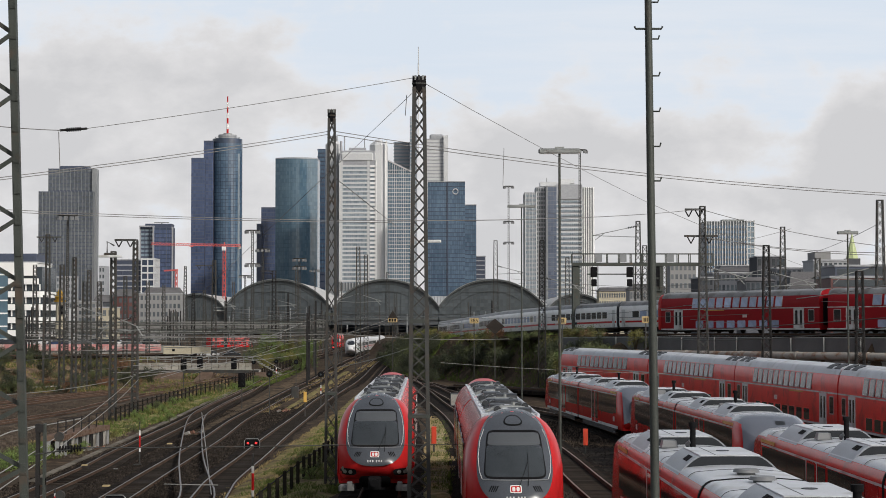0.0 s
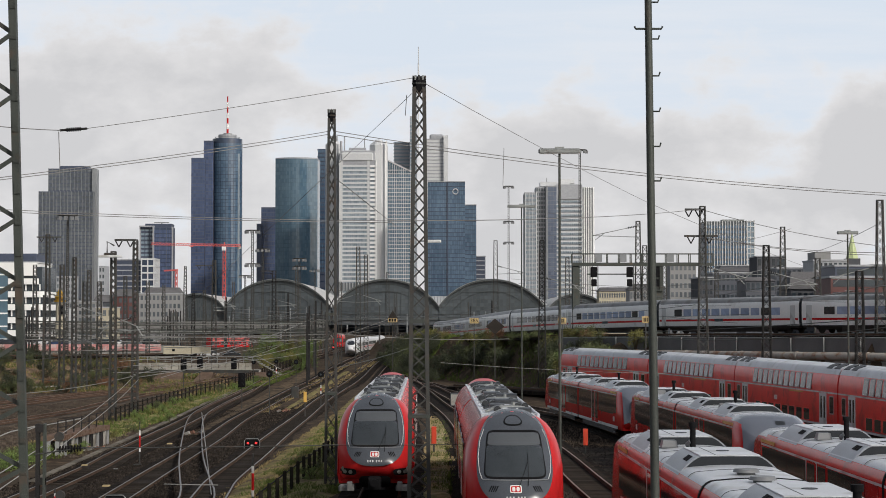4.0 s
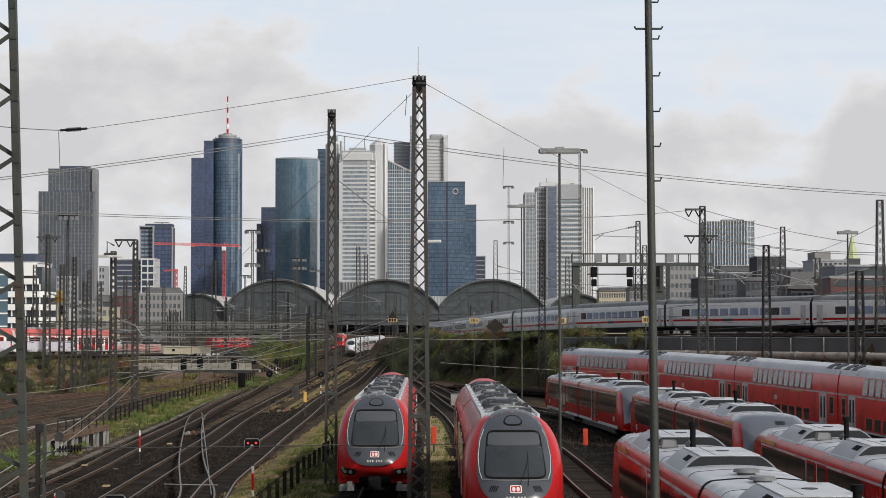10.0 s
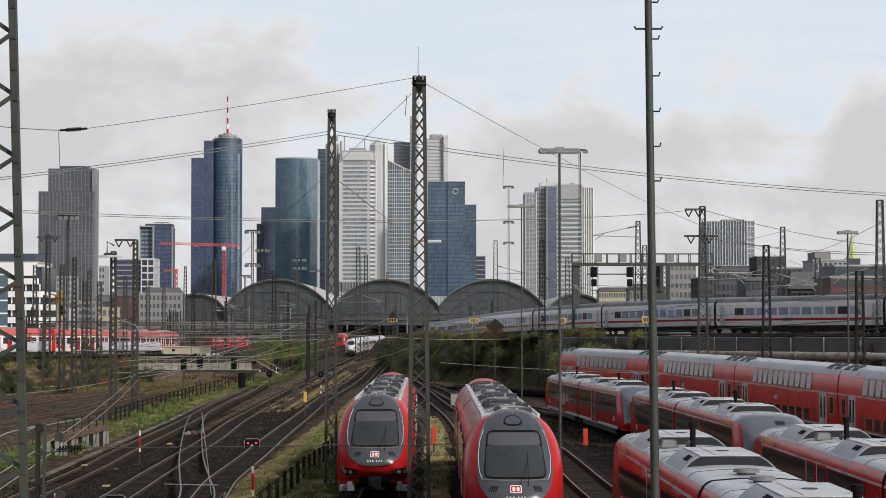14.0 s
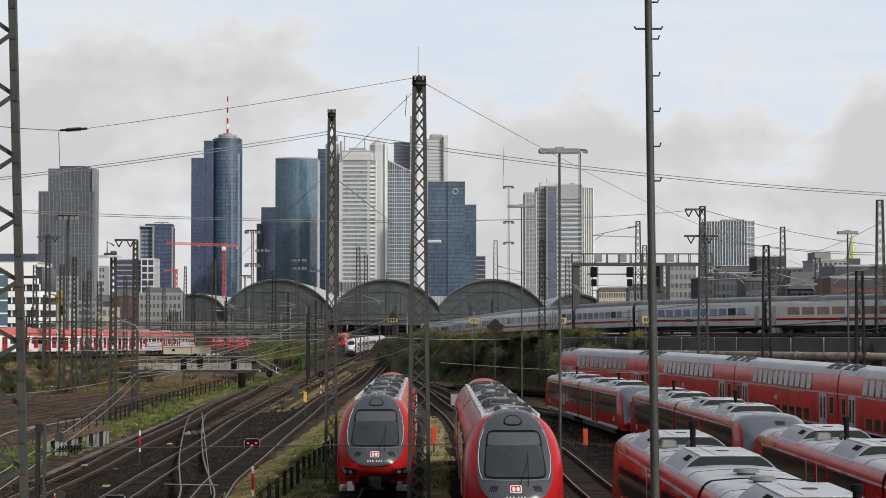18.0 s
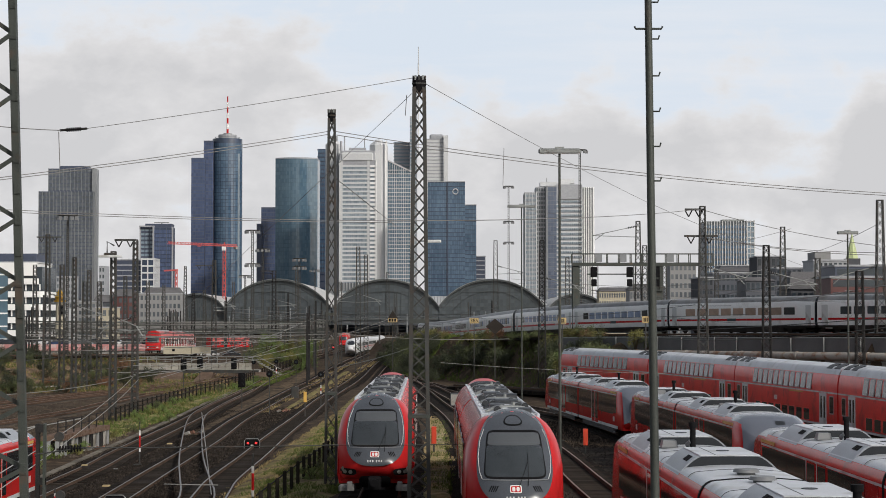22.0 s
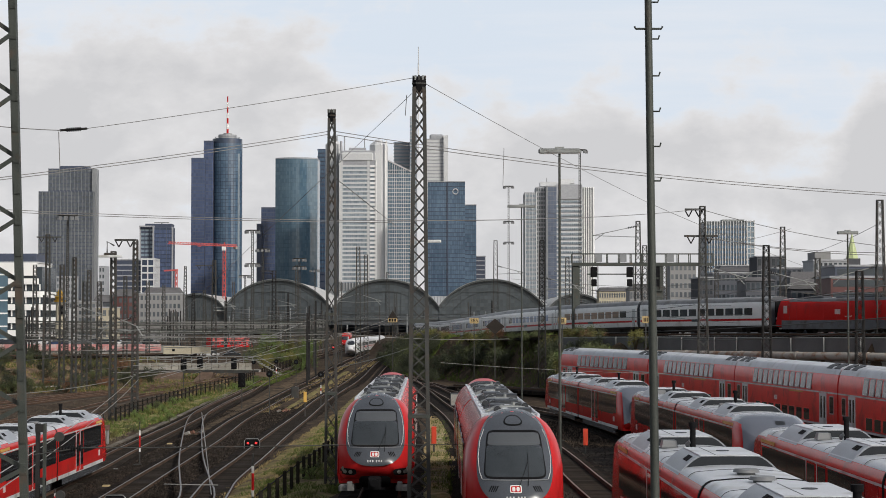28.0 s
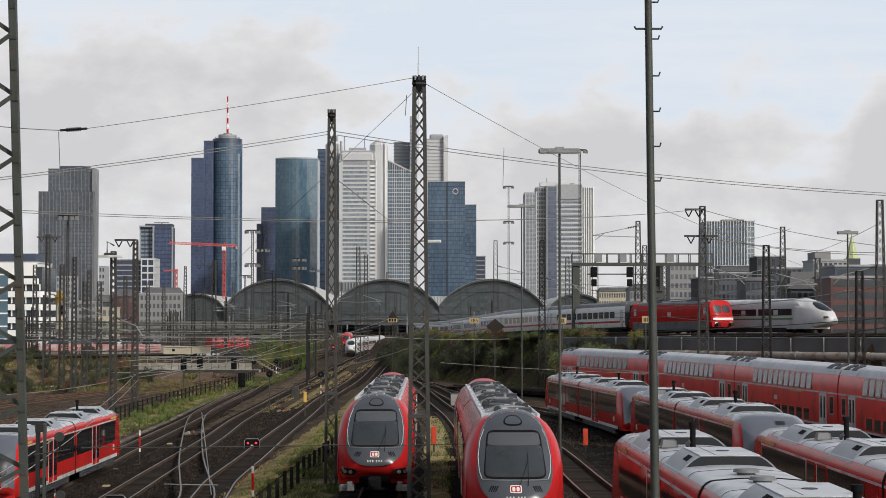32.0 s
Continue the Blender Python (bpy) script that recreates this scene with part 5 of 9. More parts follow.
# slim dark tower
t = tower("office_tower", "slim dark office tower")
tower_block(t, -180.05, -166.07, 1900, 1925, 0, 119.79, DARK_PANEL)
facade_panes(t, PANES_NIGHT, [(-180.05, 1900), (-166.07, 1900)], 8, 10, 118, 30, (0.2, 0.6))
tower_block(t, -183.55, -178.54, 1890, 1900, 0, 102.99, DARK_PANEL, name="annex")
# curved teal tower
t = tower("office_tower", "curved teal glass tower with a slanting crown")
x0, x1, zt = -157.86, -118.13, 159.64
pts = [(x0 + (x1 - x0) * i / 12, 1806 - 8 * math.sin(math.pi * i / 12)) for i in range(13)] + [(x1, 1840), (x0, 1840)]
part("shaft", Geo().loft([[(x, y, 0) for x, y in pts], [(x, y, zt) for x, y in pts]]), GLASS_TEAL, t, smooth=40)
facade_panes(t, PANES_TEAL, pts[:13], 2, 8, zt - 1, 42, (0.22, 0.3))
part("roof_rim", Geo().loft([[(x, y + 0.5, zt) for x, y in pts], [(x, y + 0.5, zt + 1.2) for x, y in pts]]), MID_PANEL, t)
# dark slab behind
t = tower("office_tower", "dark ribbed slab tower")
tower_block(t, -137.2, -126.07, 2100, 2130, 0, 195.39, DARK_PANEL, None, 7.6, band_mat=GLASS_NIGHT, band_h=1.5)
facade_panes(t, PANES_BLUE, [(-137.2, 2099), (-126.07, 2099)], 5, 60, 195, 30, (0.5, 1.6))
# white banded tower with two round service shafts
t = tower("office_tower", "white banded tower between tall blank service shafts")
part("service_shaft", Geo().box(-104.78, -90.61, 1705, 1735, 0, 168.69, 4), PALE_PANEL, t)
part("service_shaft", Geo().box(-65.3, -49.61, 1700, 1735, 0, 168.69, 5), PALE_PANEL, t)
x0, x1, zt = -91.51, -59.68, 157.9
part("shaft", Geo().box(x0 + 0.5, x1 - 0.5, 1690.5, 1725, 0, zt - 0.5), MID_PANEL, t)
facade_panes(t, PANES_PALE, [(x0 + 1, 1690.4), (x1 - 1, 1690.4)], 18, zt - 14 - 3.75 * 33, zt - 14, 33, (0.2, 0.3))
part("attic", Geo().box(x0 - 0.3, x1 + 0.3, 1689.5, 1725, zt - 9, zt, 3), PALE_PANEL, t)
g = Geo()
for k in range(34):
    z = zt - 14 - 3.75 * k
    if z > 0:
        part("floor_band", Geo().box(x0, x1, 1689.9, 1725, z - 0.75, z + 0.75), PALE_PANEL, t)
part("corner_band", Geo().box(x0 - 0.1, x0 + 3, 1689.8, 1725, 0, zt - 9).box(x1 - 7, x1 - 5, 1689.8, 1690.6, 0, zt - 9), PALE_PANEL, t)
part("base_louvre", Geo().box(x0 + 1, x1 + 3, 1689.2, 1690, 34, 41), PANES_SLATE, t, "dark louvred plant storey")
for i in range(13):
    part("louvre_fin", Geo().box(x0 + 1.6 + i * 2.6, x0 + 2.1 + i * 2.6, 1688.8, 1689.2, 34, 41), PALE_PANEL, t)
# whiter strips put the sunlight on the right-hand edges into the colour
part("sunlit_edge", Geo().box(x1 + 0.4, x1 + 1.3, 1688.6, 1690, 0, zt - 9), WHITE_FIN_AND_SUNLIT, t)
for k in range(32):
    part("sunlit_notch", Geo().box(x1 - 4.6, x1 + 0.3, 1689.3, 1689.9, zt - 15.2 - 3.75 * k, zt - 13.2 - 3.75 * k), WHITE_FIN_AND_SUNLIT, t)
part("sunlit_shaft_edge", Geo().box(-51.4, -49.4, 1699.2, 1700, 0, 167), WHITE_FIN_AND_SUNLIT, t, "shaft edge strip painted sunlit white")
part("roof_mast", Geo().rod((-88, 1712, zt), (-88, 1712, zt + 14), 0.7, 6).rod((-70, 1712, zt), (-70, 1712, zt + 12), 0.5, 6).box(-100, -94, 1706, 1712, 168.7, 172), MID_PANEL, t)
part("roof_plant", Geo().box(x0 + 8, x1 - 9, 1700, 1715, zt, zt + 3).rod((x1 - 2, 1705, zt), (x1 - 2, 1705, zt + 8), 0.8).rod((x0 + 1, 1702, zt), (x0 + 1, 1702, zt + 9), 1.2), MID_PANEL, t)
# gridded tower with a cut corner
t = tower("office_tower", "pale gridded glass tower with a sloping roof edge")
x0, x1 = -56.24, -28.69
za, zb = 170.51, 157.26
part("shaft", Geo().loft([[(x0, y, 0), (x1, y, 0), (x1, y, zb), (x0, y, za)] for y in (1950, 1985)]), GLASS_TEAL, t)
facade_panes(t, PANES_TEAL, [(x0, 1949.95), (x1, 1949.95)], 24, 5, 156, 40, (0.2, 0.5))
g = Geo()
for i in range(13):
    x = x0 + (x1 - x0) * i / 12
    g.box(x - 0.22, x + 0.22, 1949.3, 1950, 0, za + (zb - za) * i / 12)
for k in range(42):
    z = za - 10 - 3.8 * k
    g.box(x0, x1, 1949.4, 1950, z - 0.32, z + 0.32)
g.beam((x0, 1949.5, za), (x1, 1949.5, zb), 1.2)
tagged(part("facade_grid", g, PALE_PANEL, t), kind="stuff")
# tall twin-shaft tower with an antenna
t = tower("office_tower", "tall pale twin-shaft tower with a thin antenna")
tower_block(t, -54.28, -33.07, 2120, 2150, 0, 204.69, MID_PANEL, None, 3.8, band_mat=BAND_BLUE, band_h=1.3)
tower_block(t, -36.4, -28.8, 2100, 2140, 0, 231.5, MID_PANEL, name="spine")
facade_panes(t, PANES_PALE, [(-36.4, 2099.9), (-28.8, 2099.9)], 3, 60, 230, 44, (0.5, 1.2))
tower_block(t, -32.8, -28.9, 2101, 2140, 231.5, 267.0, MID_PANEL, name="upper_spine")
tower_block(t, -19.87, 1.86, 2110, 2150, 0, 207.51, PALE_PANEL, None, 3.8, band_mat=MID_PANEL, band_h=1.1)
tower_block(t, 0.62, 5.58, 2105, 2150, 0, 210.77, PALE_PANEL, name="spine")
part("roof_plant", Geo().box(-14.9, 0.62, 2115, 2140, 207.51, 213.12, 1.5), MID_PANEL, t)
ax, az = -27.1, 231.23
part("antenna", Geo().rod((ax, 2110, az - 40), (ax, 2110, 291.25), 0.9, 6).rod((ax, 2110, 291.25), (ax, 2110, 309.41), 0.5, 6), PALE_PANEL, t)
# stepped blue glass tower
t = tower("office_tower", "stepped blue glass tower")
tower_block(t, -13.11, 18.94, 1650, 1690, 0, 127.06, GLASS_NIGHT)
tower_block(t, 18.99, 28.74, 1655, 1690, 0, 107.4, GLASS_NIGHT)
facade_panes(t, PANES_BLUE, [(-13.11, 1650), (18.94, 1650)], 20, 8, 126.5, 33, (0.14, 0.5))
facade_panes(t, PANES_BLUE, [(18.99, 1655), (28.74, 1655)], 6, 8, 107, 28, (0.14, 0.5))
# a dark strip paints shade down the front face
part("step_shade", Geo().box(3.4, 4.4, 1649.2, 1649.86, 0, 127), GLASS_NIGHT, t)
part("roof_edge", Geo().box(-13.3, 19.1, 1649.6, 1651, 126.8, 127.6).box(18.9, 28.9, 1654.6, 1656, 107.2, 107.9), MID_PANEL, t)
sx, sz = 10.69, 118.72
part("roundel", Geo().tube([(sx + 2.3 * math.cos(a * math.pi / 8), 1649.6, sz + 2.3 * math.sin(a * math.pi / 8)) for a in range(17)], 0.35), PALE_PANEL, t, "pale ring-shaped sign")
t = tower("office_tower", "small dark red-brown tower")
tower_block(t, 29.51, 37.51, 1700, 1715, 0, 64.99, DARK_PANEL, None, 4, band_mat=MID_PANEL, band_h=0.8)
# pale fluted tower with a dark core
t = tower("office_tower", "pale fluted tower with a dark blue core")
tower_block(t, 64.45, 73.0, 1500, 1530, 0, 108.0, MID_PANEL, 2.6, None, fin_mat=PALE_PANEL, fin_w=0.5, proud=0.5)
facade_panes(t, PANES_PALE, [(64.45, 1499.8), (73.0, 1499.8)], 6, 5, 107, 30, (0.4, 1.4))
tower_block(t, 73.0, 80.4, 1504, 1530, 0, 112.5, MID_PANEL, name="side_shaft")
facade_panes(t, PANES_SLATE, [(73.0, 1503.9), (80.4, 1503.9)], 4, 5, 112, 31, (0.6, 1.2))
tower_block(t, 80.4, 88.7, 1498, 1530, 0, 113.0, FIN_GREY, name="core")
facade_panes(t, PANES_STEEL, [(82.0, 1497.9), (88.7, 1497.9)], 3, 5, 112, 31, (0.1, 0.2))
tower_block(t, 88.75, 109.03, 1506, 1530, 0, 113.63, MID_PANEL, None, 3.6, band_mat=PALE_PANEL, band_h=1.7)
facade_panes(t, PANES_PALE, [(89.0, 1505.4), (109.0, 1505.4)], 12, 5, 103, 27, (0.3, 2.0))
part("attic", Geo().box(88.75, 109.03, 1504.6, 1530, 103, 114.51), MID_PANEL, t)
tower_block(t, 109.32, 118.2, 1510, 1535, 0, 112.5, FIN_GREY, 1.9, None, fin_mat=WHITE_FIN_AND_SUNLIT, fin_w=0.75, proud=0.9)
part("roof_plant", Geo().box(76.65, 100.3, 1512, 1525, 113.5, 117).box(92, 103.87, 1514, 1525, 116, 119.5), PALE_PANEL, t)
part("roof_mast", Geo().rod((82, 1515, 117), (82, 1515, 120.5), 0.3, 6), GALV, t)
# grey ribbed slab
t = tower("hotel_slab", "grey slab block with white vertical ribs")
tower_block(t, 164.57, 189.99, 1200, 1225, 0, 69.94, GLASS_SLATE, 1.7, None, fin_mat=PALE_PANEL, fin_w=0.4, proud=0.5)
facade_panes(t, PANES_BLUE, [(164.57, 1199.95), (189.99, 1199.95)], 15, 5, 68, 20, (0.3, 1.4))
tower_block(t, 189.99, 194.58, 1200, 1225, 0, 70.3, BAND_BLUE, 2.5, 3.4, PALE_PANEL, PALE_PANEL, fin_w=0.3, band_h=0.5)
part("roof_plant", Geo().box(175.51, 189.29, 1205, 1215, 70.3, 71.36), GALV, t)

# ---- station hall ----
HALL_GLASS = mat("grimy hall glazing", (0.05, 0.057, 0.064), 0.35, var=0.35, scale=12, spec=0.6)
HALL_RIB = mat("grey-green hall iron", (0.058, 0.067, 0.07), 0.6, var=0.2, scale=8)
HALL_ROOF = mat("pale hall roof sheeting", (0.42, 0.42, 0.41), 0.6, var=0.25, scale=12)


def hall(px, half, z_top, radius, y0, y1):
    t = thing("train_shed", Matrix(), "arched iron train shed with grimy glazed end wall", "train shed", "station halls")
    n = 28
    arc = []
    for i in range(n + 1):
        dx = -half + 2 * half * i / n
        arc.append((px + dx, z_top - radius + math.sqrt(radius ** 2 - dx ** 2)))
    foot = arc[0][1]
    part("roof", Geo().loft([[(x, y, z + 0.4) for x, z in arc] + [(x, y, z - 0.4) for x, z in reversed(arc)] for y in (y0, y1)]), HALL_ROOF, t, smooth=30)
    wall = [(x, z - 0.3) for x, z in arc] + [(px + half, 5.5), (px - half, 5.5)]
    part("glazed_gable", Geo().loft([[(x, y, z) for x, z in wall] for y in (y0 + 1.5, y0 + 2.0)]), HALL_GLASS, t)
    g = Geo()
    for i in range(n):
        (xa, za), (xb, zb) = arc[i], arc[i + 1]
        z, k = 9.6, 0
        while z < min(za, zb) - 0.6:
            top = min(z + 1.9, min(za, zb) - 0.5)
            g.add([(xa + 0.12, y0 + 1.42, z), (xb - 0.12, y0 + 1.42, z), (xb - 0.12, y0 + 1.42, top), (xa + 0.12, y0 + 1.42, top)], [(0, 1, 2, 3)])
            z += 2.1
    tagged(part("gable_panes", g, PANES_HALL, t), kind="stuff")
    part("gable_arch", Geo().loft([[(x, y0 - 0.5, z + 0.6), (x, y0 + 1.4, z + 0.6), (x, y0 + 1.4, z - 0.35), (x, y0 - 0.5, z - 0.35)] for x, z in arc]), HALL_RIB, t)
    part("arch_edge", Geo().tube([(x, y0 - 0.6, z + 0.55) for x, z in arc], 0.16), GALV, t, "pale arch flashing")
    for k in (0.9, 0.72):
        part("inner_arch", Geo().tube([(px + (x - px) * k, y0 + 1.1, 9 + (z - 9) * k) for x, z in arc], 0.16), HALL_RIB, t)
    for i in range(2, n - 1, 2):
        x, z = arc[i]
        part("mullion", Geo().box(x - 0.15, x + 0.15, y0 + 1.05, y0 + 1.4, 9, z), HALL_RIB, t)
    for k in range(4):
        z = 11.5 + k * 4.2
        if z < z_top - 2:
            dx = min(half, math.sqrt(max(0.0, radius ** 2 - (z - z_top + radius) ** 2))) if z > foot else half
            part("transom", Geo().box(px - dx * 0.98, px + dx * 0.98, y0 + 1.0, y0 + 1.38, z, z + 0.32), HALL_RIB, t)
    part("door_lintel", Geo().box(px - half, px + half, y0 + 0.6, y0 + 2.2, 8.2, 9.4), HALL_RIB, t)
    part("back_wall", Geo().box(px - half, px + half, y1 - 1, y1, 0, foot), DARK_PANEL, t)
    return foot


PANES_HALL = pane_mat("grimy hall panes", (0.036, 0.045, 0.052), (0.085, 0.10, 0.11), 0.4, 0.4)
CENTRES = (-93.9, -32.4, 27.6)
for px in CENTRES:
    foot = hall(px, 30.3, 31.0, 37.2, 1090, 1270)
for px in (-140.6, 76.5):
    hall(px, 16.4, 22.9, 20.5, 1095, 1270)
# valley roofs that climb towards the back between the arches
for k, x in enumerate((-124.4, -63.2, -2.4, 58.2)):
    t = thing("valley_roof", Matrix(), "pale glazed valley roof between two train sheds", "roof", "station halls")
    part("sheet", Geo().loft([[(x - 5.5, y, z - 0.4), (x + 5.5, y, z - 0.4), (x + 5.5, y, z), (x - 5.5, y, z)] for y, z in ((1093, foot - 1.5), (1262, foot + 8.5))]), HALL_ROOF, t)
    for i in range(6):
        xx = x - 5 + 2 * i
        part("glazing_bar", Geo().beam((xx, 1093, foot - 1.4), (xx, 1262, foot + 8.6), 0.3), HALL_RIB, t)


# ---- masts, gantries, wires ----
def lattice(t, x, y, z0, z1, w0, w1, bar=0.07, material=STEEL_GREEN, bays=None, name="leg", brace=0.045, lean=(0, 0)):
    """A four-legged lattice mast with crossed braces on every side, tapering upwards. Each face is a part of its own."""
    h = z1 - z0
    bays = bays or max(4, round(h / (w0 + w1) * 1.7))
    at = lambda k, sx, sy: Vector((x + lean[0] * k + sx * (w0 + (w1 - w0) * k) / 2, y + lean[1] * k + sy * (w0 + (w1 - w0) * k) / 2, z0 + h * k))
    for sx, sy in ((-1, -1), (1, -1), (1, 1), (-1, 1)):
        part(name, Geo().beam(at(0, sx, sy), at(1, sx, sy), bar), material, t)
    for a, b in (((-1, -1), (1, -1)), ((1, -1), (1, 1)), ((1, 1), (-1, 1)), ((-1, 1), (-1, -1))):
        g = Geo()
        for i in range(bays):
            k0, k1 = i / bays, (i + 1) / bays
            g.beam(at(k0, *a), at(k1, *b), brace, brace * 0.5)
            g.beam(at(k0, *b), at(k1, *a), brace, brace * 0.5)
        tagged(part("bracing", g, material, t), kind="stuff")


def wire(name, a, b, sag, r, material, label, group="overhead wires"):
    a, b = Vector(a), Vector(b)
    pts = [a.lerp(b, i / 14) - Vector((0, 0, sag * 4 * (i / 14) * (1 - i / 14))) for i in range(15)]
    return solo(name, Geo().tube(pts, r, 4), material, label, "wire", group)


MAST = "lattice overhead-line mast of weathered steel"
masts = []


def mast(x, y, z_top, w0=0.7, w1=0.35, material=STEEL_DARK, head="cap", label=MAST, z0=None, bar=0.11, bays=None):
    z0 = ground_z(x, y) - 0.5 if z0 is None else z0
    t = thing("catenary_mast", Matrix(), label, "mast", "overhead-line masts")
    lattice(t, x, y, z0, z_top, w0, w1, bar, material, bays, brace=bar * 0.6)
    part("footing", Geo().box(x - w0 * 0.62, x + w0 * 0.62, y - w0 * 0.62, y + w0 * 0.62, z0 - 0.8, z0 + 0.25, 0.06), STEEL_RUST, t)
    if head == "cap":
        part("cap_plate", Geo().box(x - w1 * 0.6, x + w1 * 0.6, y - w1 * 0.6, y + w1 * 0.6, z_top, z_top + 0.12), material, t)
    return t


for x, y, z in [(-70.1, 330, 17.81), (-55.25, 300, 16.09), (-48.28, 270, 13.74), (-54.56, 330, 15.87), (-58.34, 380, 15.87), (-61.02, 420, 16.03), (-48.48, 260, 13.54), (-51.56, 260, 15.84), (-50.2, 460, 17.42), (-49.64, 400, 14.5), (-20.34, 380, 15.87), (-10.37, 420, 14.18)]:
    mast(x, y, z, 0.7, 0.5, STEEL_DARK, bar=0.12)

# the two tall masts in the middle
def tall_mast(x, y, z_top, w0, w1, label):
    t = mast(x, y, z_top, w0, w1, STEEL_DARK, None, label, bar=0.38 * w1, bays=round((z_top - ground_z(x, y)) / (0.0075 * y)))
    n = 8
    ring = lambda r, z: [(x + r * math.cos(math.pi / 8 + 2 * math.pi * i / n), y + r * math.sin(math.pi / 8 + 2 * math.pi * i / n), z) for i in range(n)]
    part("head_drum", Geo().loft([ring(w1 * 0.60, z_top - 0.16), ring(w1 * 0.76, z_top + 0.12), ring(w1 * 0.76, z_top + 0.22), ring(w1 * 0.66, z_top + 0.34), ring(w1 * 0.4, z_top + 0.38)]), BLACK, t)
    part("head_band", Geo().loft([ring(w1 * 0.79, z_top + 0.10), ring(w1 * 0.79, z_top + 0.15)]), STEEL_DARK, t)
    for i in range(5):
        a = math.pi * (1.1 + 0.2 * i)
        part("head_clamp", Geo().box(x + w1 * 0.62 * math.cos(a) - 0.035, x + w1 * 0.62 * math.cos(a) + 0.035, y + w1 * 0.62 * math.sin(a) - 0.04, y + w1 * 0.62 * math.sin(a) + 0.02, z_top + 0.24, z_top + 0.40), GALV if i % 2 else STEEL_DARK, t)
    for k in (0.23, 0.45):
        zz = ground_z(x, y) + (z_top - ground_z(x, y)) * k
        ww = w0 + (w1 - w0) * k
        part("collar", Geo().box(x - ww * 0.62, x + ww * 0.62, y - ww * 0.62, y + ww * 0.62, zz, zz + 0.12), STEEL_GREEN, t)
    return t


BIG = 66.0
big_x, big_z = -0.82, 16.5
tall_mast(big_x, BIG, big_z, 0.70, 0.34, "tall grey-green lattice mast with a round head")
tall_mast(-4.88, 84, 17.32, 0.48, 0.25, "tall dark lattice mast with a round head")
# the near lattice tower at the edge of the view and the leaning tube pole with step irons
t = thing("catenary_mast", Matrix(), "broad grey-green riveted lattice mast", "mast", "overhead-line masts")
foot, head = Vector((-10.22, 48, -2.2)), Vector((-10.86, 48, 18))
part("leg", Geo().beam(foot, head, 0.19, 0.19), STEEL_GREEN, t)
part("leg", Geo().beam(foot + Vector((-1.7, 0, 0)), head + Vector((-1.0, 0, 0)), 0.19, 0.19), STEEL_GREEN, t)
for k in range(26):
    a, b = foot.lerp(head, k / 26), foot.lerp(head, (k + 1) / 26)
    w = -1.7 + 0.7 * (k + 0.5) / 26
    p, q = (a, b + Vector((w, 0, 0))) if k % 2 else (a + Vector((w, 0, 0)), b)
    part("brace", Geo().beam(p + Vector((0, 0.1 if k % 2 else -0.1, 0)), q + Vector((0, 0.1 if k % 2 else -0.1, 0)), 0.03, 0.11), STEEL_GREEN, t)
    part("gusset", Geo().box(b.x - 0.05, b.x + 0.1, 47.87, 47.9, b.z - 0.14, b.z + 0.14), STEEL_GREEN, t)
    g = Geo()
    for r in (-0.08, 0.0, 0.08):
        g.rod((b.x + 0.06, 47.85, b.z + r), (b.x + 0.06, 47.88, b.z + r), 0.018, 6)
    tagged(part("rivet_row", g, STEEL_GREEN, t), kind="stuff")
t = thing("tube_pole", Matrix(), "grey-green steel tube pole with step irons", "pole")
pa, pb = Vector((3.3, 30, 5.72)), Vector((3.22, 30, 13.52))
d = (pb - pa)
pa, pb = pa - d * 0.35, pb + d * 0.12
part("tube", Geo().rod(pa, pb, 0.075, 16, 0.055), STEEL_GREEN, t, smooth=50)
for z in (13.48, 12.9, 12.32, 11.76, 11.21, 10.67):
    k = (z - pa.z) / (pb.z - pa.z)
    p = pa.lerp(pb, k)
    part("step_iron", Geo().tube([p + Vector((0.05, 0, 0)), p + Vector((0.15, 0, 0.0)), p + Vector((0.17, 0, 0.06))], 0.014), STEEL_GREEN, t)
p = pa.lerp(pb, (13.06 - pa.z) / (pb.z - pa.z))
part("cross_iron", Geo().tube([p + Vector((-0.22, 0, 0.04)), p + Vector((-0.2, 0, 0)), p + Vector((0.2, 0, 0)), p + Vector((0.22, 0, 0.04))], 0.018), STEEL_GREEN, t)

# other masts: x, y, top, widths at foot and head
for x, y, z, w0, w1, m in [
        (-61.73, 300, 21.74, 0.9, 0.5, STEEL_DARK), (-47.97, 250, 16.51, 0.62, 0.42, STEEL_DARK),
        (-32.43, 189, 15.11, 0.62, 0.42, STEEL_DARK), (-32.83, 205, 16.94, 0.62, 0.40, STEEL_DARK),
        (-41.71, 350, 19.2, 0.9, 0.6, STEEL_DARK), (-67.08, 500, 22.32, 1.2, 0.5, STEEL_DARK),
        (-37.82, 430, 19.37, 0.95, 0.8, STEEL_RUST), (-14.57, 330, 20.92, 0.95, 0.55, STEEL_DARK),
        (-16.01, 400, 21.91, 0.9, 0.6, STEEL_DARK), (-17.3, 600, 23.14, 1.3, 0.8, STEEL_DARK),
        (-54.59, 420, 14.18, 0.7, 0.5, STEEL_RUST), (-39.63, 520, 23.18, 0.9, 0.5, STEEL_DARK)]:
    mast(x, y, z, w0, w1, m, bar=0.15)
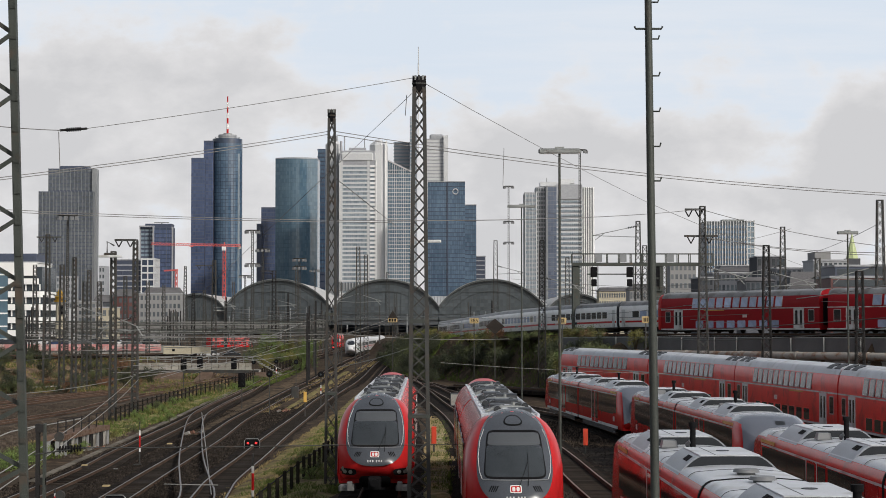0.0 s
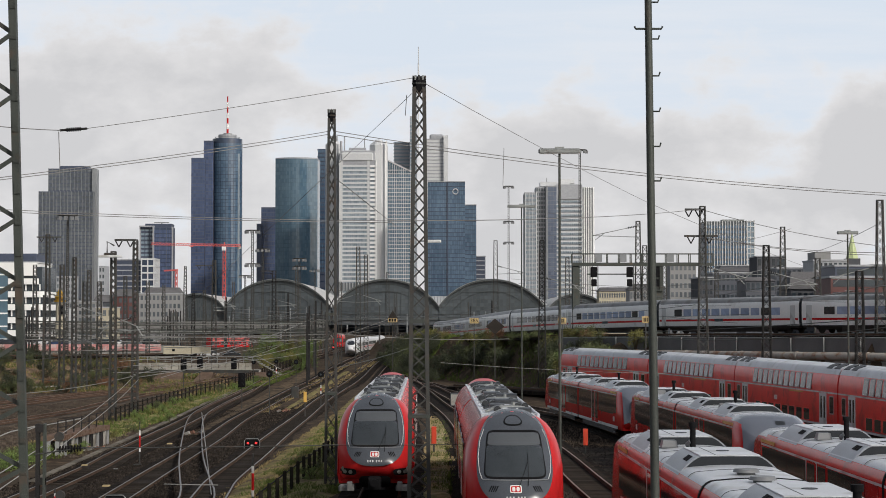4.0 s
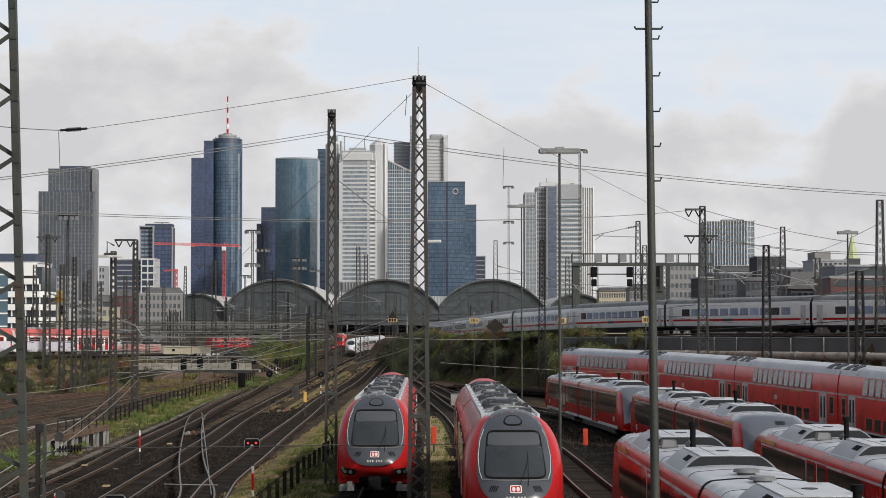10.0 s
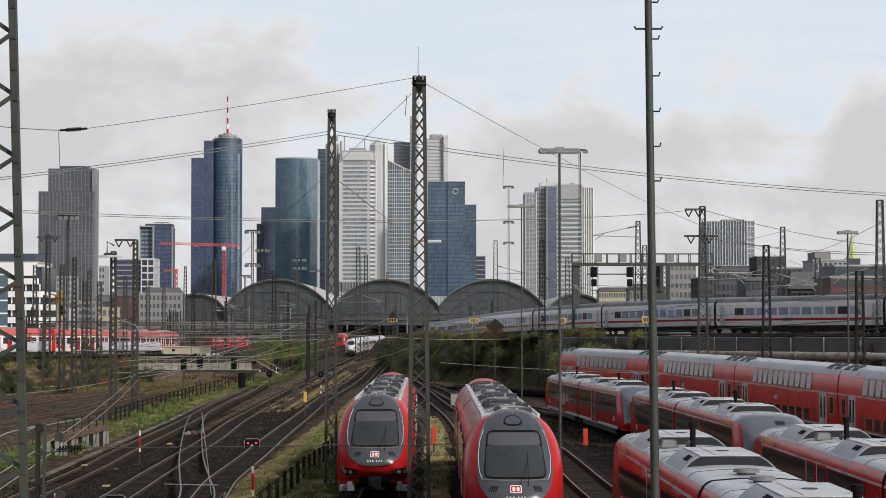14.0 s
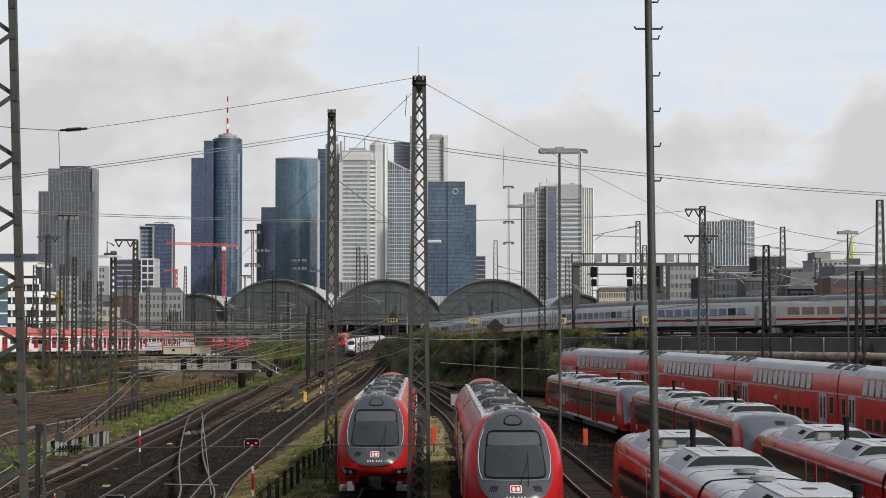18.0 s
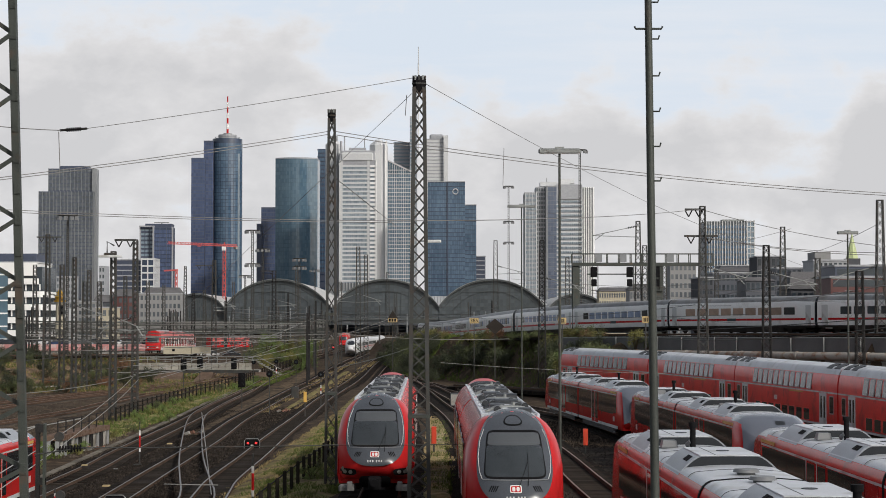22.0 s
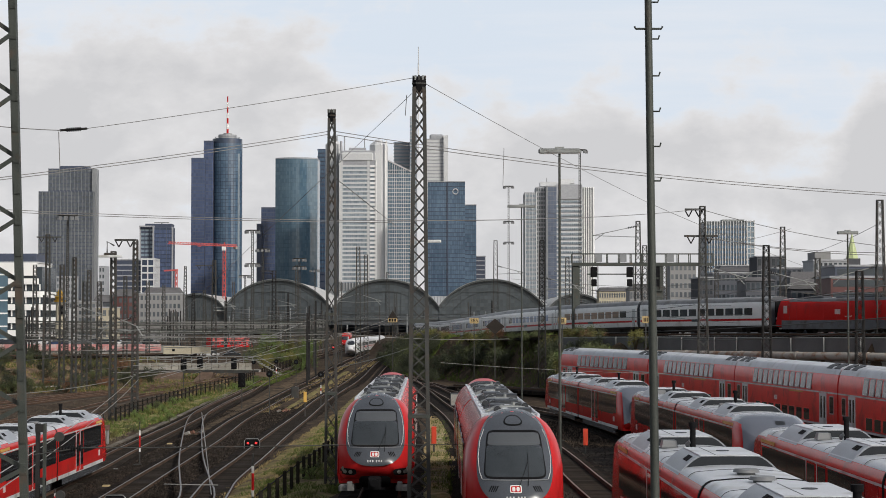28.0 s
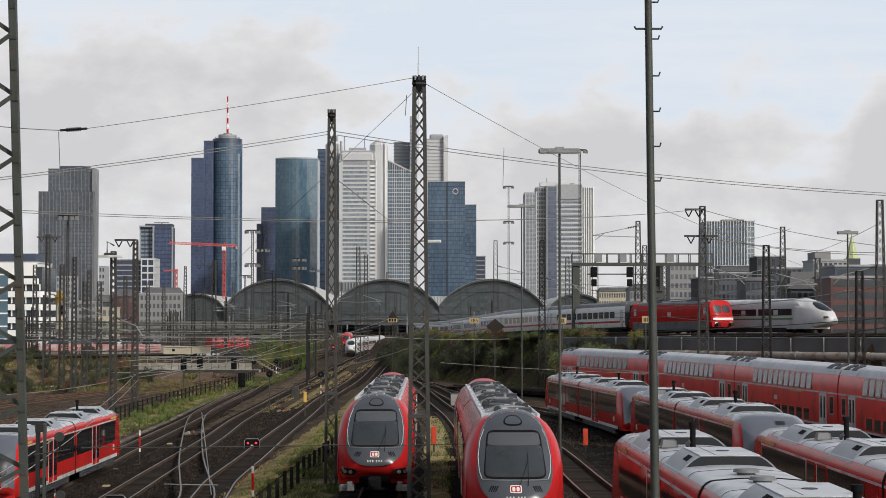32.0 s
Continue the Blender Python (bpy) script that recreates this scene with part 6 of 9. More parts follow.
for x, y, z, w0, w1, m in [
        (9.03, 330, 21.99, 0.95, 0.55, STEEL_DARK), (11.59, 225, 17.7, 0.95, 0.45, STEEL_RUST),
        (22.66, 350, 19.72, 0.9, 0.6, STEEL_DARK), (25.91, 255, 21.48, 1.0, 0.5, STEEL_DARK), (30.47, 290, 19.59, 1.0, 0.6, STEEL_DARK),
        (26.5, 196, 19.98, 1.15, 0.5, STEEL_DARK), (31.31, 186, 15.61, 0.95, 0.5, STEEL_RUST),
        (51.32, 290, 22.41, 1.1, 0.6, STEEL_DARK), (58.53, 300, 18.03, 1.0, 0.7, STEEL_DARK),
        (44.63, 196, 20.62, 1.0, 0.55, STEEL_DARK), (38.16, 176, 12.85, 0.85, 0.55, STEEL_RUST),
        (32.29, 280, 16.4, 0.7, 0.5, STEEL_DARK), (45.57, 320, 16.78, 0.8, 0.5, STEEL_DARK)]:
    mast(x, y, z, w0, w1, m, z0=ground_z(x, y) + bank(x, y) - 0.6, bar=0.115)


def arm(name, pts, r, material, label, category="bracket", group="mast brackets"):
    return solo(name, Geo().tube(pts, r, 5), material, label, category, group)


def lamp_pole(x, y, z, length, label, z0=None, r=0.09, two_way=True, lattice_pole=False):
    """A pole with a long flat lamp head across its top."""
    t = thing("yard_lamp", Matrix(), label, "lamp post", "yard lamps")
    z0 = ground_z(x, y) - 0.6 if z0 is None else z0
    part("pole", Geo().rod((x, y, z0), (x, y, z), r, 10, r * 0.75), STEEL_GREEN, t, smooth=50)
    a = length / 2
    part("lamp_head", Geo().box(x - a, x + a, y - 0.22, y + 0.22, z, z + 0.24, 0.07), GALV, t, "long flat grey lamp head")
    part("diffuser", Geo().box(x - a * 0.95, x + a * 0.95, y - 0.17, y + 0.17, z - 0.05, z), LIGHT_GREY, t)
    part("bracket", Geo().box(x - 0.25, x + 0.25, y - 0.1, y + 0.1, z + 0.24, z + 0.33), GALV, t)
    for k in (0.45, 0.62):
        zz = z0 + (z - z0) * k
        part("step", Geo().tube([(x - 0.28, y, zz + 0.06), (x - 0.26, y, zz), (x + 0.26, y, zz), (x + 0.28, y, zz + 0.06)], 0.025), GALV, t)
    return t


lamp_pole(6.38, 105, 17.63, 2.3, "tall steel pole with a long flat lamp head")
lamp_pole(7.78, 190, 19.63, 2.8, "tall steel pole with a long flat lamp head")
lamp_pole(34.78, 165, 15.88, 1.8, "steel pole with a flat lamp head", 3.0)


LAMP_GREY = mat("dull grey lamp housing", (0.16, 0.165, 0.17), 0.5, var=0.2, scale=1)


def flood_pole(x, y, z, tiers, label, z0=None, w=0.5):
    """A slim lattice pole with rings of floodlights."""
    t = thing("floodlight_mast", Matrix(), label, "floodlight", "floodlight masts")
    z0 = ground_z(x, y) - 0.5 if z0 is None else z0
    lattice(t, x, y, z0, z, w * 0.7, w * 0.45, 0.11, STEEL_DARK, name="leg", brace=0.06)
    for k in tiers:
        ring = part("platform", Geo().tube([(x + 1.6 * math.cos(i * math.pi / 4), y + 1.6 * math.sin(i * math.pi / 4), z - k) for i in range(9)], 0.1).box(x - 1.5, x + 1.5, y - 0.08, y + 0.08, z - k - 0.1, z - k), STEEL_DARK, t)
        for i in range(5):
            a = math.pi * (1.05 + 0.22 * i)
            part("floodlight", Geo().box(x + 1.5 * math.cos(a) - 0.3, x + 1.5 * math.cos(a) + 0.3, y + 1.5 * math.sin(a) - 0.2, y + 1.5 * math.sin(a) + 0.2, z - k - 0.75, z - k - 0.15, 0.08), LAMP_GREY, ring)
    return t


flood_pole(20.51, 600, 50.2, (0, 11, 17.5), "tall floodlight mast with three lamp rings", 4, 0.8)
flood_pole(29.97, 420, 45.63, (0,), "floodlight mast with a round lamp platform", 4, 0.8)
flood_pole(-60.62, 310, 25.29, (0,), "floodlight mast with one lamp ring", 2, 0.5)
flood_pole(-42.66, 430, 28.49, (0, 7.5), "floodlight mast with two lamp rings", None, 0.9)
flood_pole(-43.19, 460, 25.41, (0,), "floodlight mast with one lamp ring", None, 0.7)
flood_pole(-35.13, 470, 23.43, (0, 2.0), "floodlight mast with two lamp rings", None, 0.7)
flood_pole(-41.41, 620, 24.54, (0,), "floodlight mast with one lamp ring", None, 0.8)
flood_pole(-53.54, 520, 20.42, (0,), "floodlight mast with one lamp ring", None, 0.7)

# signal bridge over the raised line
t = thing("signal_gantry", Matrix(), "grey steel signal gantry with a railed walkway", "gantry")
gx0, gx1, gx2, gz, gz1 = 16.9, 28.25, 35.44, 15.54, 17.17
part("girder", Geo().box(gx0, gx2, 251.2, 252.8, gz, gz + 0.42), STEEL_GREEN, t)
for y in (251.2, 252.8):
    part("handrail", Geo().box(gx0, gx2, y - 0.05, y + 0.05, gz1 - 0.1, gz1), STEEL_GREEN, t)
    for i in range(13):
        x = gx0 + (gx2 - gx0) * i / 12
        part("rail_post", Geo().box(x - 0.06, x + 0.06, y - 0.05, y + 0.05, gz + 0.42, gz1 - 0.1), STEEL_GREEN, t)
for i, x in enumerate((3.0, 6.2, 12.4)):
    part("sign_plate", Geo().box(gx0 + x, gx0 + x + 0.9, 251.1, 251.18, gz + 0.5, gz1 - 0.12), FIN_GREY, t)
for x in (gx0 + 0.5, gx1):
    part("column", Geo().box(x - 0.5, x + 0.5, 251.4, 252.6, 3, gz, 0.1), STEEL_GREEN, t)
for px in (19.72, 24.39, 27.87):
    s = part("hanging_signal", Geo().box(px - 0.42, px + 0.42, 250.7, 251.1, gz - 1.5, gz - 0.15, 0.08), BLACK, t)
    part("lower_signal", Geo().box(px - 0.36, px + 0.36, 250.7, 251.1, gz - 2.7, gz - 1.75, 0.08), BLACK, s)
    part("hanger", Geo().box(px + 0.5, px + 0.6, 251.2, 251.4, gz - 3.2, gz).box(px - 0.3, px + 0.9, 251.1, 251.5, gz - 3.3, gz - 3.2), STEEL_GREEN, s)
part("under_beam", Geo().box(gx0 + 2, gx1, 252.0, 252.3, gz - 1.15, gz - 1.0), STEEL_GREEN, t)


def cantilever(x, y, z, reach, r=0.05):
    """An insulated bracket from a mast to the wire."""
    t = thing("cantilever", Matrix(), "overhead-line bracket with a dark insulator", "bracket", "mast brackets")
    part("tube", Geo().tube([(x, y, z), (x + reach, y, z - 1.3)], r).tube([(x, y, z - 1.5), (x + reach, y, z - 1.3)], r).tube([(x + reach * 0.75, y, z - 1.0), (x + reach * 0.95, y, z - 1.9)], r), GALV, t)
    for k in range(5):
        p = Vector((x, y, z)).lerp(Vector((x + reach, y, z - 1.3)), 0.06 + 0.035 * k)
        part("insulator_disc", Geo().rod(p, p + Vector((reach * 0.012, 0, -0.016)), 0.13, 8), STEEL_RUST, t)


for x, y, z, reach in [(25.9, 255, 20.96, -6), (26.47, 196, 14.03, 4.5), (31.3, 186, 13.2, 5), (51.28, 290, 16.69, -6), (9.03, 330, 17.81, 5), (11.58, 225, 13.53, 5), (44.58, 196, 14.03, -5), (58.51, 300, 15.2, -5),
                       (-61.67, 300, 12.56, 6), (-47.92, 250, 10.41, 4), (-32.39, 189, 8.83, 3), (-32.78, 205, 8.86, -4), (-41.68, 350, 12.2, 4), (-37.8, 430, 13.05, 5), (-14.56, 330, 12.96, 4), (-14.56, 330, 12.96, -4)]:
    cantilever(x, y, z, reach)


def cross_arm(px_group, label="steel cross-arm with hanging insulators"):
    (x0, y, z), (x1, _, _) = px_group
    t = thing("cross_arm", Matrix(), label, "bracket", "mast brackets")
    part("beam", Geo().box(min(x0, x1), max(x0, x1), y - 0.12, y + 0.12, z - 0.1, z + 0.1), STEEL_DARK, t)
    for k in (0.2, 0.75):
        x = x0 + (x1 - x0) * k
        part("insulator", Geo().rod((x - 0.35, y, z - 0.1), (x, y, z - 0.75), 0.07, 6).rod((x + 0.35, y, z - 0.1), (x, y, z - 0.75), 0.07, 6), STEEL_RUST, t)


cross_arm(((-35.06, 205, 17), (-32.83, 205, 17)))
cross_arm(((-63.5, 300, 21.39), (-59.7, 300, 21.39)))
cross_arm(((-45.1, 350, 18.38), (-41.71, 350, 18.38)))
cross_arm(((24.64, 196, 17.03), (28.04, 196, 17.03)))
cross_arm(((24.71, 196, 19.75), (26.61, 196, 19.92)))
cross_arm(((-40.86, 430, 19.37), (-37.7, 430, 19.37)))
t = thing("lamp_platform", Matrix(), "white lamp platform on a mast head", "lamp", "yard lamps")
lx, ly, lz = (-32.59, 188, 14.64)
part("tray", Geo().box(lx - 1.15, lx + 1.15, ly - 0.3, ly + 0.3, lz - 0.05, lz + 0.18, 0.08), LIGHT_GREY, t)
part("lamp", Geo().box(lx - 0.6, lx + 0.6, ly - 0.25, ly + 0.25, lz + 0.18, lz + 0.4, 0.08), STEEL_DARK, t)
part("horn", Geo().tube([(lx - 0.3, ly, lz + 0.4), (lx - 0.3, ly, lz + 1.5), (lx + 0.4, ly, lz + 1.1)], 0.08), STEEL_DARK, t)
part("stay", Geo().rod((lx + 0.33, ly + 1.0, lz - 2.5), (lx + 0.33, ly + 0.2, lz + 0.1), 0.06).rod((lx + 0.33, ly + 0.2, lz), (lx + 0.33, ly + 1.2, lz), 0.06), STEEL_DARK, t)
t = thing("mast_lamp", Matrix(), "pale lamp arm fixed to the tall mast", "lamp", "yard lamps")
lx, ly, lz = (-0.31, 66, 11.2)
part("lamp_head", Geo().box(lx - 0.25, lx + 0.25, ly - 0.1, ly + 0.1, lz - 0.05, lz + 0.04, 0.03), LIGHT_GREY, t)
part("arm", Geo().rod((big_x, ly, lz), (lx, ly, lz), 0.025), GALV, t)

# station throat: rows of far masts with cross-spans
random.seed(5)
throat = []
for i in range(44):
    y = random.uniform(430, 980)
    x = random.uniform(-0.16, 0.03) * y * (0.75 + 0.25 * 430 / y)
    z = random.uniform(10, 15)
    w = random.uniform(0.45, 0.75)
    if -0.056 < x / y < -0.034:
        x = -0.033 * y
    t = thing("catenary_mast", Matrix(), "slim far overhead-line mast", "mast", "overhead-line masts")
    part("post", Geo().rod((x, y, -0.5), (x, y, z), w * 0.5, 5, w * 0.35), random.choice((STEEL_DARK, STEEL_RUST, FIN_GREY)), t)
    part("arm", Geo().beam((x - 2.5, y, z * 0.72), (x + 2.5, y, z * 0.72), 0.16), STEEL_DARK, t)
    throat.append((x, y, z))
for i in range(30):
    y = 270 + i * 24
    xa, xb = -0.215 * y, -0.064 * y
    t = thing("head_span", Matrix(), "two posts with cross-span wires over the tracks", "overhead line", "head spans")
    n = 1 if y < 400 else 2
    for k in range(n + 1):
        x = xa + (xb - xa) * k / n + random.uniform(-2, 2)
        part("post", Geo().rod((x, y, -0.8), (x, y, random.uniform(9, 12)), 0.16, 5), random.choice((STEEL_DARK, STEEL_RUST)), t)
    for z in (5.8, 6.5, random.uniform(7.3, 8.4)):
        a, b = Vector((xa - 2, y, z)), Vector((xb + 2, y, z + random.uniform(-0.3, 0.3)))
        sag = random.uniform(0.1, 0.7)
        part("span_wire", Geo().tube([a.lerp(b, q / 8) - Vector((0, 0, sag * 4 * q / 8 * (1 - q / 8))) for q in range(9)], 0.045, 4), random.choice((WIRE, STEEL_GREEN, STEEL_GREEN, WIRE_PALE)), t)
    drops = Geo()
    for q in range(6):
        x = xa + (xb - xa) * (q + random.random()) / 6
        drops.rod((x, y, 5.4), (x, y, 6.6), 0.05, 4).rod((x - 0.9, y, 5.5), (x + 0.6, y, 5.3), 0.05, 4)
    tagged(part("dropper_run", drops, STEEL_DARK, t), kind="stuff")
# wires of the foreground
for a, b, sag, r, m in [
        ((-15.83, 66, 13.32), (-5.03, 84, 16.75), 0.08, 0.014, WIRE), ((-15.83, 66, 13.24), (-5.03, 84, 16.62), 0.08, 0.014, WIRE),
        ((-4.73, 84, 16.75), (23.2, 92, 14.46), 0.38, 0.016, WIRE), ((-4.73, 84, 16.6), (23.2, 92, 14.35), 0.38, 0.016, WIRE),
        ((-14.23, 60, 14.58), (-12.76, 64, 14.82), 0.02, 0.014, WIRE), ((-11.93, 64, 14.88), (-0.99, 66, 16.84), 0.06, 0.010, WIRE),
        ((-0.95, 66, 16.41), (-12.68, 95, 9.09), 0.0, 0.011, WIRE), ((-0.62, 66, 16.64), (11.17, 105, 14.93), 0.1, 0.011, WIRE),
        ((11.17, 105, 14.93), (28.07, 150, 12.73), 0.1, 0.014, WIRE), ((-17.76, 75, 12.83), (-2.63, 95, 13.39), 0.1, 0.014, WIRE),
        ((-2.63, 95, 13.39), (26.61, 196, 19.81), 0.3, 0.025, WIRE), ((-17.76, 75, 12.74), (-2.63, 95, 13.31), 0.1, 0.014, WIRE)]:
    wire("overhead_wire", a, b, sag, r, m, "dark overhead wire under the sky")
for a, b, sag, r, m in [
        ((-4.73, 84, 14.71), (-2.37, 96, 13.19), 0.0, 0.02, WIRE), ((2.8, 88, 16.38), (2.75, 88, 14.62), 0, 0.012, WIRE),
        ((-1.25, 66, 16.25), (-1.3, 66, 15.53), 0, 0.012, WIRE), ((-12.84, 64, 14.78), (-12.79, 64, 13.59), 0, 0.014, WIRE),
        ((26.61, 196, 19.69), (45.63, 190, 15.54), 0.5, 0.03, WIRE), ((26.6, 196, 16.92), (45.63, 190, 15.15), 0.5, 0.03, WIRE), ((26.6, 196, 16.92), (45.63, 190, 14.87), 0.5, 0.03, WIRE),
        ((44.61, 196, 18.36), (57.03, 300, 18.73), 0.3, 0.03, WIRE), ((36.45, 240, 18.1), (52.6, 290, 22.24), 0.1, 0.03, WIRE),
        ((40.8, 170, 11.8), (28.94, 255, 10.07), 0.6, 0.045, WIRE_PALE), ((38.38, 160, 8.78), (6.7, 300, 6.83), 0.8, 0.04, STEEL_GREEN), ((35.97, 150, 8.1), (20.94, 180, 6.7), 0.5, 0.04, STEEL_GREEN)]:
    wire("overhead_wire", a, b, sag, r, m, "overhead wire between masts")
for a, b, sag, r, m in [
        ((-14.61, 62, 3.34), (-33.04, 205, 2.37), 0.4, 0.022, WIRE_PALE), ((-14.13, 60, 2.99), (-32.44, 205, 2.12), 0.4, 0.022, WIRE_PALE),
        ((-11.67, 55, 4.65), (-10.74, 56, 4.74), 0, 0.02, STEEL_DARK), ((-10.41, 56, 4.78), (-3.24, 60, 4.6), 0.02, 0.018, STEEL_DARK), ((-3.24, 60, 4.6), (3.8, 60, 4.74), 0.05, 0.012, STEEL_DARK),
        ((-33.34, 205, 2.55), (-27.65, 420, 9.24), 1.0, 0.032, WIRE_PALE), ((-32.44, 205, 2.37), (-10.37, 420, 9.24), 1.2, 0.032, WIRE_PALE), ((-42.47, 180, 1.43), (-32.74, 205, 2.55), 0.4, 0.032, WIRE_PALE)]:
    wire("overhead_wire", a, b, sag, r, m, "sagging pale contact wire")
for a, b, sag, r, m in [
        ((-48.89, 230, 1.48), (-38.34, 240, 2.23), 0.8, 0.035, STEEL_GREEN), ((-66.1, 280, 0.78), (-38.75, 420, 6.16), 1.5, 0.04, STEEL_GREEN), ((-39.44, 230, 2.16), (-33.37, 400, 3.33), 1.6, 0.035, WIRE_PALE),
        ((-13.78, 110, 3.21), (-9.85, 82, 1.08), 0.05, 0.02, WIRE_PALE), ((-11.58, 80, 1.68), (-9.33, 80, 1.64), 0.0, 0.022, WIRE_PALE), ((-8.1, 150, 4.8), (-0.35, 300, 6.39), 0.5, 0.03, STEEL_GREEN), ((-11.4, 200, 7.09), (7.16, 210, 6.4), 0.3, 0.025, WIRE_PALE), ((-0.14, 120, 5.82), (13.95, 120, 5.12), 0.1, 0.014, WIRE_PALE)]:
    wire("overhead_wire", a, b, sag, r, m, "sagging pale contact wire")
t = thing("strain_insulator", Matrix(), "dark rod insulator in an overhead wire", "insulator", "insulators")
a, b = Vector((-12.8, 64, 14.82)), Vector((-11.89, 64, 14.88))
part("rod", Geo().rod(a, b, 0.04, 8), STEEL_RUST, t)
for k in range(7):
    p = a.lerp(b, 0.25 + 0.08 * k)
    part("disc", Geo().rod(p, p + Vector((0.03, 0, 0)), 0.075, 10), BLACK, t)
t = thing("strain_insulator", Matrix(), "dark ribbed insulator with round weights", "insulator", "insulators")
a, b = Vector((-11.23, 56, 4.73)), Vector((-10.38, 56, 4.78))
part("rod", Geo().rod(a, b, 0.03, 8), STEEL_DARK, t)
for k in range(8):
    p = a.lerp(b, 0.1 + 0.1 * k)
    part("disc", Geo().rod(p, p + Vector((0.03, 0, 0)), 0.1, 10), BLACK, t)
for px in ((-11.15, 56, 5.1), (-11.11, 56, 3.4)):
    part("weight", Geo().rod(Vector(px) - Vector((0, 0.06, 0)), Vector(px) + Vector((0, 0.06, 0)), 0.14, 14), STEEL_DARK, t)
t = thing("anchor_post", Matrix(), "rusty double-channel anchor post with a pale pole", "post")
ax, ay = -11.69, 56
part("channel", Geo().box(ax - 0.13, ax - 0.03, ay - 0.1, ay + 0.1, -2, 5.48), STEEL_RUST, t)
part("channel", Geo().box(ax + 0.08, ax + 0.15, ay - 0.1, ay + 0.1, -2, 5.48), STEEL_GREEN, t)
part("head_plate", Geo().box(ax - 0.14, ax + 0.1, ay - 0.12, ay + 0.12, 5.23, 5.46), STEEL_RUST, t)
part("tie", Geo().box(ax - 0.13, ax + 0.15, ay - 0.09, ay + 0.09, 3.71, 3.91), STEEL_RUST, t)

random.seed(34)
carriers = [(-20.34, 380), (-10.37, 420), (-14.57, 330), (-16.01, 400), (-17.3, 600), (-37.82, 430), (-41.71, 350), (-39.63, 520), (9.03, 330), (-50.2, 460)]
for i in range(18):
    (xa, ya), (xb, yb) = random.sample(carriers, 2)
    wire("overhead_wire", (xa, ya, EYE - random.uniform(-0.008, 0.006) * ya), (xb, yb, EYE - random.uniform(-0.008, 0.006) * yb), random.uniform(0.05, 0.8), 0.035, random.choice((STEEL_GREEN, STEEL_GREEN, WIRE_PALE, STEEL_DARK)), "cross-span wire before the station halls")
random.seed(21)
for i in range(16):
    ya, yb = random.uniform(190, 300), random.uniform(380, 470)
    xa, xb = random.uniform(-0.225, -0.13) * ya, random.uniform(-0.12, -0.03) * yb
    wire("overhead_wire", (xa, ya, EYE - random.uniform(0.008, 0.032) * ya), (xb, yb, EYE - random.uniform(-0.004, 0.012) * yb), random.uniform(0.3, 1.4), 0.027,
         random.choice((WIRE_PALE, STEEL_GREEN, WIRE, STEEL_GREEN)), "sagging pale contact wire")
for i in range(8):
    ya, yb = random.uniform(180, 230), random.uniform(280, 330)
    xa, xb = random.uniform(0.12, 0.24) * ya, random.uniform(0.0, 0.07) * yb
    wire("overhead_wire", (xa, ya, EYE + random.uniform(-0.002, 0.02) * ya), (xb, yb, EYE + random.uniform(-0.002, 0.022) * yb), random.uniform(0.2, 0.8), 0.024,
         random.choice((WIRE, STEEL_GREEN)), "overhead wire between masts")


# ---- raised line: parapet wall, pipe, bridge face ----
PARAPET = mat("grey corrugated parapet", (0.095, 0.096, 0.098), 0.7, var=0.25, scale=2)
line8 = offset(along(RAISED, 4.0), -8.0)
line8 = [p for p in line8 if 150 < p.y < 238]
wall = thing("parapet", Matrix(), "grey panelled parapet with pale posts along the raised line", "wall", kind="structure")
for a, b in zip(line8, line8[1:]):
    d = (b - a).normalized()
    part("panel", Geo().beam(a + Vector((0, 0, -1.3)), b + Vector((0, 0, -1.3)), 0.12, 1.7), PARAPET, wall)
    part("post", Geo().beam(a + Vector((-0.1, -0.12, -2.2)), a + Vector((-0.1, -0.12, -0.38)), 0.13), GALV, wall)
part("coping", Geo().tube([p + Vector((0, -0.05, -0.42)) for p in line8], 0.07), GALV, wall)
part("retaining_wall", Geo().loft([[(p.x, p.y + 0.3, 0), (p.x, p.y + 0.9, 0), (p.x, p.y + 0.9, p.z - 1.9), (p.x, p.y + 0.3, p.z - 1.9)] for p in line8]), CONCRETE, wall, "stained concrete retaining wall")
pipe = thing("service_pipe", Matrix(), "large rust-streaked service pipe on brackets", "pipe")
PIPE = mat("rust-streaked pipe cladding", (0.27, 0.25, 0.22), 0.6, var=0.25, scale=2, dirt=(0.17, 0.09, 0.05), dirt_amount=0.5)
pl = [p + Vector((0.2, -2.2, 0.75)) for p in line8]
part("pipe", Geo().tube([Vector((p.x, p.y, p.z - 3.0)) for p in pl], 0.42, 12), PIPE, pipe, smooth=50)
for p in pl[::2]:
    part("bracket", Geo().box(p.x - 0.1, p.x + 0.1, p.y - 0.5, p.y + 2.2, p.z - 3.6, p.z - 3.42), STEEL_DARK, pipe)
    part("flange", Geo().rod((p.x - 0.08, p.y + 0.06, p.z - 3.0), (p.x + 0.02, p.y - 0.02, p.z - 3.0), 0.48, 12), PIPE, pipe, smooth=50)
    part("trestle", Geo().box(p.x - 0.15, p.x + 0.15, p.y - 0.15, p.y + 0.15, -0.5, p.z - 3.6), CONCRETE, pipe)

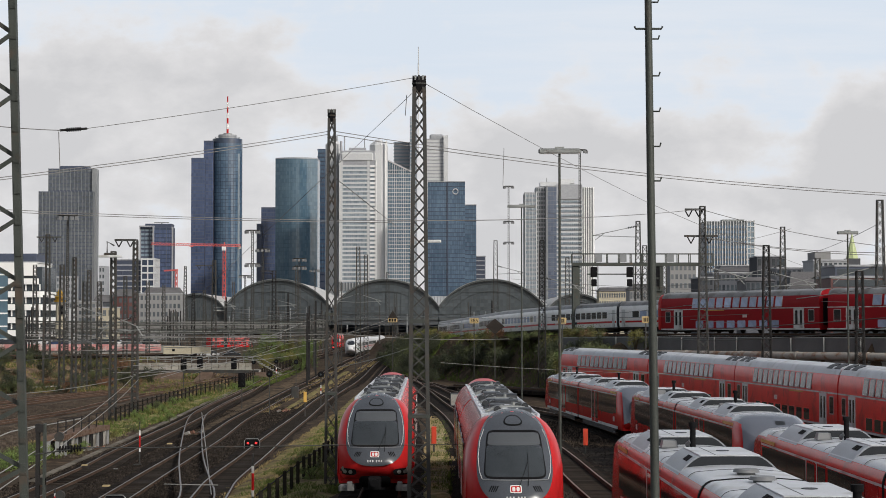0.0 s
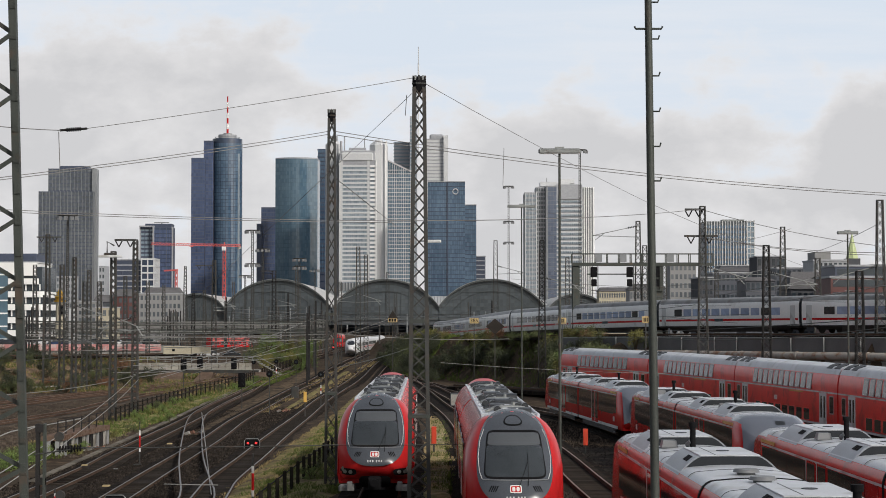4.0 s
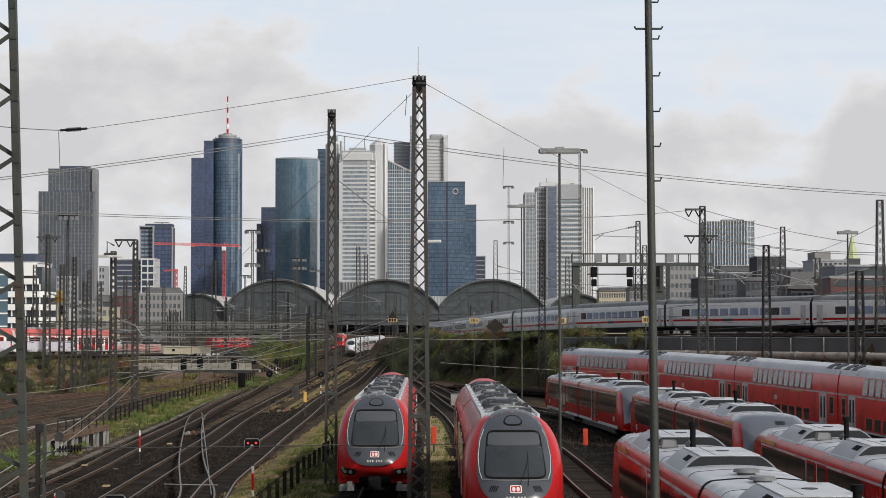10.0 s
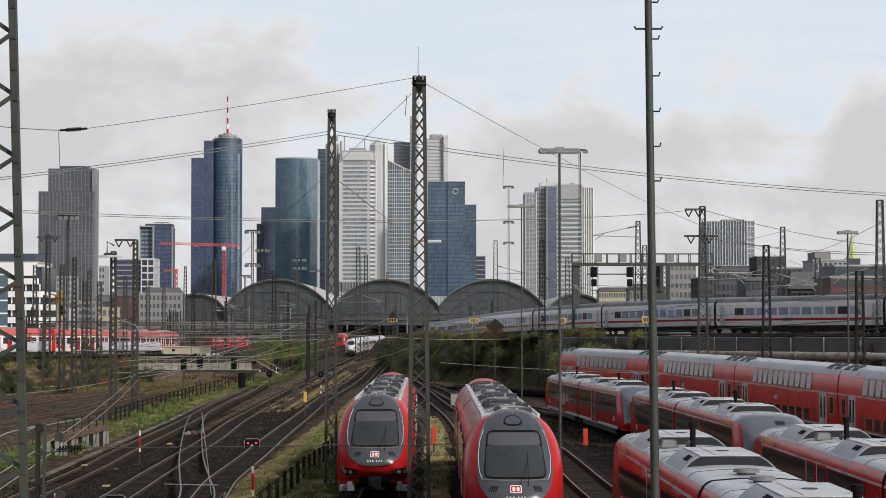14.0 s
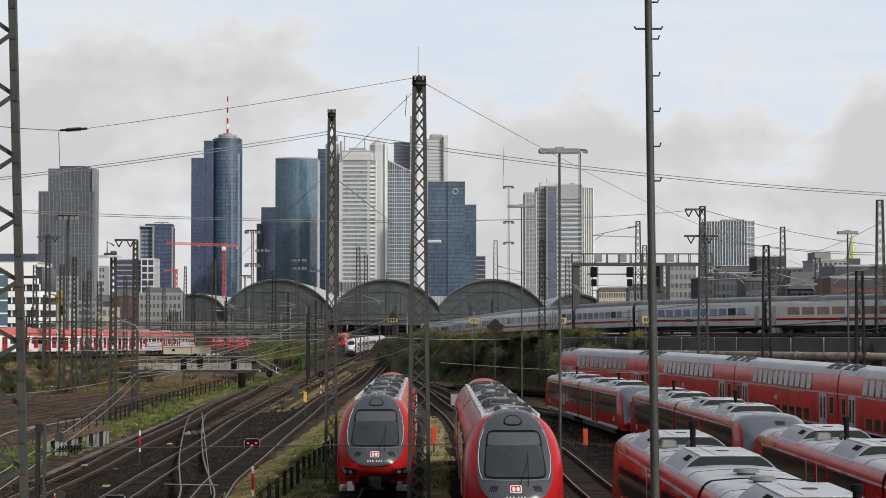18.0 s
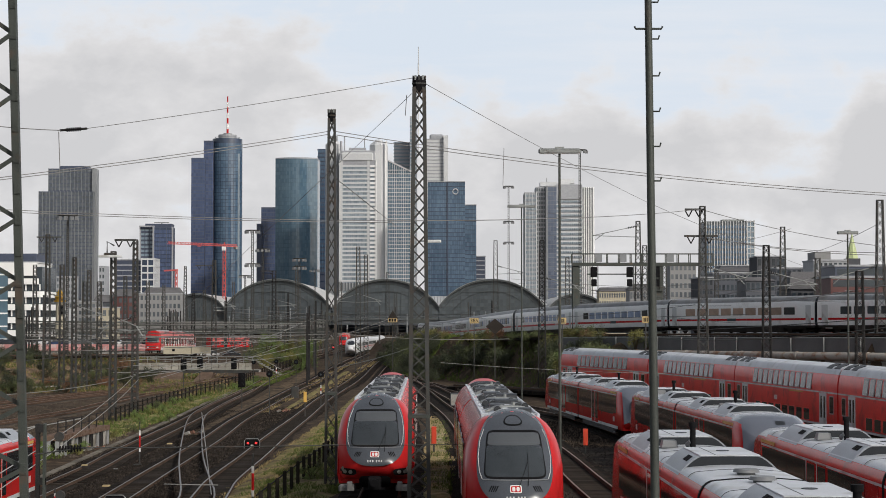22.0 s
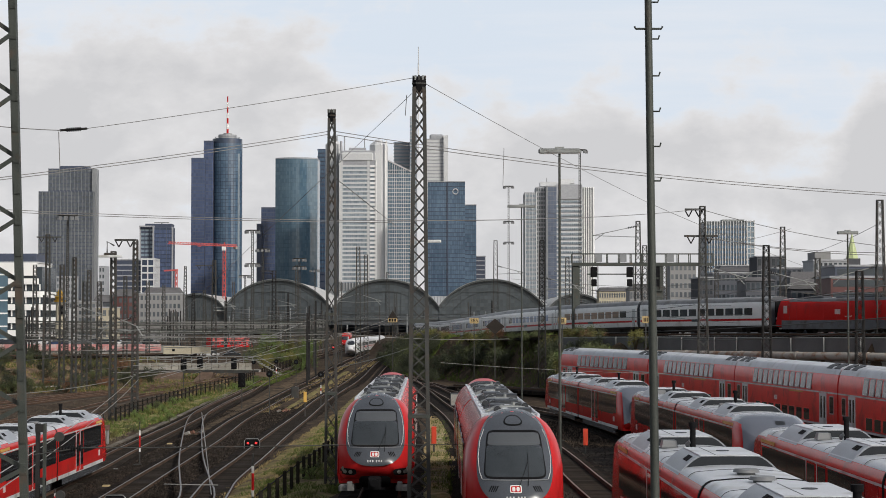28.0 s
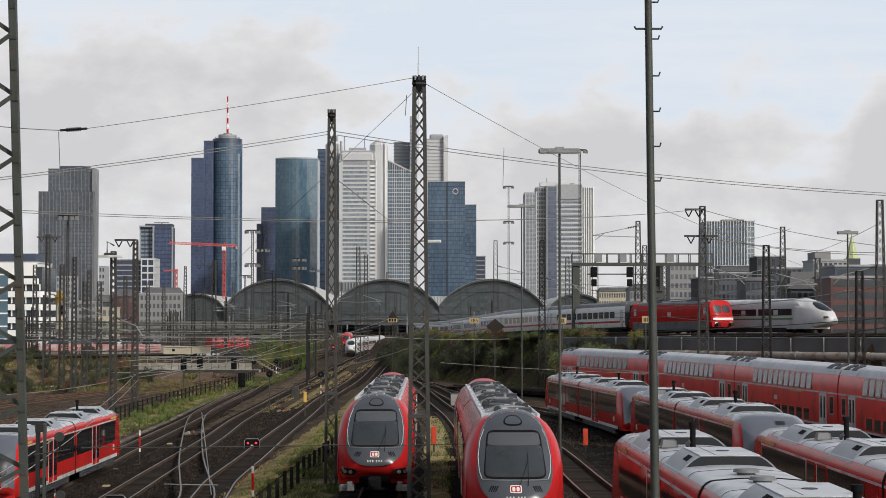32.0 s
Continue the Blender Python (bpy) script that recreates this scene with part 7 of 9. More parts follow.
# ---- low city ----
ROOF_TILE = mat("slate grey roofs", (0.115, 0.112, 0.115), 0.8, var=0.3, scale=6)
CREAM = mat("cream render", (0.42, 0.38, 0.29), 0.8, var=0.12, scale=8)
GREY_RENDER = mat("grey render", (0.085, 0.088, 0.098), 0.8, var=0.15, scale=8)
WHITE_RENDER = mat("greyed white render", (0.23, 0.23, 0.23), 0.7, var=0.1, scale=8)
PANEL_BLUEGREY = mat("blue-grey metal cladding", (0.068, 0.074, 0.09), 0.5, var=0.2, scale=5)
BRICK_RED = mat("dull red cladding", (0.095, 0.034, 0.031), 0.6, var=0.15, scale=5)
WIN = mat("far window glass", (0.04, 0.05, 0.06), 0.15, var=0.4, scale=4, rand=0.4)


def house(x0, x1, y, z0, z1, storeys, cols, wall_mat, roof=0.0, label="plain city building with rows of windows", band=False, roof_mat=ROOF_TILE, deep=14):
    t = thing("city_building", Matrix(), label, "building", "low city buildings")
    part("wall_block", Geo().box(x0, x1, y, y + deep, z0 - 3, z1), wall_mat, t)
    if roof:
        part("roof", Geo().loft([[(x0 - 0.4, y - 0.4, z1), (x1 + 0.4, y - 0.4, z1), (x1 + 0.4, y + deep, z1), (x0 - 0.4, y + deep, z1)], [(x0 + 1, y + deep * 0.4, z1 + roof), (x1 - 1, y + deep * 0.4, z1 + roof), (x1 - 1, y + deep * 0.6, z1 + roof), (x0 + 1, y + deep * 0.6, z1 + roof)]]), roof_mat, t)
    else:
        part("roof", Geo().box(x0 - 0.2, x1 + 0.2, y - 0.2, y + deep, z1, z1 + 0.35), MID_PANEL, t)
    h = (z1 - z0) / storeys
    if band:
        for k in range(storeys):
            part("window_band", Geo().box(x0 + 0.4, x1 - 0.4, y - 0.06, y, z0 + h * (k + 0.28), z0 + h * (k + 0.82)), WIN, t)
    else:
        w = (x1 - x0) / cols
        if y > 590:
            facade_panes(t, PANES_SLATE, [(x0, y), (x1, y)], cols, z0, z1, storeys, (w * 0.42, h * 0.46), "window_cladding")
        else:
            me = Geo().box(-w * 0.3, w * 0.3, -0.08, 0.0, -h * 0.28, h * 0.28).mesh("window", WIN)
            for k in range(storeys):
                for i in range(cols):
                    part("window", me, None, t, at=(x0 + w * (i + 0.5), y, z0 + h * (k + 0.55)))
    return t


# white office building with dark bands at the edge of the view
t = thing("office_building", Matrix(), "white office building with dark window bands and a glazed stair", "building")
bx0, bx1, by = -125.95, -107.91, 520
bz = 19.81
OFFICE_WHITE = mat("bright white facade", (0.74, 0.74, 0.73), 0.6, var=0.06, scale=8)
part("glazed_core", Geo().box(bx0, bx1 - 0.8, by + 0.9, by + 20, 0, bz + 3), WIN, t, "dark glazed storeys")
fl = 3.5


def slab_ring(x1, z0, z1, r=1.6):
    """A storey's white spandrel with a rounded street corner."""
    pts = [(bx0, by)] + [(x1 - r + r * math.sin(a * math.pi / 8), by + r - r * math.cos(a * math.pi / 8)) for a in range(5)] + [(x1, by + 19), (bx0, by + 19)]
    return Geo().loft([[(x, y, z) for x, y in pts] for z in (z0, z1)])


part("top_storey", slab_ring(-109.9, bz + 0.6, 23.9), OFFICE_WHITE, t, smooth=40)
part("roof_edge", slab_ring(-109.6, 23.9, 24.2), PALE_PANEL, t)
for k in range(6):
    z = bz - fl * k
    part("spandrel", slab_ring(bx1 if k else -109.4, z - 1.75, z - 0.15), OFFICE_WHITE, t, smooth=40)
    for i in range(6):
        x = bx0 + 7.2 + 1.9 * i
        part("pier", Geo().box(x - 0.16, x + 0.16, by + 0.5, by + 0.9, z - fl + 0.1, z - 1.7), OFFICE_WHITE, t)
part("roof_plant", Geo().box(bx0 + 2, -111.38, by + 6, by + 18, 24.2, 26.6), DARK_PANEL, t)
part("stair_glazing", Geo().box(-121.4, -117.69, by - 0.5, by - 0.05, 2, 21.65), GLASS_TEAL, t)
for k in range(6):
    part("stair_transom", Geo().box(-121.4, -117.69, by - 0.62, by - 0.5, 3 + 3.5 * k, 3.4 + 3.5 * k), OFFICE_WHITE, t)
for x0, x1, y, zt, s, c, m, rf in [
        (-144.88, -136.65, 700, 12.5, 4, 5, PALE_PANEL, 0), (-140.13, -129.97, 720, 15.06, 5, 6, WHITE_RENDER, 0),
        (-115.51, -109.86, 640, 12.45, 3, 3, CREAM, 0), (-130.49, -122.45, 760, 17.66, 5, 4, BRICK_RED, 3),
        (-131.15, -111.86, 820, 19.58, 5, 11, WHITE_RENDER, 0), (-163.82, -141.33, 900, 16.8, 4, 8, GREY_RENDER, 3.4)]:
    house(x0, x1, y, 2, zt, s, c, m, rf)
house(-201.21, -192.38, 1000, 5, 30.84, 8, 6, MID_PANEL, 0)
house(-157.17, -138.45, 1010, 5, 22.5, 6, 12, MID_PANEL, 3, roof_mat=ROOF_TILE)
house(-182.71, -179.63, 1020, 5, 36.69, 9, 2, MID_PANEL, 0)
for x0, x1, y, zt, s, c, m, rf in [
        (73.06, 88.94, 900, 21.72, 5, 14, CREAM, 2), (79.06, 92.71, 800, 21.5, 6, 12, GREY_RENDER, 2),
        (60.26, 69.74, 620, 18.2, 4, 9, WHITE_RENDER, 1.6), (82.79, 92.26, 700, 29.0, 8, 6, WHITE_RENDER, 0),
        (61.16, 64.67, 460, 18.4, 7, 4, GREY_RENDER, 0), (67.48, 77.09, 480, 20.05, 7, 9, PANEL_BLUEGREY, 0),
        (70.94, 77.83, 450, 17.61, 5, 6, PANEL_BLUEGREY, 1.0), (86.77, 97.36, 500, 21.79, 7, 8, PANEL_BLUEGREY, 0),
        (92.0, 104.0, 640, 24.5, 7, 9, GREY_RENDER, 1.5), (101.0, 112.0, 700, 28.0, 7, 8, PANEL_BLUEGREY, 0)]:
    house(x0, x1, y, 3, zt, s, c, m, rf, "grey city building with rows of windows")
house(68.83, 76.88, 380, 3, 14.53, 3, 7, GREY_RENDER, 3.6, "brown-roofed terrace with small skylights")
house(90.71, 99, 470, 3, 22.87, 7, 7, MID_PANEL, 0, "pale gridded office building")
house(66.6, 83.1, 330, 3, 15.68, 6, 1, BRICK_RED, 0, "dull red building with dark window bands", True)
house(73.5, 91.72, 360, 3, 18.45, 7, 1, DARK_PANEL, 0, "dark office building with window bands", True)
house(116.43, 130.97, 520, 3, 23.18, 7, 9, WHITE_RENDER, 0)
house(88.34, 96.28, 540, 3, 26.13, 7, 6, GREY_RENDER, 0)
t = thing("church_spire", Matrix(), "pale green pointed spire", "spire")
sx, sy, sz = (132.09, 620, 28.19)
SPIRE = mat("pale green copper", (0.40, 0.46, 0.24), 0.6, var=0.15, scale=5)
part("spire", Geo().rod((sx, sy, sz), (sx, sy, 36.41), 2.0, 8, 0.08), SPIRE, t)
part("tower", Geo().box(sx - 2.2, sx + 2.2, sy - 2.2, sy + 2.2, 0, sz), GREY_RENDER, t)
t = thing("roof_terrace", Matrix(), "white roof terrace building", "building")
part("wall_block", Geo().box(116.18, 121.13, 600, 612, 5, 29.68), WHITE_RENDER, t)

# ---- tower cranes ----
CRANE_RED = mat("red crane paint", (0.46, 0.07, 0.06), 0.5, var=0.1, scale=5)
crane = thing("tower_crane", Matrix(), "red tower crane with a long slewing jib", "crane")
kx, ky = -130.94, 1150
kz = 52.47
lattice(crane, kx, ky, 5, kz, 1.6, 1.6, 0.28, CRANE_RED, 14, name="mast_leg", brace=0.14)
part("cab", Geo().box(kx - 1.3, kx + 1.0, ky - 2.6, ky - 1.0, kz - 2.6, kz - 0.3, 0.2), WHITE_PAINT, crane)


def truss(a, b, w, bays, bar=0.25):
    g = Geo()
    a, b = Vector(a), Vector(b)
    for dy, dz in ((-w, 0), (w, 0), (0, w * 1.6)):
        g.beam(a + Vector((0, dy, dz)), b + Vector((0, dy, dz)), bar)
    for i in range(bays):
        p, q, r = a.lerp(b, i / bays), a.lerp(b, (i + 0.5) / bays), a.lerp(b, (i + 1) / bays)
        for s in (-w, w):
            g.beam(p + Vector((0, s, 0)), q + Vector((0, 0, w * 1.6)), bar * 0.6)
            g.beam(q + Vector((0, 0, w * 1.6)), r + Vector((0, s, 0)), bar * 0.6)
    return g


jib = part("jib", truss((-46, 0, 0), (10.5, 0, 0), 0.75, 26), CRANE_RED, crane, "long red lattice jib")
part("counterweight", Geo().box(8.6, 10.5, -0.8, 0.8, -1.4, 0.2), CONCRETE, jib)
part("apex", Geo().beam((0, 0, 0), (0, 0, 2.4), 0.5), CRANE_RED, jib)
part("trolley", Geo().box(-22, -20, -0.6, 0.6, -0.8, -0.3), CRANE_RED, jib)
JIB_TURN = [(0, 28), (6, 28), (8, 29.5), (10, 34.5), (11, 36), (12, 38), (13, 40.5), (14, 43), (15.5, 46), (17, 48.6), (19, 50.2), (21, 51.3), (25, 51.8), (32, 52.6)]
t = thing("tower_crane", Matrix(), "small red crane jib behind the city block", "crane")
qx, qz = -163.82, 39.03
lattice(t, qx, 1180, 5, qz, 1.2, 1.2, 0.3, CRANE_RED, 10, name="mast_leg", brace=0.18)
part("jib", Geo().beam((qx + 1, 1180, qz), (-171.45, 1180, qz - 0.5), 0.9), CRANE_RED, t)

# ---- yard: retaining wall with planks, railings, posts ----
RAMP_RUST = mat("rust-stained concrete edge", (0.15, 0.105, 0.08), 0.85, var=0.4, scale=0.8, dirt=(0.09, 0.05, 0.035), dirt_amount=0.5)
ramp = thing("loading_ramp", Matrix(), "rusty-edged concrete ramp on white and brown planks", "ramp")
part("slab", Geo().loft([[(-29.4, 141, 0.0), (-27.85, 141, 0.0), (-27.85, 141, -0.38), (-29.4, 141, -0.38)], [(-28.4, 155, 0.04), (-26.8, 155, 0.04), (-26.8, 155, -0.34), (-28.4, 155, -0.34)]]), RAMP_RUST, ramp)
part("core", Geo().loft([[(-29.3, 141.3, -2), (-28.1, 141.3, -2), (-28.1, 141.3, -0.38), (-29.3, 141.3, -0.38)], [(-28.3, 154.8, -2), (-27.1, 154.8, -2), (-27.1, 154.8, -0.34), (-28.3, 154.8, -0.34)]]), UNDER, ramp)
for i in range(14):
    k = i / 13
    part("plank", Geo().box(-28.0 + 1.05 * k - 0.10, -28.0 + 1.05 * k + 0.06, 141.3 + 13.4 * k, 141.8 + 13.4 * k, -1.6, -0.37, 0.02), (CONCRETE, STEEL_RUST, WHITE_RENDER)[(i * 5) % 3], ramp)
part("end_board", Geo().box(-29.3, -28.75, 141.05, 141.25, -1.5, -0.38).box(-28.4, -28.1, 141.05, 141.2, -1.5, -0.4), WHITE_RENDER, ramp)
for i in range(7):
    k = i / 6
    part("rail_post", Geo().box(-28.3 + 1.05 * k - 0.04, -28.3 + 1.05 * k + 0.04, 141.5 + 13 * k, 141.58 + 13 * k, 0.0, 1.05), STEEL_RUST, ramp)
part("handrail", Geo().tube([(-28.3, 141.5, 1.04), (-27.25, 154.5, 1.08)], 0.035).tube([(-28.3, 141.5, 0.55), (-27.25, 154.5, 0.6)], 0.03), STEEL_RUST, ramp)
for k, (xa, ya, xb, yb) in enumerate(((-31.5, 136, -30.5, 148), (-31.0, 142, -29.3, 156))):
    t = thing("railing", Matrix(), "bent pale tube railing in the weeds", "railing", "yard railings")
    part("rail", Geo().tube([(xa, ya, -0.9), (xa, ya, 0.2), (xa + 0.3, ya + 3, 0.42), (xb, yb, 0.5), (xb, yb, -0.8)], 0.05), WIRE_PALE, t)
FENCE = [(-31.86, 187.6), (-32.04, 202.6), (-31.57, 222.3), (-31.04, 243.7), (-30.15, 254.9), (-28.95, 278.6), (-27.95, 420.0)]


def fence_x(y):
    """The line of the timber post fence."""
    return float(np.interp(y, [q for _, q in FENCE], [p for p, _ in FENCE]))


fence = thing("post_fence", Matrix(), "row of dark timber posts with rails beside the tracks", "fence")
g = Geo()
for i in range(70):
    y = 187.6 + 2.9 * i
    x = fence_x(y)
    z = ground_z(x, y)
    part("post", Geo().box(x - 0.075, x + 0.075, y - 0.08, y + 0.08, z - 0.7, z + 1.15 + 0.1 * noise.noise((i, 0, 0)), 0.02), WOOD_POST, fence)
    if i:
        for h in (0.55, 0.98):
            g.beam((px0, py0, pz0 + h), (x, y, z + h), 0.08)
    px0, py0, pz0 = x, y, z
tagged(part("rail_run", g, WOOD_POST, fence), kind="stuff")
fence = thing("post_fence", Matrix(), "short row of black timber posts beside a railcar", "fence")
for i in range(17):
    y = 70 + 3.1 * i
    x = -6.5 + 0.012 * (y - 80) + 0.06 * noise.noise((i, 3, 0))
    z = ground_z(x, y)
    part("post", Geo().box(x - 0.075, x + 0.075, y - 0.075, y + 0.075, z - 0.8, z + 0.75 + 0.15 * noise.noise((i * 1.7, 9, 0)), 0.03), WOOD_POST, fence)
part("cable", Geo().tube([(-6.5 + 0.012 * (y - 80) - 0.15, y, ground_z(-6.5, y) + 0.55) for y in range(70, 116, 3)], 0.03), BLACK, fence)


def signal_post(x, y, z, label, h=0.9, w=0.55, lamp=None, material=STEEL_DARK, plate=None, striped=False):
    t = thing("rail_signal", Matrix(), label, "signal", "rail signals")
    z0 = ground_z(x, y) - 0.5
    part("pole", Geo().rod((x, y, z0), (x, y, z), 0.052, 8), material, t)
    if plate == "round":
        head = part("head", Geo().rod((x, y - 0.16, z), (x, y + 0.12, z), w, 16), BLACK, t)
        part("lens", Geo().rod((x, y - 0.3, z), (x, y - 0.15, z), 0.11, 10), GLASS_GREY, head)
    else:
        head = part("head", Geo().box(x - w / 2, x + w / 2, y - 0.15, y + 0.15, z - h, z, 0.07), BLACK, t)
        for k in range(3):
            part("hood", Geo().rod((x, y - 0.4, z - h * (0.2 + 0.3 * k)), (x, y - 0.15, z - h * (0.2 + 0.3 * k)), w * 0.28, 8), BLACK, head)
    if lamp:
        part("lamp", Geo().rod((x, y - 0.45, z - h * 0.5), (x, y - 0.4, z - h * 0.5), 0.16, 10), RED_LAMP, head, "lit red lamp")
    for k in range(3 if striped else 0):
        a = z0 + 0.5 + (z - h - z0 - 0.5) * 0.45 + 0.3 * k
        part("band", Geo().rod((x, y, a), (x, y, a + 0.3), 0.058, 8), (WHITE_PAINT, RED, WHITE_PAINT)[k], t)
    return t


for x, y, z in [(-35.32, 262, 3.12), (-29.99, 276, 2.99), (-22.16, 212, 2.65), (-34.1, 270, 3.27), (-63.6, 320, 10.94)]:
    signal_post(x, y, z, "black light signal on a thin post", 1.6, 0.8)
for x, y, z in [(-27.55, 280, 2.34), (-17.67, 196, 2.98), (-20.01, 262, 2.73), (-12.56, 198, 2.86), (-24.69, 285, 2.31)]:
    striped = x in (-12.56, -24.69)
    signal_post(x, y, z, "round black signal disc on a " + ("striped post" if striped else "thin dark post"), 0.5, 0.33, None, STEEL_DARK, "round", striped)
for x, y, z in [(-22.8, 400, 3.33), (-39.76, 480, 1.17)]:
    signal_post(x, y, z, "small signal with a lit red lamp", 1.2, 0.8, True)
BOARD_YELLOW = mat("faded yellow board", (0.46, 0.34, 0.16), 0.6, var=0.15, scale=0.5)
t = thing("speed_board", Matrix(), "yellow speed board on a dark triangular plate", "sign")
sx, sy, sz = (-7.85, 300, 8.5)
part("plate", Geo().loft([[(sx - 0.7, y, sz - 0.4), (sx + 0.7, y, sz - 0.4), (sx + 0.7, y, sz + 0.3), (sx, y, sz + 1.5), (sx - 0.7, y, sz + 0.3)] for y in (sy, sy + 0.06)]), UNDER, t)
part("board", Geo().box(sx - 0.72, sx + 0.72, sy - 0.05, sy, sz - 0.4, sz + 0.2), BOARD_YELLOW, t)
for k in range(3):
    part("writing_bar", Geo().box(sx - 0.6 + 0.42 * k, sx - 0.3 + 0.42 * k, sy - 0.07, sy - 0.05, sz - 0.3, sz + 0.15), BLACK, t)
part("post", Geo().box(sx - 0.07, sx + 0.07, sy + 0.06, sy + 0.2, 0, sz), STEEL_DARK, t)
for (x, y, z), w, word in [((4.24, 262, 8.35), 0.62, "385"), ((14.14, 228, 8.37), 0.5, ""), ((21.63, 205, 8.5), 0.4, "")]:
    t = thing("mast_number_board", Matrix(), "yellow number board on a post", "sign", "yellow boards")
    part("board", Geo().box(x - w, x + w, y - 0.05, y, z - 0.36, z + 0.36), BOARD_YELLOW, t)
    part("post", Geo().box(x - 0.06, x + 0.06, y, y + 0.12, ground_z(x, y) - 0.5, z + 0.4), STEEL_DARK, t)
    if word:
        cu = bpy.data.curves.new("number", "FONT")
        cu.body, cu.size, cu.align_x, cu.align_y, cu.extrude = word, 0.72, "CENTER", "CENTER", 0.01
        cu.materials.append(BLACK)
        part_ob = new("number", cu)
        part_ob.parent = t
        part_ob.matrix_basis = pose(x, y - 0.07, z, rx=90)
    else:
        for k in range(3):
            part("writing_bar", Geo().box(x - w * 0.6 + w * 0.42 * k, x - w * 0.35 + w * 0.42 * k, y - 0.07, y - 0.05, z - 0.22, z + 0.22), UNDER, t)
t = thing("diamond_board", Matrix(), "dark diamond board seen from behind", "sign")
sx, sy, sz = (6.49, 240, 7.65)
part("plate", Geo().loft([[(sx, y, sz - 1.0), (sx + 1.15, y, sz), (sx, y, sz + 1.0), (sx - 1.15, y, sz)] for y in (sy, sy + 0.05)]), UNDER, t)
part("post", Geo().box(sx - 0.06, sx + 0.06, sy + 0.05, sy + 0.17, 1, sz), STEEL_DARK, t)


def dwarf_signal(x, y, lit):
    z = ground_z(x, y) - 0.25
    t = thing("dwarf_signal", Matrix(), "low black dwarf signal" + (" with two lit red lamps" if lit else " with a white frame"), "signal", "dwarf signals")
    part("housing", Geo().box(x - 0.5, x + 0.5, y - 0.3, y + 0.3, z + 0.1, z + 0.8, 0.13), BLACK, t)
    part("rim", Geo().tube([(x - 0.5, y - 0.31, z + 0.1), (x - 0.5, y - 0.31, z + 0.65), (x - 0.38, y - 0.31, z + 0.8), (x + 0.38, y - 0.31, z + 0.8), (x + 0.5, y - 0.31, z + 0.65), (x + 0.5, y - 0.31, z + 0.1)], 0.03), GALV, t)
    part("foot", Geo().box(x - 0.3, x + 0.3, y - 0.2, y + 0.2, z - 0.3, z + 0.1), CONCRETE, t)
    for s in (-0.26, 0.26):
        part("lens", Geo().rod((x + s, y - 0.36, z + 0.52), (x + s, y - 0.3, z + 0.52), 0.075, 10), RED_LAMP if lit else GLASS_GREY, t)
    part("marker", Geo().box(x - 0.08, x + 0.08, y - 0.34, y - 0.3, z + 0.15, z + 0.42), WHITE_PAINT, t)


dwarf_signal(-12.43, 125.7, True)
dwarf_signal(-14.85, 87.6, False)
for x, y, h in [(-20.46, 130.0, 2.9), (-7.18, 72.8, 2.3), (-19.17, 95.3, 1.2)]:
    t = thing("marker_post", Matrix(), "thin red and white striped marker post", "post", "marker posts")
    z = ground_z(x, y) - 0.3
    part("post", Geo().rod((x, y, z), (x, y, z + h), 0.04, 8), STEEL_DARK, t)
    for a, b, m in ((0.3, 0.4, WHITE_PAINT), (0.4, 0.68, RED), (0.68, 0.8, WHITE_PAINT)):
        part("band", Geo().rod((x, y, z + h * a), (x, y, z + h * b), 0.052, 8), m, t)
    part("foot", Geo().box(x - 0.4, x + 0.4, y - 0.12, y + 0.12, z - 0.1, z + 0.05), STEEL_DARK, t)
for x, y, m, lab in [(8.28, 112, ORANGE, "orange-red signal box on a post"), (-0.51, 108, ORANGE, "orange-red signal box on a post"), (-12.8, 178.7, YELLOW, "small yellow marker box on a post")]:
    t = thing("marker_box", Matrix(), lab, "marker", "marker boxes")
    z = ground_z(x, y) - 0.3
    up = 0.9 if m == YELLOW else 0.0
    part("box", Geo().box(x - 0.14, x + 0.14, y - 0.12, y + 0.12, z + 0.55 + up, z + 1.5 + up, 0.02), m, t)
    part("post", Geo().box(x - 0.05, x + 0.05, y - 0.05, y + 0.05, z - 0.2, z + 0.55 + up), STEEL_DARK, t)
LID = mat("faded cream lid", (0.34, 0.26, 0.13), 0.7, var=0.25, scale=0.4)
for x, y in [(-18.46, 105.7), (-21.0, 148.0), (-23.79, 128.0)]:
    t = thing("point_motor", Matrix(), "yellow-topped point motor beside the rails", "point motor", "point motors")
    z = ground_z(x, y) - 0.3
    part("case", Geo().box(x - 0.28, x + 0.28, y - 0.5, y + 0.5, z, z + 0.32, 0.06), UNDER, t)
    part("lid", Geo().box(x - 0.2, x + 0.2, y - 0.22, y + 0.22, z + 0.32, z + 0.4, 0.03), LID, t)
    part("rod", Geo().rod((x + 0.28, y, z + 0.1), (x + 2.2, y, z + 0.1), 0.03), GALV, t)
for x, y in [(1.17, 190), (-18.01, 234.2)]:
    t = thing("relay_cabinet", Matrix(), "grey relay cabinet beside the track", "cabinet", "relay cabinets")
    z = ground_z(x, y) - 0.35
    part("case", Geo().box(x - 0.45, x + 0.45, y - 0.3, y + 0.3, z, z + 1.35, 0.05), GREY_RENDER if x > -10 else STEEL_DARK, t)
    part("door", Geo().box(x - 0.38, x + 0.38, y - 0.33, y - 0.3, z + 0.12, z + 1.2), CONCRETE if x > -10 else STEEL_DARK, t)

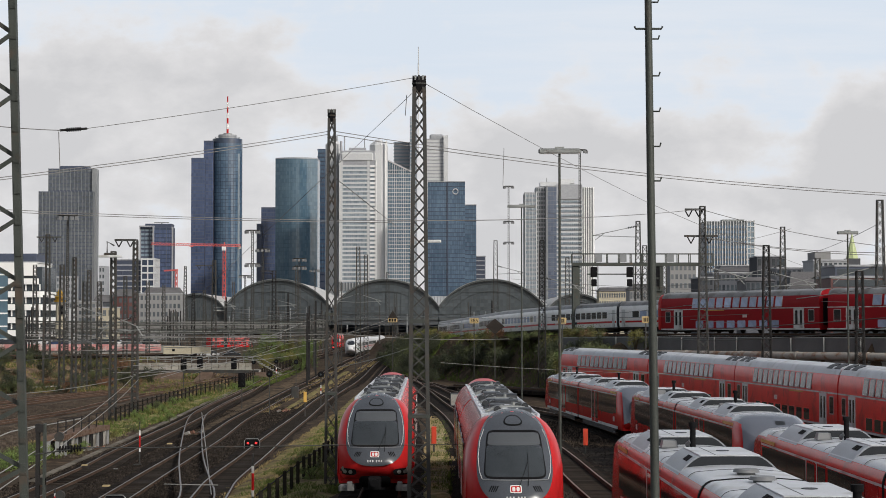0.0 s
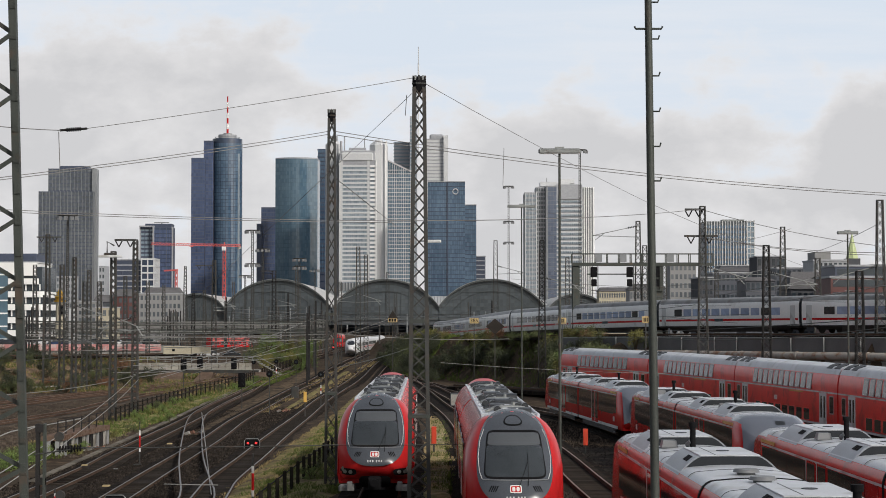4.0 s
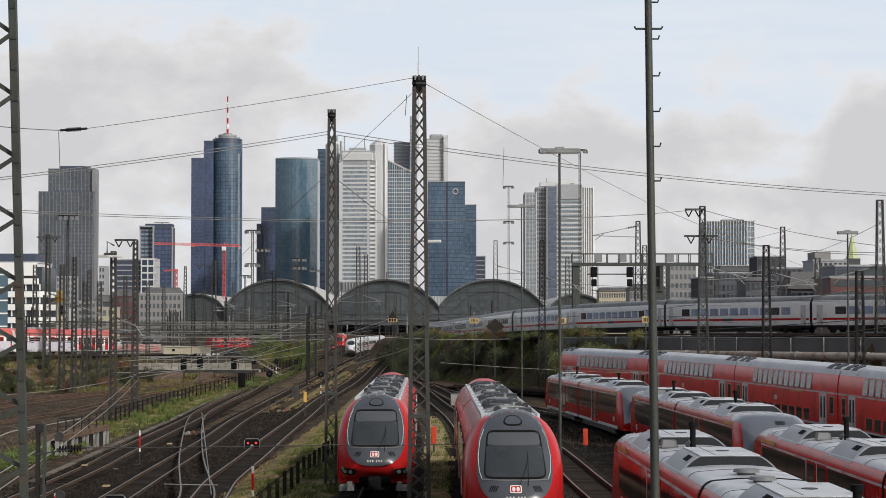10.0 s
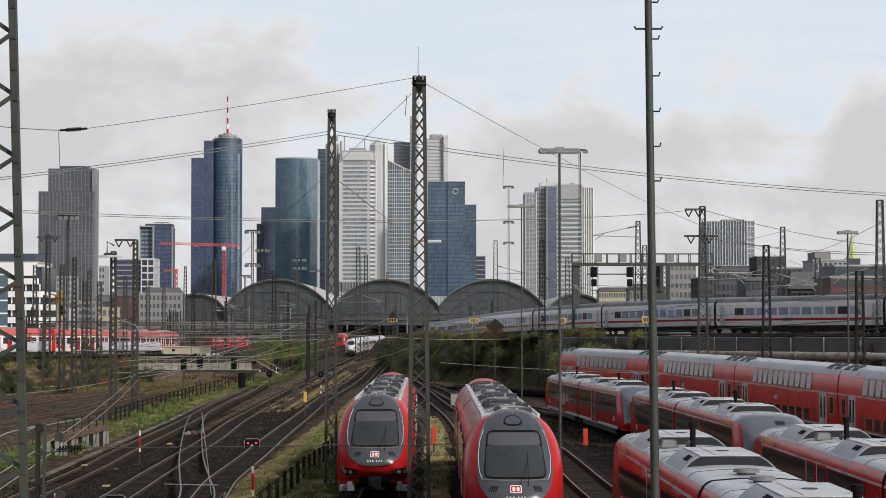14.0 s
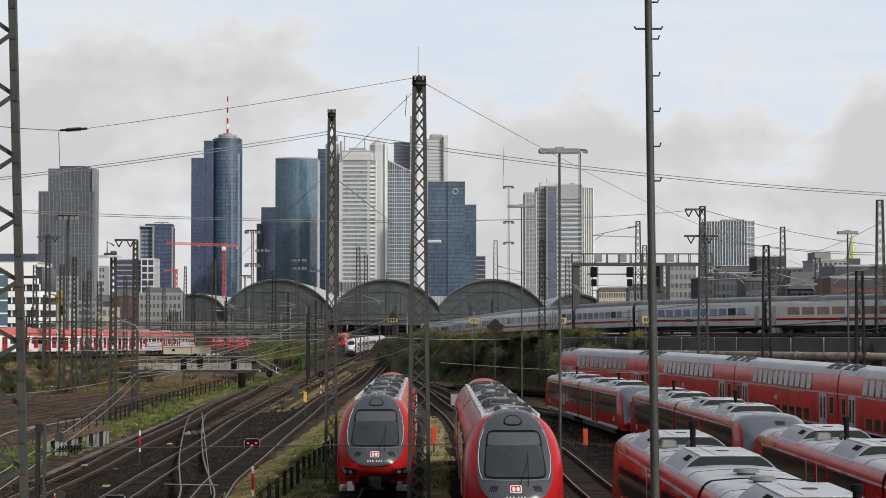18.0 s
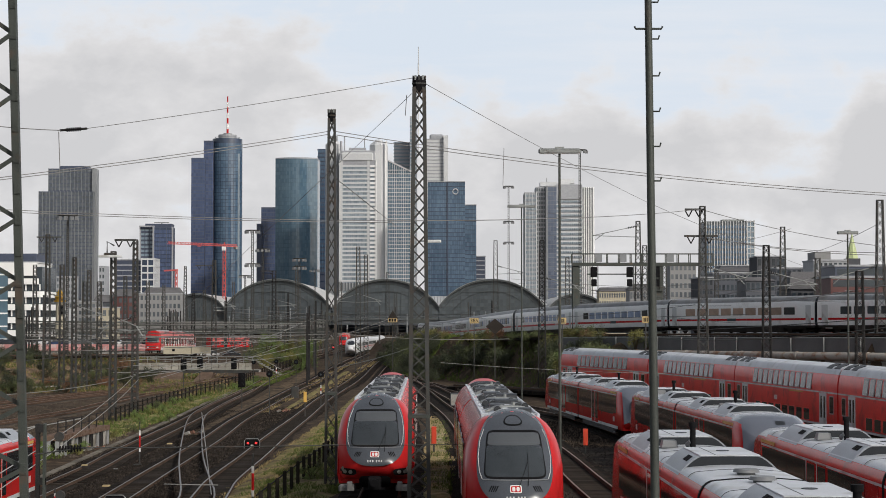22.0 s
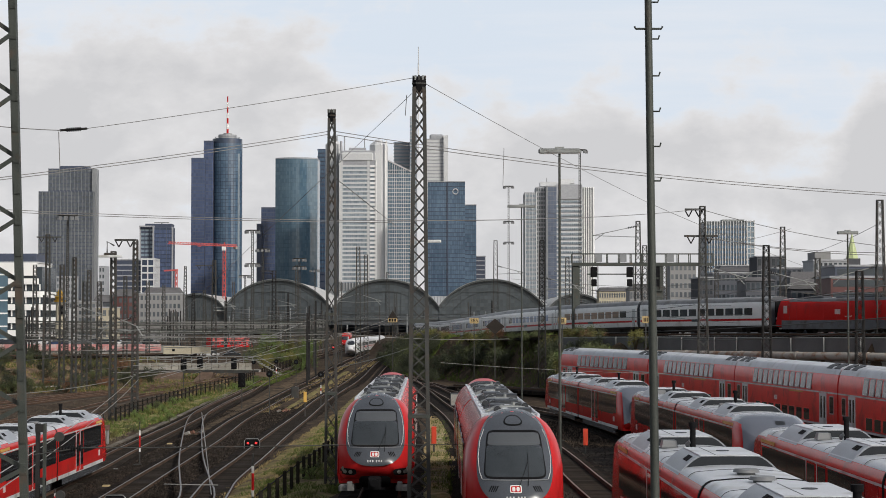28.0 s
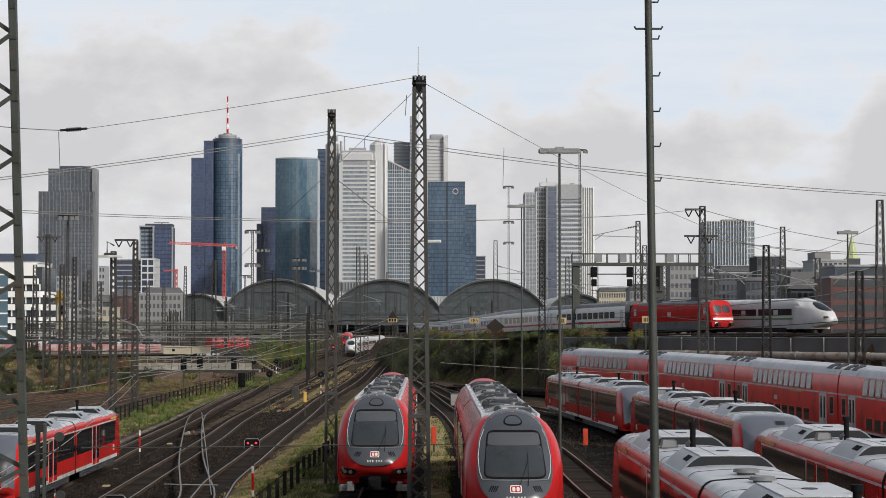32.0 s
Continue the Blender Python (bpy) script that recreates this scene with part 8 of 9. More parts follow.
TROUGH = mat("dirty concrete cover", (0.14, 0.125, 0.105), 0.9, var=0.4, scale=1.5, rand=0.3)
trough = thing("cable_trough", Matrix(), "pale concrete cable trough with covers beside the track", "trough", kind="structure")
tl = [Vector((float(np.interp(y, [q for _, q in TRACK_A], [p for p, _ in TRACK_A])) - 2.1, y, ground_z(-26, y))) for y in range(118, 300, 3)]
for a, b in zip(tl, tl[1:]):
    part("cover", Geo().beam(a + Vector((0, 0.05, -0.2)), b + Vector((0, -0.05, -0.2 + random.uniform(-0.02, 0.03))), 0.42, 0.1), TROUGH, trough)
RUBBLE = mat("broken brick", (0.22, 0.12, 0.09), 0.9, var=0.3, scale=0.4, rand=0.3)
for px_, py_ in ((-16.79, 199.3), (-26.86, 148.0), (-21.84, 167.7)):
    t = thing("rubble_heap", Matrix(), "small heap of broken brick and stone on the ballast", "rubble", "rubble heaps")
    for i in range(7):
        q = Vector((px_ + random.uniform(-0.7, 0.7), py_ + random.uniform(-1.2, 1.2), ground_z(px_, py_) - 0.3))
        s = random.uniform(0.1, 0.24)
        part("brick", Geo().beam(q, q + Vector((s * 2, random.uniform(-s, s), s)), s, s * 1.4), (RUBBLE, CONCRETE)[i % 3 == 0], t)

t = thing("rubble_heap", Matrix(), "strip of pale broken concrete in the weeds", "rubble", "rubble heaps")
for i in range(34):
    k = i / 33
    q = Vector((-57.6 + 5.3 * k + random.uniform(-0.4, 0.4), 262 + 10 * k + random.uniform(-1.5, 1.5), 0))
    q.z = ground_z(q.x, q.y) + bank(q.x, q.y) - 0.25
    s_ = random.uniform(0.12, 0.32)
    part("slab_piece", Geo().beam(q, q + Vector((s_ * random.uniform(1.5, 4), random.uniform(-s_, s_), s_ * random.uniform(0, 1))), s_, s_ * 0.8), (WHITE_PAINT, CONCRETE, CONCRETE)[i % 3], t)

# ---- suburban side: bridge wall, car park, parked trains ----
t = thing("underpass_wall", Matrix(), "low white tiled parapet over a brown sloped abutment", "wall", kind="structure")
ux0, ux1 = -46.85, -29.38
PARAPET_TILE = mat("grimy cream tile", (0.27, 0.26, 0.225), 0.7, var=0.25, scale=2, dirt=(0.2, 0.18, 0.14), dirt_amount=0.4, rand=0.15)
n = int((ux1 - ux0) / 1.0)
for k in range(n):
    x = ux0 + (ux1 - ux0) * k / n
    for z0, z1 in ((0.78, 1.32), (1.36, 1.84)):
        part("tile_panel", Geo().box(x, x + (ux1 - ux0) / n - 0.1, 296, 296.3, z0, z1), PARAPET_TILE, t)
part("deck", Geo().box(ux0 - 1, ux1 + 1, 296.3, 300, 0.4, 0.75), CONCRETE, t)
part("girder", Geo().box(ux0 - 1, ux1 + 1, 296.1, 296.6, 0.3, 0.72), STEEL_DARK, t)
ABUT = mat("brown brick paving", (0.12, 0.085, 0.065), 0.85, var=0.35, scale=2, fine=10)
for xa, xb in ((-44.75, -39.95), (-38.24, -35.32), (-30.35, -26.92)):
    part("abutment", Geo().loft([[(xa, 291, -1.2), (xb, 291, -1.2), (xb, 297, -1.2), (xa, 297, -1.2)], [(xa + 1.0, 296, 0.4), (xb, 296, 0.4), (xb, 297, 0.4), (xa + 1.0, 297, 0.4)]]), ABUT, t)
for h_ in (2.35, 2.8):
    part("rail", Geo().box(ux0, ux1 + 1, 296.1, 296.18, h_, h_ + 0.07), GALV, t)
for k in range(14):
    x = ux0 + (ux1 - ux0) * k / 13
    part("rail_post", Geo().box(x, x + 0.08, 296.1, 296.18, 1.9, 2.8), GALV, t)
st = thing("stair_flight", Matrix(), "short pale steel stair beside the bridge", "stairs")
for k in range(9):
    x = -28.9 + 0.42 * k
    part("tread", Geo().box(x, x + 0.42, 298.5, 300, 1.9 - 0.24 * k, 1.98 - 0.24 * k), GALV, st)
part("handrail", Geo().tube([(-28.9, 298.4, 2.9), (-28.9 + 3.8, 298.4, 0.8)], 0.05).tube([(-28.9, 298.4, 2.0), (-28.9 + 3.8, 298.4, -0.1)], 0.06), WIRE_PALE, st)
t = thing("pale_container", Matrix(), "cream site container with a dark hatch", "container")
x0, x1 = -51.18, -46.12
part("case", Geo().box(x0, x1, 352, 354.5, 2.2, 3.64, 0.05), CREAM, t)
part("hatch", Geo().box(x0 + 1.6, x0 + 2.1, 351.95, 352, 2.71, 3.13), BLACK, t)
part("case", Geo().box(x1 + 0.1, -42.6, 352, 354.5, 2.3, 3.54, 0.05), CREAM, t)
DECK_Z = 3.0
t = thing("parking_deck", Matrix(), "concrete parking deck with a faded red kerb wall", "deck", kind="structure")
part("slab", Geo().box(-99.16, -58.27, 398, 425, DECK_Z - 6.5, DECK_Z - 0.1), CONCRETE, t)
part("kerb_wall", Geo().box(-98.66, -58.33, 397.6, 398, DECK_Z - 0.9, DECK_Z + 0.4), PINK_RED, t)
CAR_MATS = [mat(n, c, 0.25, 0.2, var=0.08, scale=3, coat=0.6) for n, c in (("silver car paint", (0.38, 0.39, 0.40)), ("black car paint", (0.015, 0.015, 0.018)), ("white car paint", (0.62, 0.62, 0.62)), ("dark blue car paint", (0.02, 0.035, 0.09)), ("grey car paint", (0.10, 0.105, 0.11)))]


def car(m, paint, word):
    t = thing("parked_car", m, word + " car parked on the deck", "car", "parked cars")
    s = [(-2.15, 0.35, 0.62), (-2.1, 0.3, 0.95), (-1.2, 0.28, 1.02), (1.25, 0.28, 1.0), (2.0, 0.3, 0.85), (2.15, 0.35, 0.6)]
    part("body", Geo().loft([[(x, -0.86, a), (x, 0.86, a), (x, 0.82, b), (x, -0.82, b)] for x, a, b in s]), paint, t, smooth=40)
    part("cabin", Geo().loft([[(x, -w, 0.95), (x, w, 0.95), (x, w * 0.85, z), (x, -w * 0.85, z)] for x, w, z in ((-1.5, 0.78, 1.0), (-0.8, 0.8, 1.43), (0.5, 0.8, 1.45), (1.2, 0.78, 1.0))]), GLASS, t, smooth=40)
    part("roof", Geo().loft([[(x, -w, z), (x, w, z), (x, w, z + 0.05), (x, -w, z + 0.05)] for x, w, z in ((-0.85, 0.66, 1.42), (0.5, 0.66, 1.44))]), paint, t)
    for x in (-1.35, 1.35):
        for y in (-0.8, 0.8):
            part("wheel", Geo().rod((x, y - 0.1, 0.32), (x, y + 0.1, 0.32), 0.32, 12), BLACK, t, smooth=50)
    return t


cars = [car(Matrix(), p, w) for p, w in zip(CAR_MATS, ("silver", "black", "white", "dark blue", "dark grey"))]
spots = [(-95.64 + 5.1 * i, 401.4, DECK_Z) for i in range(7)] + [(-98.76 + 4.9 * i, 408.5, DECK_Z) for i in range(7)] + [(-101.91 + 4.8 * i, 416, DECK_Z) for i in range(9)] + [(-53.25 + 4.9 * i, 440, 0.0) for i in range(-4, 3)]
for i, p in enumerate(spots):
    k = (i * 3 + i // 4) % 5
    m = Matrix.Translation((*p[:2], p[2] - 0.1)) @ Matrix.Rotation(random.uniform(-0.05, 0.05) + (math.pi if i % 3 == 0 else 0), 4, "Z")
    if i < 5:
        cars[i].matrix_basis = m
    else:
        copy_thing(cars[k], m)
c = suburban_car(thing("suburban_car", Matrix(), "parked red suburban train at the station throat", "train", "trains at the station throat"), (1,), RED)
c.matrix_basis = pose(-68.09, 610, -1.17, rz=-43)
DULL_RED = mat("dull dusty red paint", (0.17, 0.032, 0.034), 0.6, var=0.2, scale=3)
far_red = suburban_car(thing("suburban_car", Matrix(), "red regional train rolling into the station throat", "train", "trains at the station throat"), (-1,), DULL_RED)
for k, (x, y, rz) in enumerate([(-21.75, 468, -0.5), (-21.35, 494.5, -1.5), (-20.4, 521, -2.5), (-19.0, 547.3, -3.5)]):
    waiting = express_body(thing("express_railcar", Matrix(), "white streamlined express " + ("head" if k == 0 else "coach") + " waiting before the station", "train", "trains at the station throat"), k == 0)
    waiting.matrix_basis = pose(x, y, 0.05, rz=rz)
t = thing("gilded_finial", Matrix(), "gilded onion finial on a kiosk roof", "finial")
fx, fy_, fz = (-95.69, 480, 12.87)
part("onion", Geo().rod((fx, fy_, fz), (fx, fy_, fz + 0.5), 1.5, 12, 1.55).rod((fx, fy_, fz + 0.5), (fx, fy_, fz + 1.3), 1.0, 12, 1.35).rod((fx, fy_, fz + 1.3), (fx, fy_, fz + 2.2), 1.35, 12, 0.7).rod((fx, fy_, fz + 2.2), (fx, fy_, fz + 2.5), 0.95, 12, 0.95).rod((fx, fy_, fz + 2.5), (fx, fy_, fz + 3.1), 0.55, 10, 0.4).rod((fx, fy_, fz + 3.1), (fx, fy_, fz + 4.6), 0.25, 10, 0.06), GOLD, t, smooth=50)
part("drum", Geo().rod((fx, fy_, 0), (fx, fy_, fz), 1.0, 10), CREAM, t)


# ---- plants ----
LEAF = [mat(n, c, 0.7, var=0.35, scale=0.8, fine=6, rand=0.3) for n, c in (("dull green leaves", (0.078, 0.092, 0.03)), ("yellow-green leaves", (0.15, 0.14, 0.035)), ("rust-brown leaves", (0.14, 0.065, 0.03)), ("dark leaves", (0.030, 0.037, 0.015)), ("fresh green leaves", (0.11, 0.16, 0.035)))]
TWIG = mat("grey-brown twigs", (0.07, 0.055, 0.04), 0.9, var=0.3, scale=0.5)


def foliage(seed, n, size, spread, leaf):
    """An uneven crown: leaves gathered in clumps with gaps between them."""
    rnd = random.Random(seed)
    clumps = [(rnd.gauss(0, 0.42), rnd.gauss(0, 0.42), rnd.uniform(0.15, 0.95), rnd.uniform(0.16, 0.34)) for _ in range(16)]
    g = Geo()
    for _ in range(n):
        cx, cy, cz, cr = rnd.choice(clumps)
        p = Vector((cx + rnd.gauss(0, cr * 0.55), cy + rnd.gauss(0, cr * 0.55), max(0.02, cz + rnd.gauss(0, cr * 0.5))))
        p = Vector((p.x * spread, p.y * spread, p.z * size))
        a = Vector((rnd.gauss(0, 1), rnd.gauss(0, 1), rnd.gauss(0, 0.7))).normalized()
        b = a.cross((rnd.gauss(0, 1), rnd.gauss(0, 1), rnd.gauss(0, 1))).normalized()
        r = leaf * rnd.uniform(0.6, 1.3)
        g.add([p - a * r, p + b * r * 0.55, p + a * r, p - b * r * 0.55], [(0, 1, 2, 3)])
    return g


def stems(seed, size, spread):
    rnd = random.Random(seed)
    g = Geo()
    for _ in range(7):
        a = rnd.uniform(0, 6.28)
        q = Vector((math.cos(a) * spread * 0.45, math.sin(a) * spread * 0.45, size * rnd.uniform(0.5, 0.9)))
        g.tube([(0, 0, -0.5), q * 0.5 + Vector((0, 0, size * 0.12)), q], 0.035 * size / 2, 5)
    return g


def shrub(kind, tone, m, label, first={}):
    key = (kind, tone)
    if key not in first:
        size, spread, n, leaf = ((2.6, 1.9, 2600, 0.085), (1.4, 1.2, 1200, 0.062), (5.0, 2.6, 3600, 0.12))[kind]
        t = thing("shrub" if kind < 2 else "small_tree", m, label, "shrub" if kind < 2 else "tree", "shrubs of the railway banks")
        part("trunk", stems(kind * 7 + tone, size, spread), TWIG, t)
        part("leaves", foliage(kind * 11 + tone, n, size, spread, leaf), LEAF[tone], t)
        first[key] = t
        return t
    return copy_thing(first[key], m)


WORDS = ("dull green", "yellow-green", "rust-brown", "dark green", "fresh green")
random.seed(11)


def plant(kind, tone, x, y, z, s=1.0):
    c = shrub(kind, tone, Matrix(), WORDS[tone] + (" leafy shrub on the railway bank", " low leafy bush among weeds", " small tree with an uneven crown")[kind])
    c.matrix_basis = Matrix.Translation((x, y, z)) @ Matrix.Rotation(random.uniform(0, 6.28), 4, "Z") @ Matrix.Diagonal((s, s, s * random.uniform(0.85, 1.15), 1))


# bank of the raised line
for i in range(150):
    y = random.uniform(190, 400)
    k = random.uniform(-14.5, -8.6)
    xr = 29.2 + (224 - y) * 0.26 if y < 292 else 9.6 - (y - 292) * 0.075
    if y < 224:
        xr = 29.2 + (224 - y) * 0.56
        if xr + k > 29:
            continue
    x = xr + k
    # shrubs low on the bank take darker leaves: shade put into their colour
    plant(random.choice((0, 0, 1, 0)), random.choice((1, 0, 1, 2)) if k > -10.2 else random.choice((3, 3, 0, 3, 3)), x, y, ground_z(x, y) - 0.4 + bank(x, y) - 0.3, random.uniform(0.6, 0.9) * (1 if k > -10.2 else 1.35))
for i in range(34):
    y = random.uniform(250, 430)
    x = random.uniform(-10.5, -2) * y / 400
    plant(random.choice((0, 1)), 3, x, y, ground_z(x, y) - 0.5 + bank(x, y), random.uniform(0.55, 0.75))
for i in range(16):
    y = random.uniform(212, 223)
    x = 12.6 + 7.4 * (i + random.random()) / 16
    plant(0, random.choice((0, 1, 0, 4)), x, y, max(ground_z(x, y) - 0.3 + bank(x, y), 2.2), random.uniform(0.75, 1.0))
# weeds and bushes on the suburban side
for i in range(125):
    y = random.uniform(250, 325)
    x = random.uniform(-0.24, -0.152 - 0.04 * (y < 265)) * y
    plant(random.choice((1, 1, 0)), random.choice((0, 3, 0, 2, 3, 3)), x, y, ground_z(x, y) - 0.4 + bank(x, y), random.uniform(0.5, 0.95))
for i in range(9):
    y = random.uniform(122, 146)
    x = -29.4 + 0.02 * (y - 122) + random.uniform(-1.2, 0.8)
    plant(1, random.choice((4, 0, 4)), x, y, ground_z(x, y) - 0.35, random.uniform(0.5, 0.9))
for i in range(34):
    y = random.uniform(330, 470)
    x = random.uniform(-0.10, -0.068) * y
    plant(random.choice((0, 0, 2)), random.choice((4, 0, 1, 4)), x, y, ground_z(x, y) - 0.3, random.uniform(0.7, 1.0))
for i in range(46):
    y = random.uniform(140, 300)
    x = (fence_x(y) if y > 190 else -29.6 + 0.02 * (y - 140)) + random.uniform(-0.6, 2.6)
    plant(1, random.choice((4, 0, 4, 1)), x, y, ground_z(x, y) - 0.35, random.uniform(0.35, 0.75))
for i in range(4):
    y = random.uniform(72, 120)
    x = -6.2 + random.uniform(-0.7, 0.6)
    plant(1, random.choice((4, 0, 0)), x, y, ground_z(x, y) - 0.4, random.uniform(0.4, 0.7))

# turf sheets under the grass
def turf_mat(name, a, b, c):
    """Thin turf: two grass tints in patches with bare earth between."""
    m = mat(name, a, 0.95, var=0.45, scale=1.2, fine=30, bump=0.03, dirt=b, dirt_amount=0.75)
    n, l = m.node_tree.nodes, m.node_tree.links
    bs = n["Principled BSDF"]
    src = bs.inputs["Base Color"].links[0].from_socket
    tc = n.new("ShaderNodeTexCoord")
    nz = n.new("ShaderNodeTexNoise")
    nz.inputs["Scale"].default_value, nz.inputs["Detail"].default_value = 0.45, 9
    l.new(tc.outputs["Object"], nz.inputs["Vector"])
    mr = n.new("ShaderNodeMapRange")
    mr.inputs["From Min"].default_value, mr.inputs["From Max"].default_value = 0.5, 0.64
    l.new(nz.outputs["Fac"], mr.inputs["Value"])
    mx = n.new("ShaderNodeMix")
    mx.data_type = "RGBA"
    l.new(mr.outputs["Result"], mx.inputs["Factor"])
    l.new(src, mx.inputs["A"])
    mx.inputs["B"].default_value = (*c, 1)
    l.new(mx.outputs["Result"], bs.inputs["Base Color"])
    return m


def verge(label, material, xf, y0, y1, n=5, step=2.0, lift=0.10):
    """A low ragged sheet of turf that lies on the ground between two lines."""
    g = Geo()
    ys = [y0 + step * i for i in range(int((y1 - y0) / step) + 1)]
    for y in ys:
        for i in range(n + 1):
            k = i / n
            edge = 0.35 * noise.noise((y * 0.31, i * 7.1, len(label))) if i in (0, n) else 0
            x = xf(y, k) + edge
            up = lift + 0.05 * noise.noise((x * 0.8, y * 0.5, 2)) - (0.25 if i in (0, n) else 0)
            g.v.append((x, y, ground_z(x, y) - 0.34 + bank(x, y) + up))
    w = n + 1
    g.f = [(j * w + i, j * w + i + 1, (j + 1) * w + i + 1, (j + 1) * w + i) for j in range(len(ys) - 1) for i in range(n)]
    return tagged(part("verge", g, material, smooth=60), label, "verge", kind="structure")


TURF = turf_mat("patchy turf", (0.12, 0.145, 0.045), (0.24, 0.20, 0.095), (0.09, 0.066, 0.046))
TURF_DRY = turf_mat("dry straw turf", (0.26, 0.20, 0.10), (0.15, 0.14, 0.05), (0.10, 0.072, 0.05))
OILY = turf_mat("oily black depot ground", (0.022, 0.019, 0.017), (0.045, 0.037, 0.03), (0.07, 0.06, 0.048))
TURF_RUST = turf_mat("rusty brown grit", (0.12, 0.075, 0.05), (0.19, 0.14, 0.09), (0.06, 0.045, 0.034))
verge("green verge between the running lines and a railcar", TURF, lambda y, k: -8.6 + 4.5 * k, 62, 150)
verge("dry straw verge beside the running lines", TURF_DRY, lambda y, k: -10.0 + 2.0 * k - 0.004 * (y - 62), 62, 230)
TURF_PALE = turf_mat("pale straw and gravel", (0.34, 0.28, 0.17), (0.2, 0.19, 0.08), (0.17, 0.14, 0.11))
verge("patchy turf strip between two railcars", TURF_PALE, lambda y, k: -1.5 + 2.3 * k, 62, 150, 3)
verge("weedy verge along the post fence", TURF, lambda y, k: fence_x(y) - 0.6 + (4.6 + (1.0 if y < 170 else 0)) * k, 150, 320)
verge("oily black ground between the depot tracks", OILY, lambda y, k: 2.9 + (10.0 + 0.02 * (y - 60)) * k, 40, 118, 8, lift=0.06)
GRIT = turf_mat("dark gritty ballast", (0.030, 0.024, 0.019), (0.062, 0.044, 0.031), (0.021, 0.017, 0.014))
GRIT_TAN = turf_mat("brown grit with tan patches", (0.052, 0.038, 0.028), (0.15, 0.11, 0.07), (0.036, 0.028, 0.022))
verge("dark gritty ballast among the running lines", GRIT, lambda y, k: -26.0 + 16.0 * k, 40, 175, 16, lift=0.03)
verge("rusty grit between two running lines", GRIT_TAN, lambda y, k: -22.6 + 2.6 * k - 0.01 * (y - 170), 165, 330)
verge("dry grass and grit in the station throat", TURF_DRY, lambda y, k: -17.3 + 1.6 * k, 200, 330, 3)
verge("brown weeds below the parking deck", TURF_RUST, lambda y, k: -0.245 * y + 0.125 * y * k, 262, 300, 10)

# grass
GRASS_GREEN = mat("green grass", (0.085, 0.11, 0.03), 0.8, var=0.4, scale=3, fine=8)
GRASS_DRY = mat("dry straw grass", (0.26, 0.20, 0.10), 0.85, var=0.35, scale=3, fine=8)
GRASS_PALE = mat("pale straw grass", (0.36, 0.29, 0.16), 0.85, var=0.35, scale=3, fine=8)
WEED = mat("brown-green withered weeds", (0.23, 0.165, 0.085), 0.85, var=0.4, scale=3, fine=8)


def grass(label, material, count, xf, y0, y1, h, keep=-0.12):
    g = Geo()
    rnd = random.Random(label)
    while count > 0:
        y = y0 + (y1 - y0) * rnd.random() ** 1.3
        x = xf(y, rnd.random())
        if noise.noise((x * 0.5, y * 0.25, len(label))) < keep or y < y0 + (y1 - y0) * 0.12 * (1 + 1.5 * noise.noise((x * 0.15, 5, len(label)))):
            count -= 0.3
            continue
        z = ground_z(x, y) - 0.36 + bank(x, y)
        a = rnd.uniform(0, 6.28)
        k = h * rnd.uniform(0.4, 1.3)
        dx, dy = math.cos(a) * (0.025 + 0.00012 * y), math.sin(a) * (0.025 + 0.00012 * y)
        lx, ly = rnd.gauss(0, k * 0.4), rnd.gauss(0, k * 0.4)
        g.add([(x - dx, y - dy, z), (x + dx, y + dy, z), (x + lx, y + ly, z + k)], [(0, 1, 2)])
        count -= 1
    return solo("grass", g, material, label, "grass", kind="stuff")


grass("mown green grass between track and railcar", GRASS_GREEN, 25600, lambda y, r: -9.2 + 5.0 * r, 62, 170, 0.22)
grass("dry straw-coloured grass beside the track", GRASS_DRY, 14400, lambda y, r: -10.2 + 2.8 * r, 62, 190, 0.16)
grass("green grass strip between two railcars", GRASS_GREEN, 4000, lambda y, r: -0.9 + 1.3 * r, 70, 150, 0.22)
grass("dry grass strip between two railcars", GRASS_PALE, 11000, lambda y, r: -1.1 + 1.7 * r, 85, 160, 0.16)
grass("green weeds along the dark post fence", GRASS_GREEN, 14400, lambda y, r: fence_x(y) - 0.8 + 5.0 * r, 120, 330, 0.4)
grass("dry grass along the dark post fence", GRASS_DRY, 8000, lambda y, r: fence_x(y) - 2.0 + 6.0 * r, 130, 300, 0.25, 0.05)
grass("dry grass on the station throat", GRASS_DRY, 9000, lambda y, r: (-19.6 + 3.0 * r if r < 0.5 else -15.6 + 3.6 * (r - 0.5)) + 0.002 * (y - 200), 165, 400, 0.25, -0.05)
grass("brown tall weeds on the suburban bank", WEED, 18000, lambda y, r: (-0.24 + 0.13 * r ** 1.6) * y, 238, 340, 0.45, 0.0)
grass("green tall weeds on the suburban bank", GRASS_GREEN, 17000, lambda y, r: (-0.24 + 0.12 * r ** 1.4) * y, 240, 340, 0.5, -0.02)
grass("green weeds on the raised bank", GRASS_GREEN, 14400, lambda y, r: (29.2 + (224 - y) * 0.26 if y < 292 else 9.6 - (y - 292) * 0.075) - 15 + 8 * r, 215, 380, 0.6)


# loose ballast
STONE = mat("loose ballast stone", (0.024, 0.020, 0.017), 0.9, var=0.6, scale=0.6, fine=3)


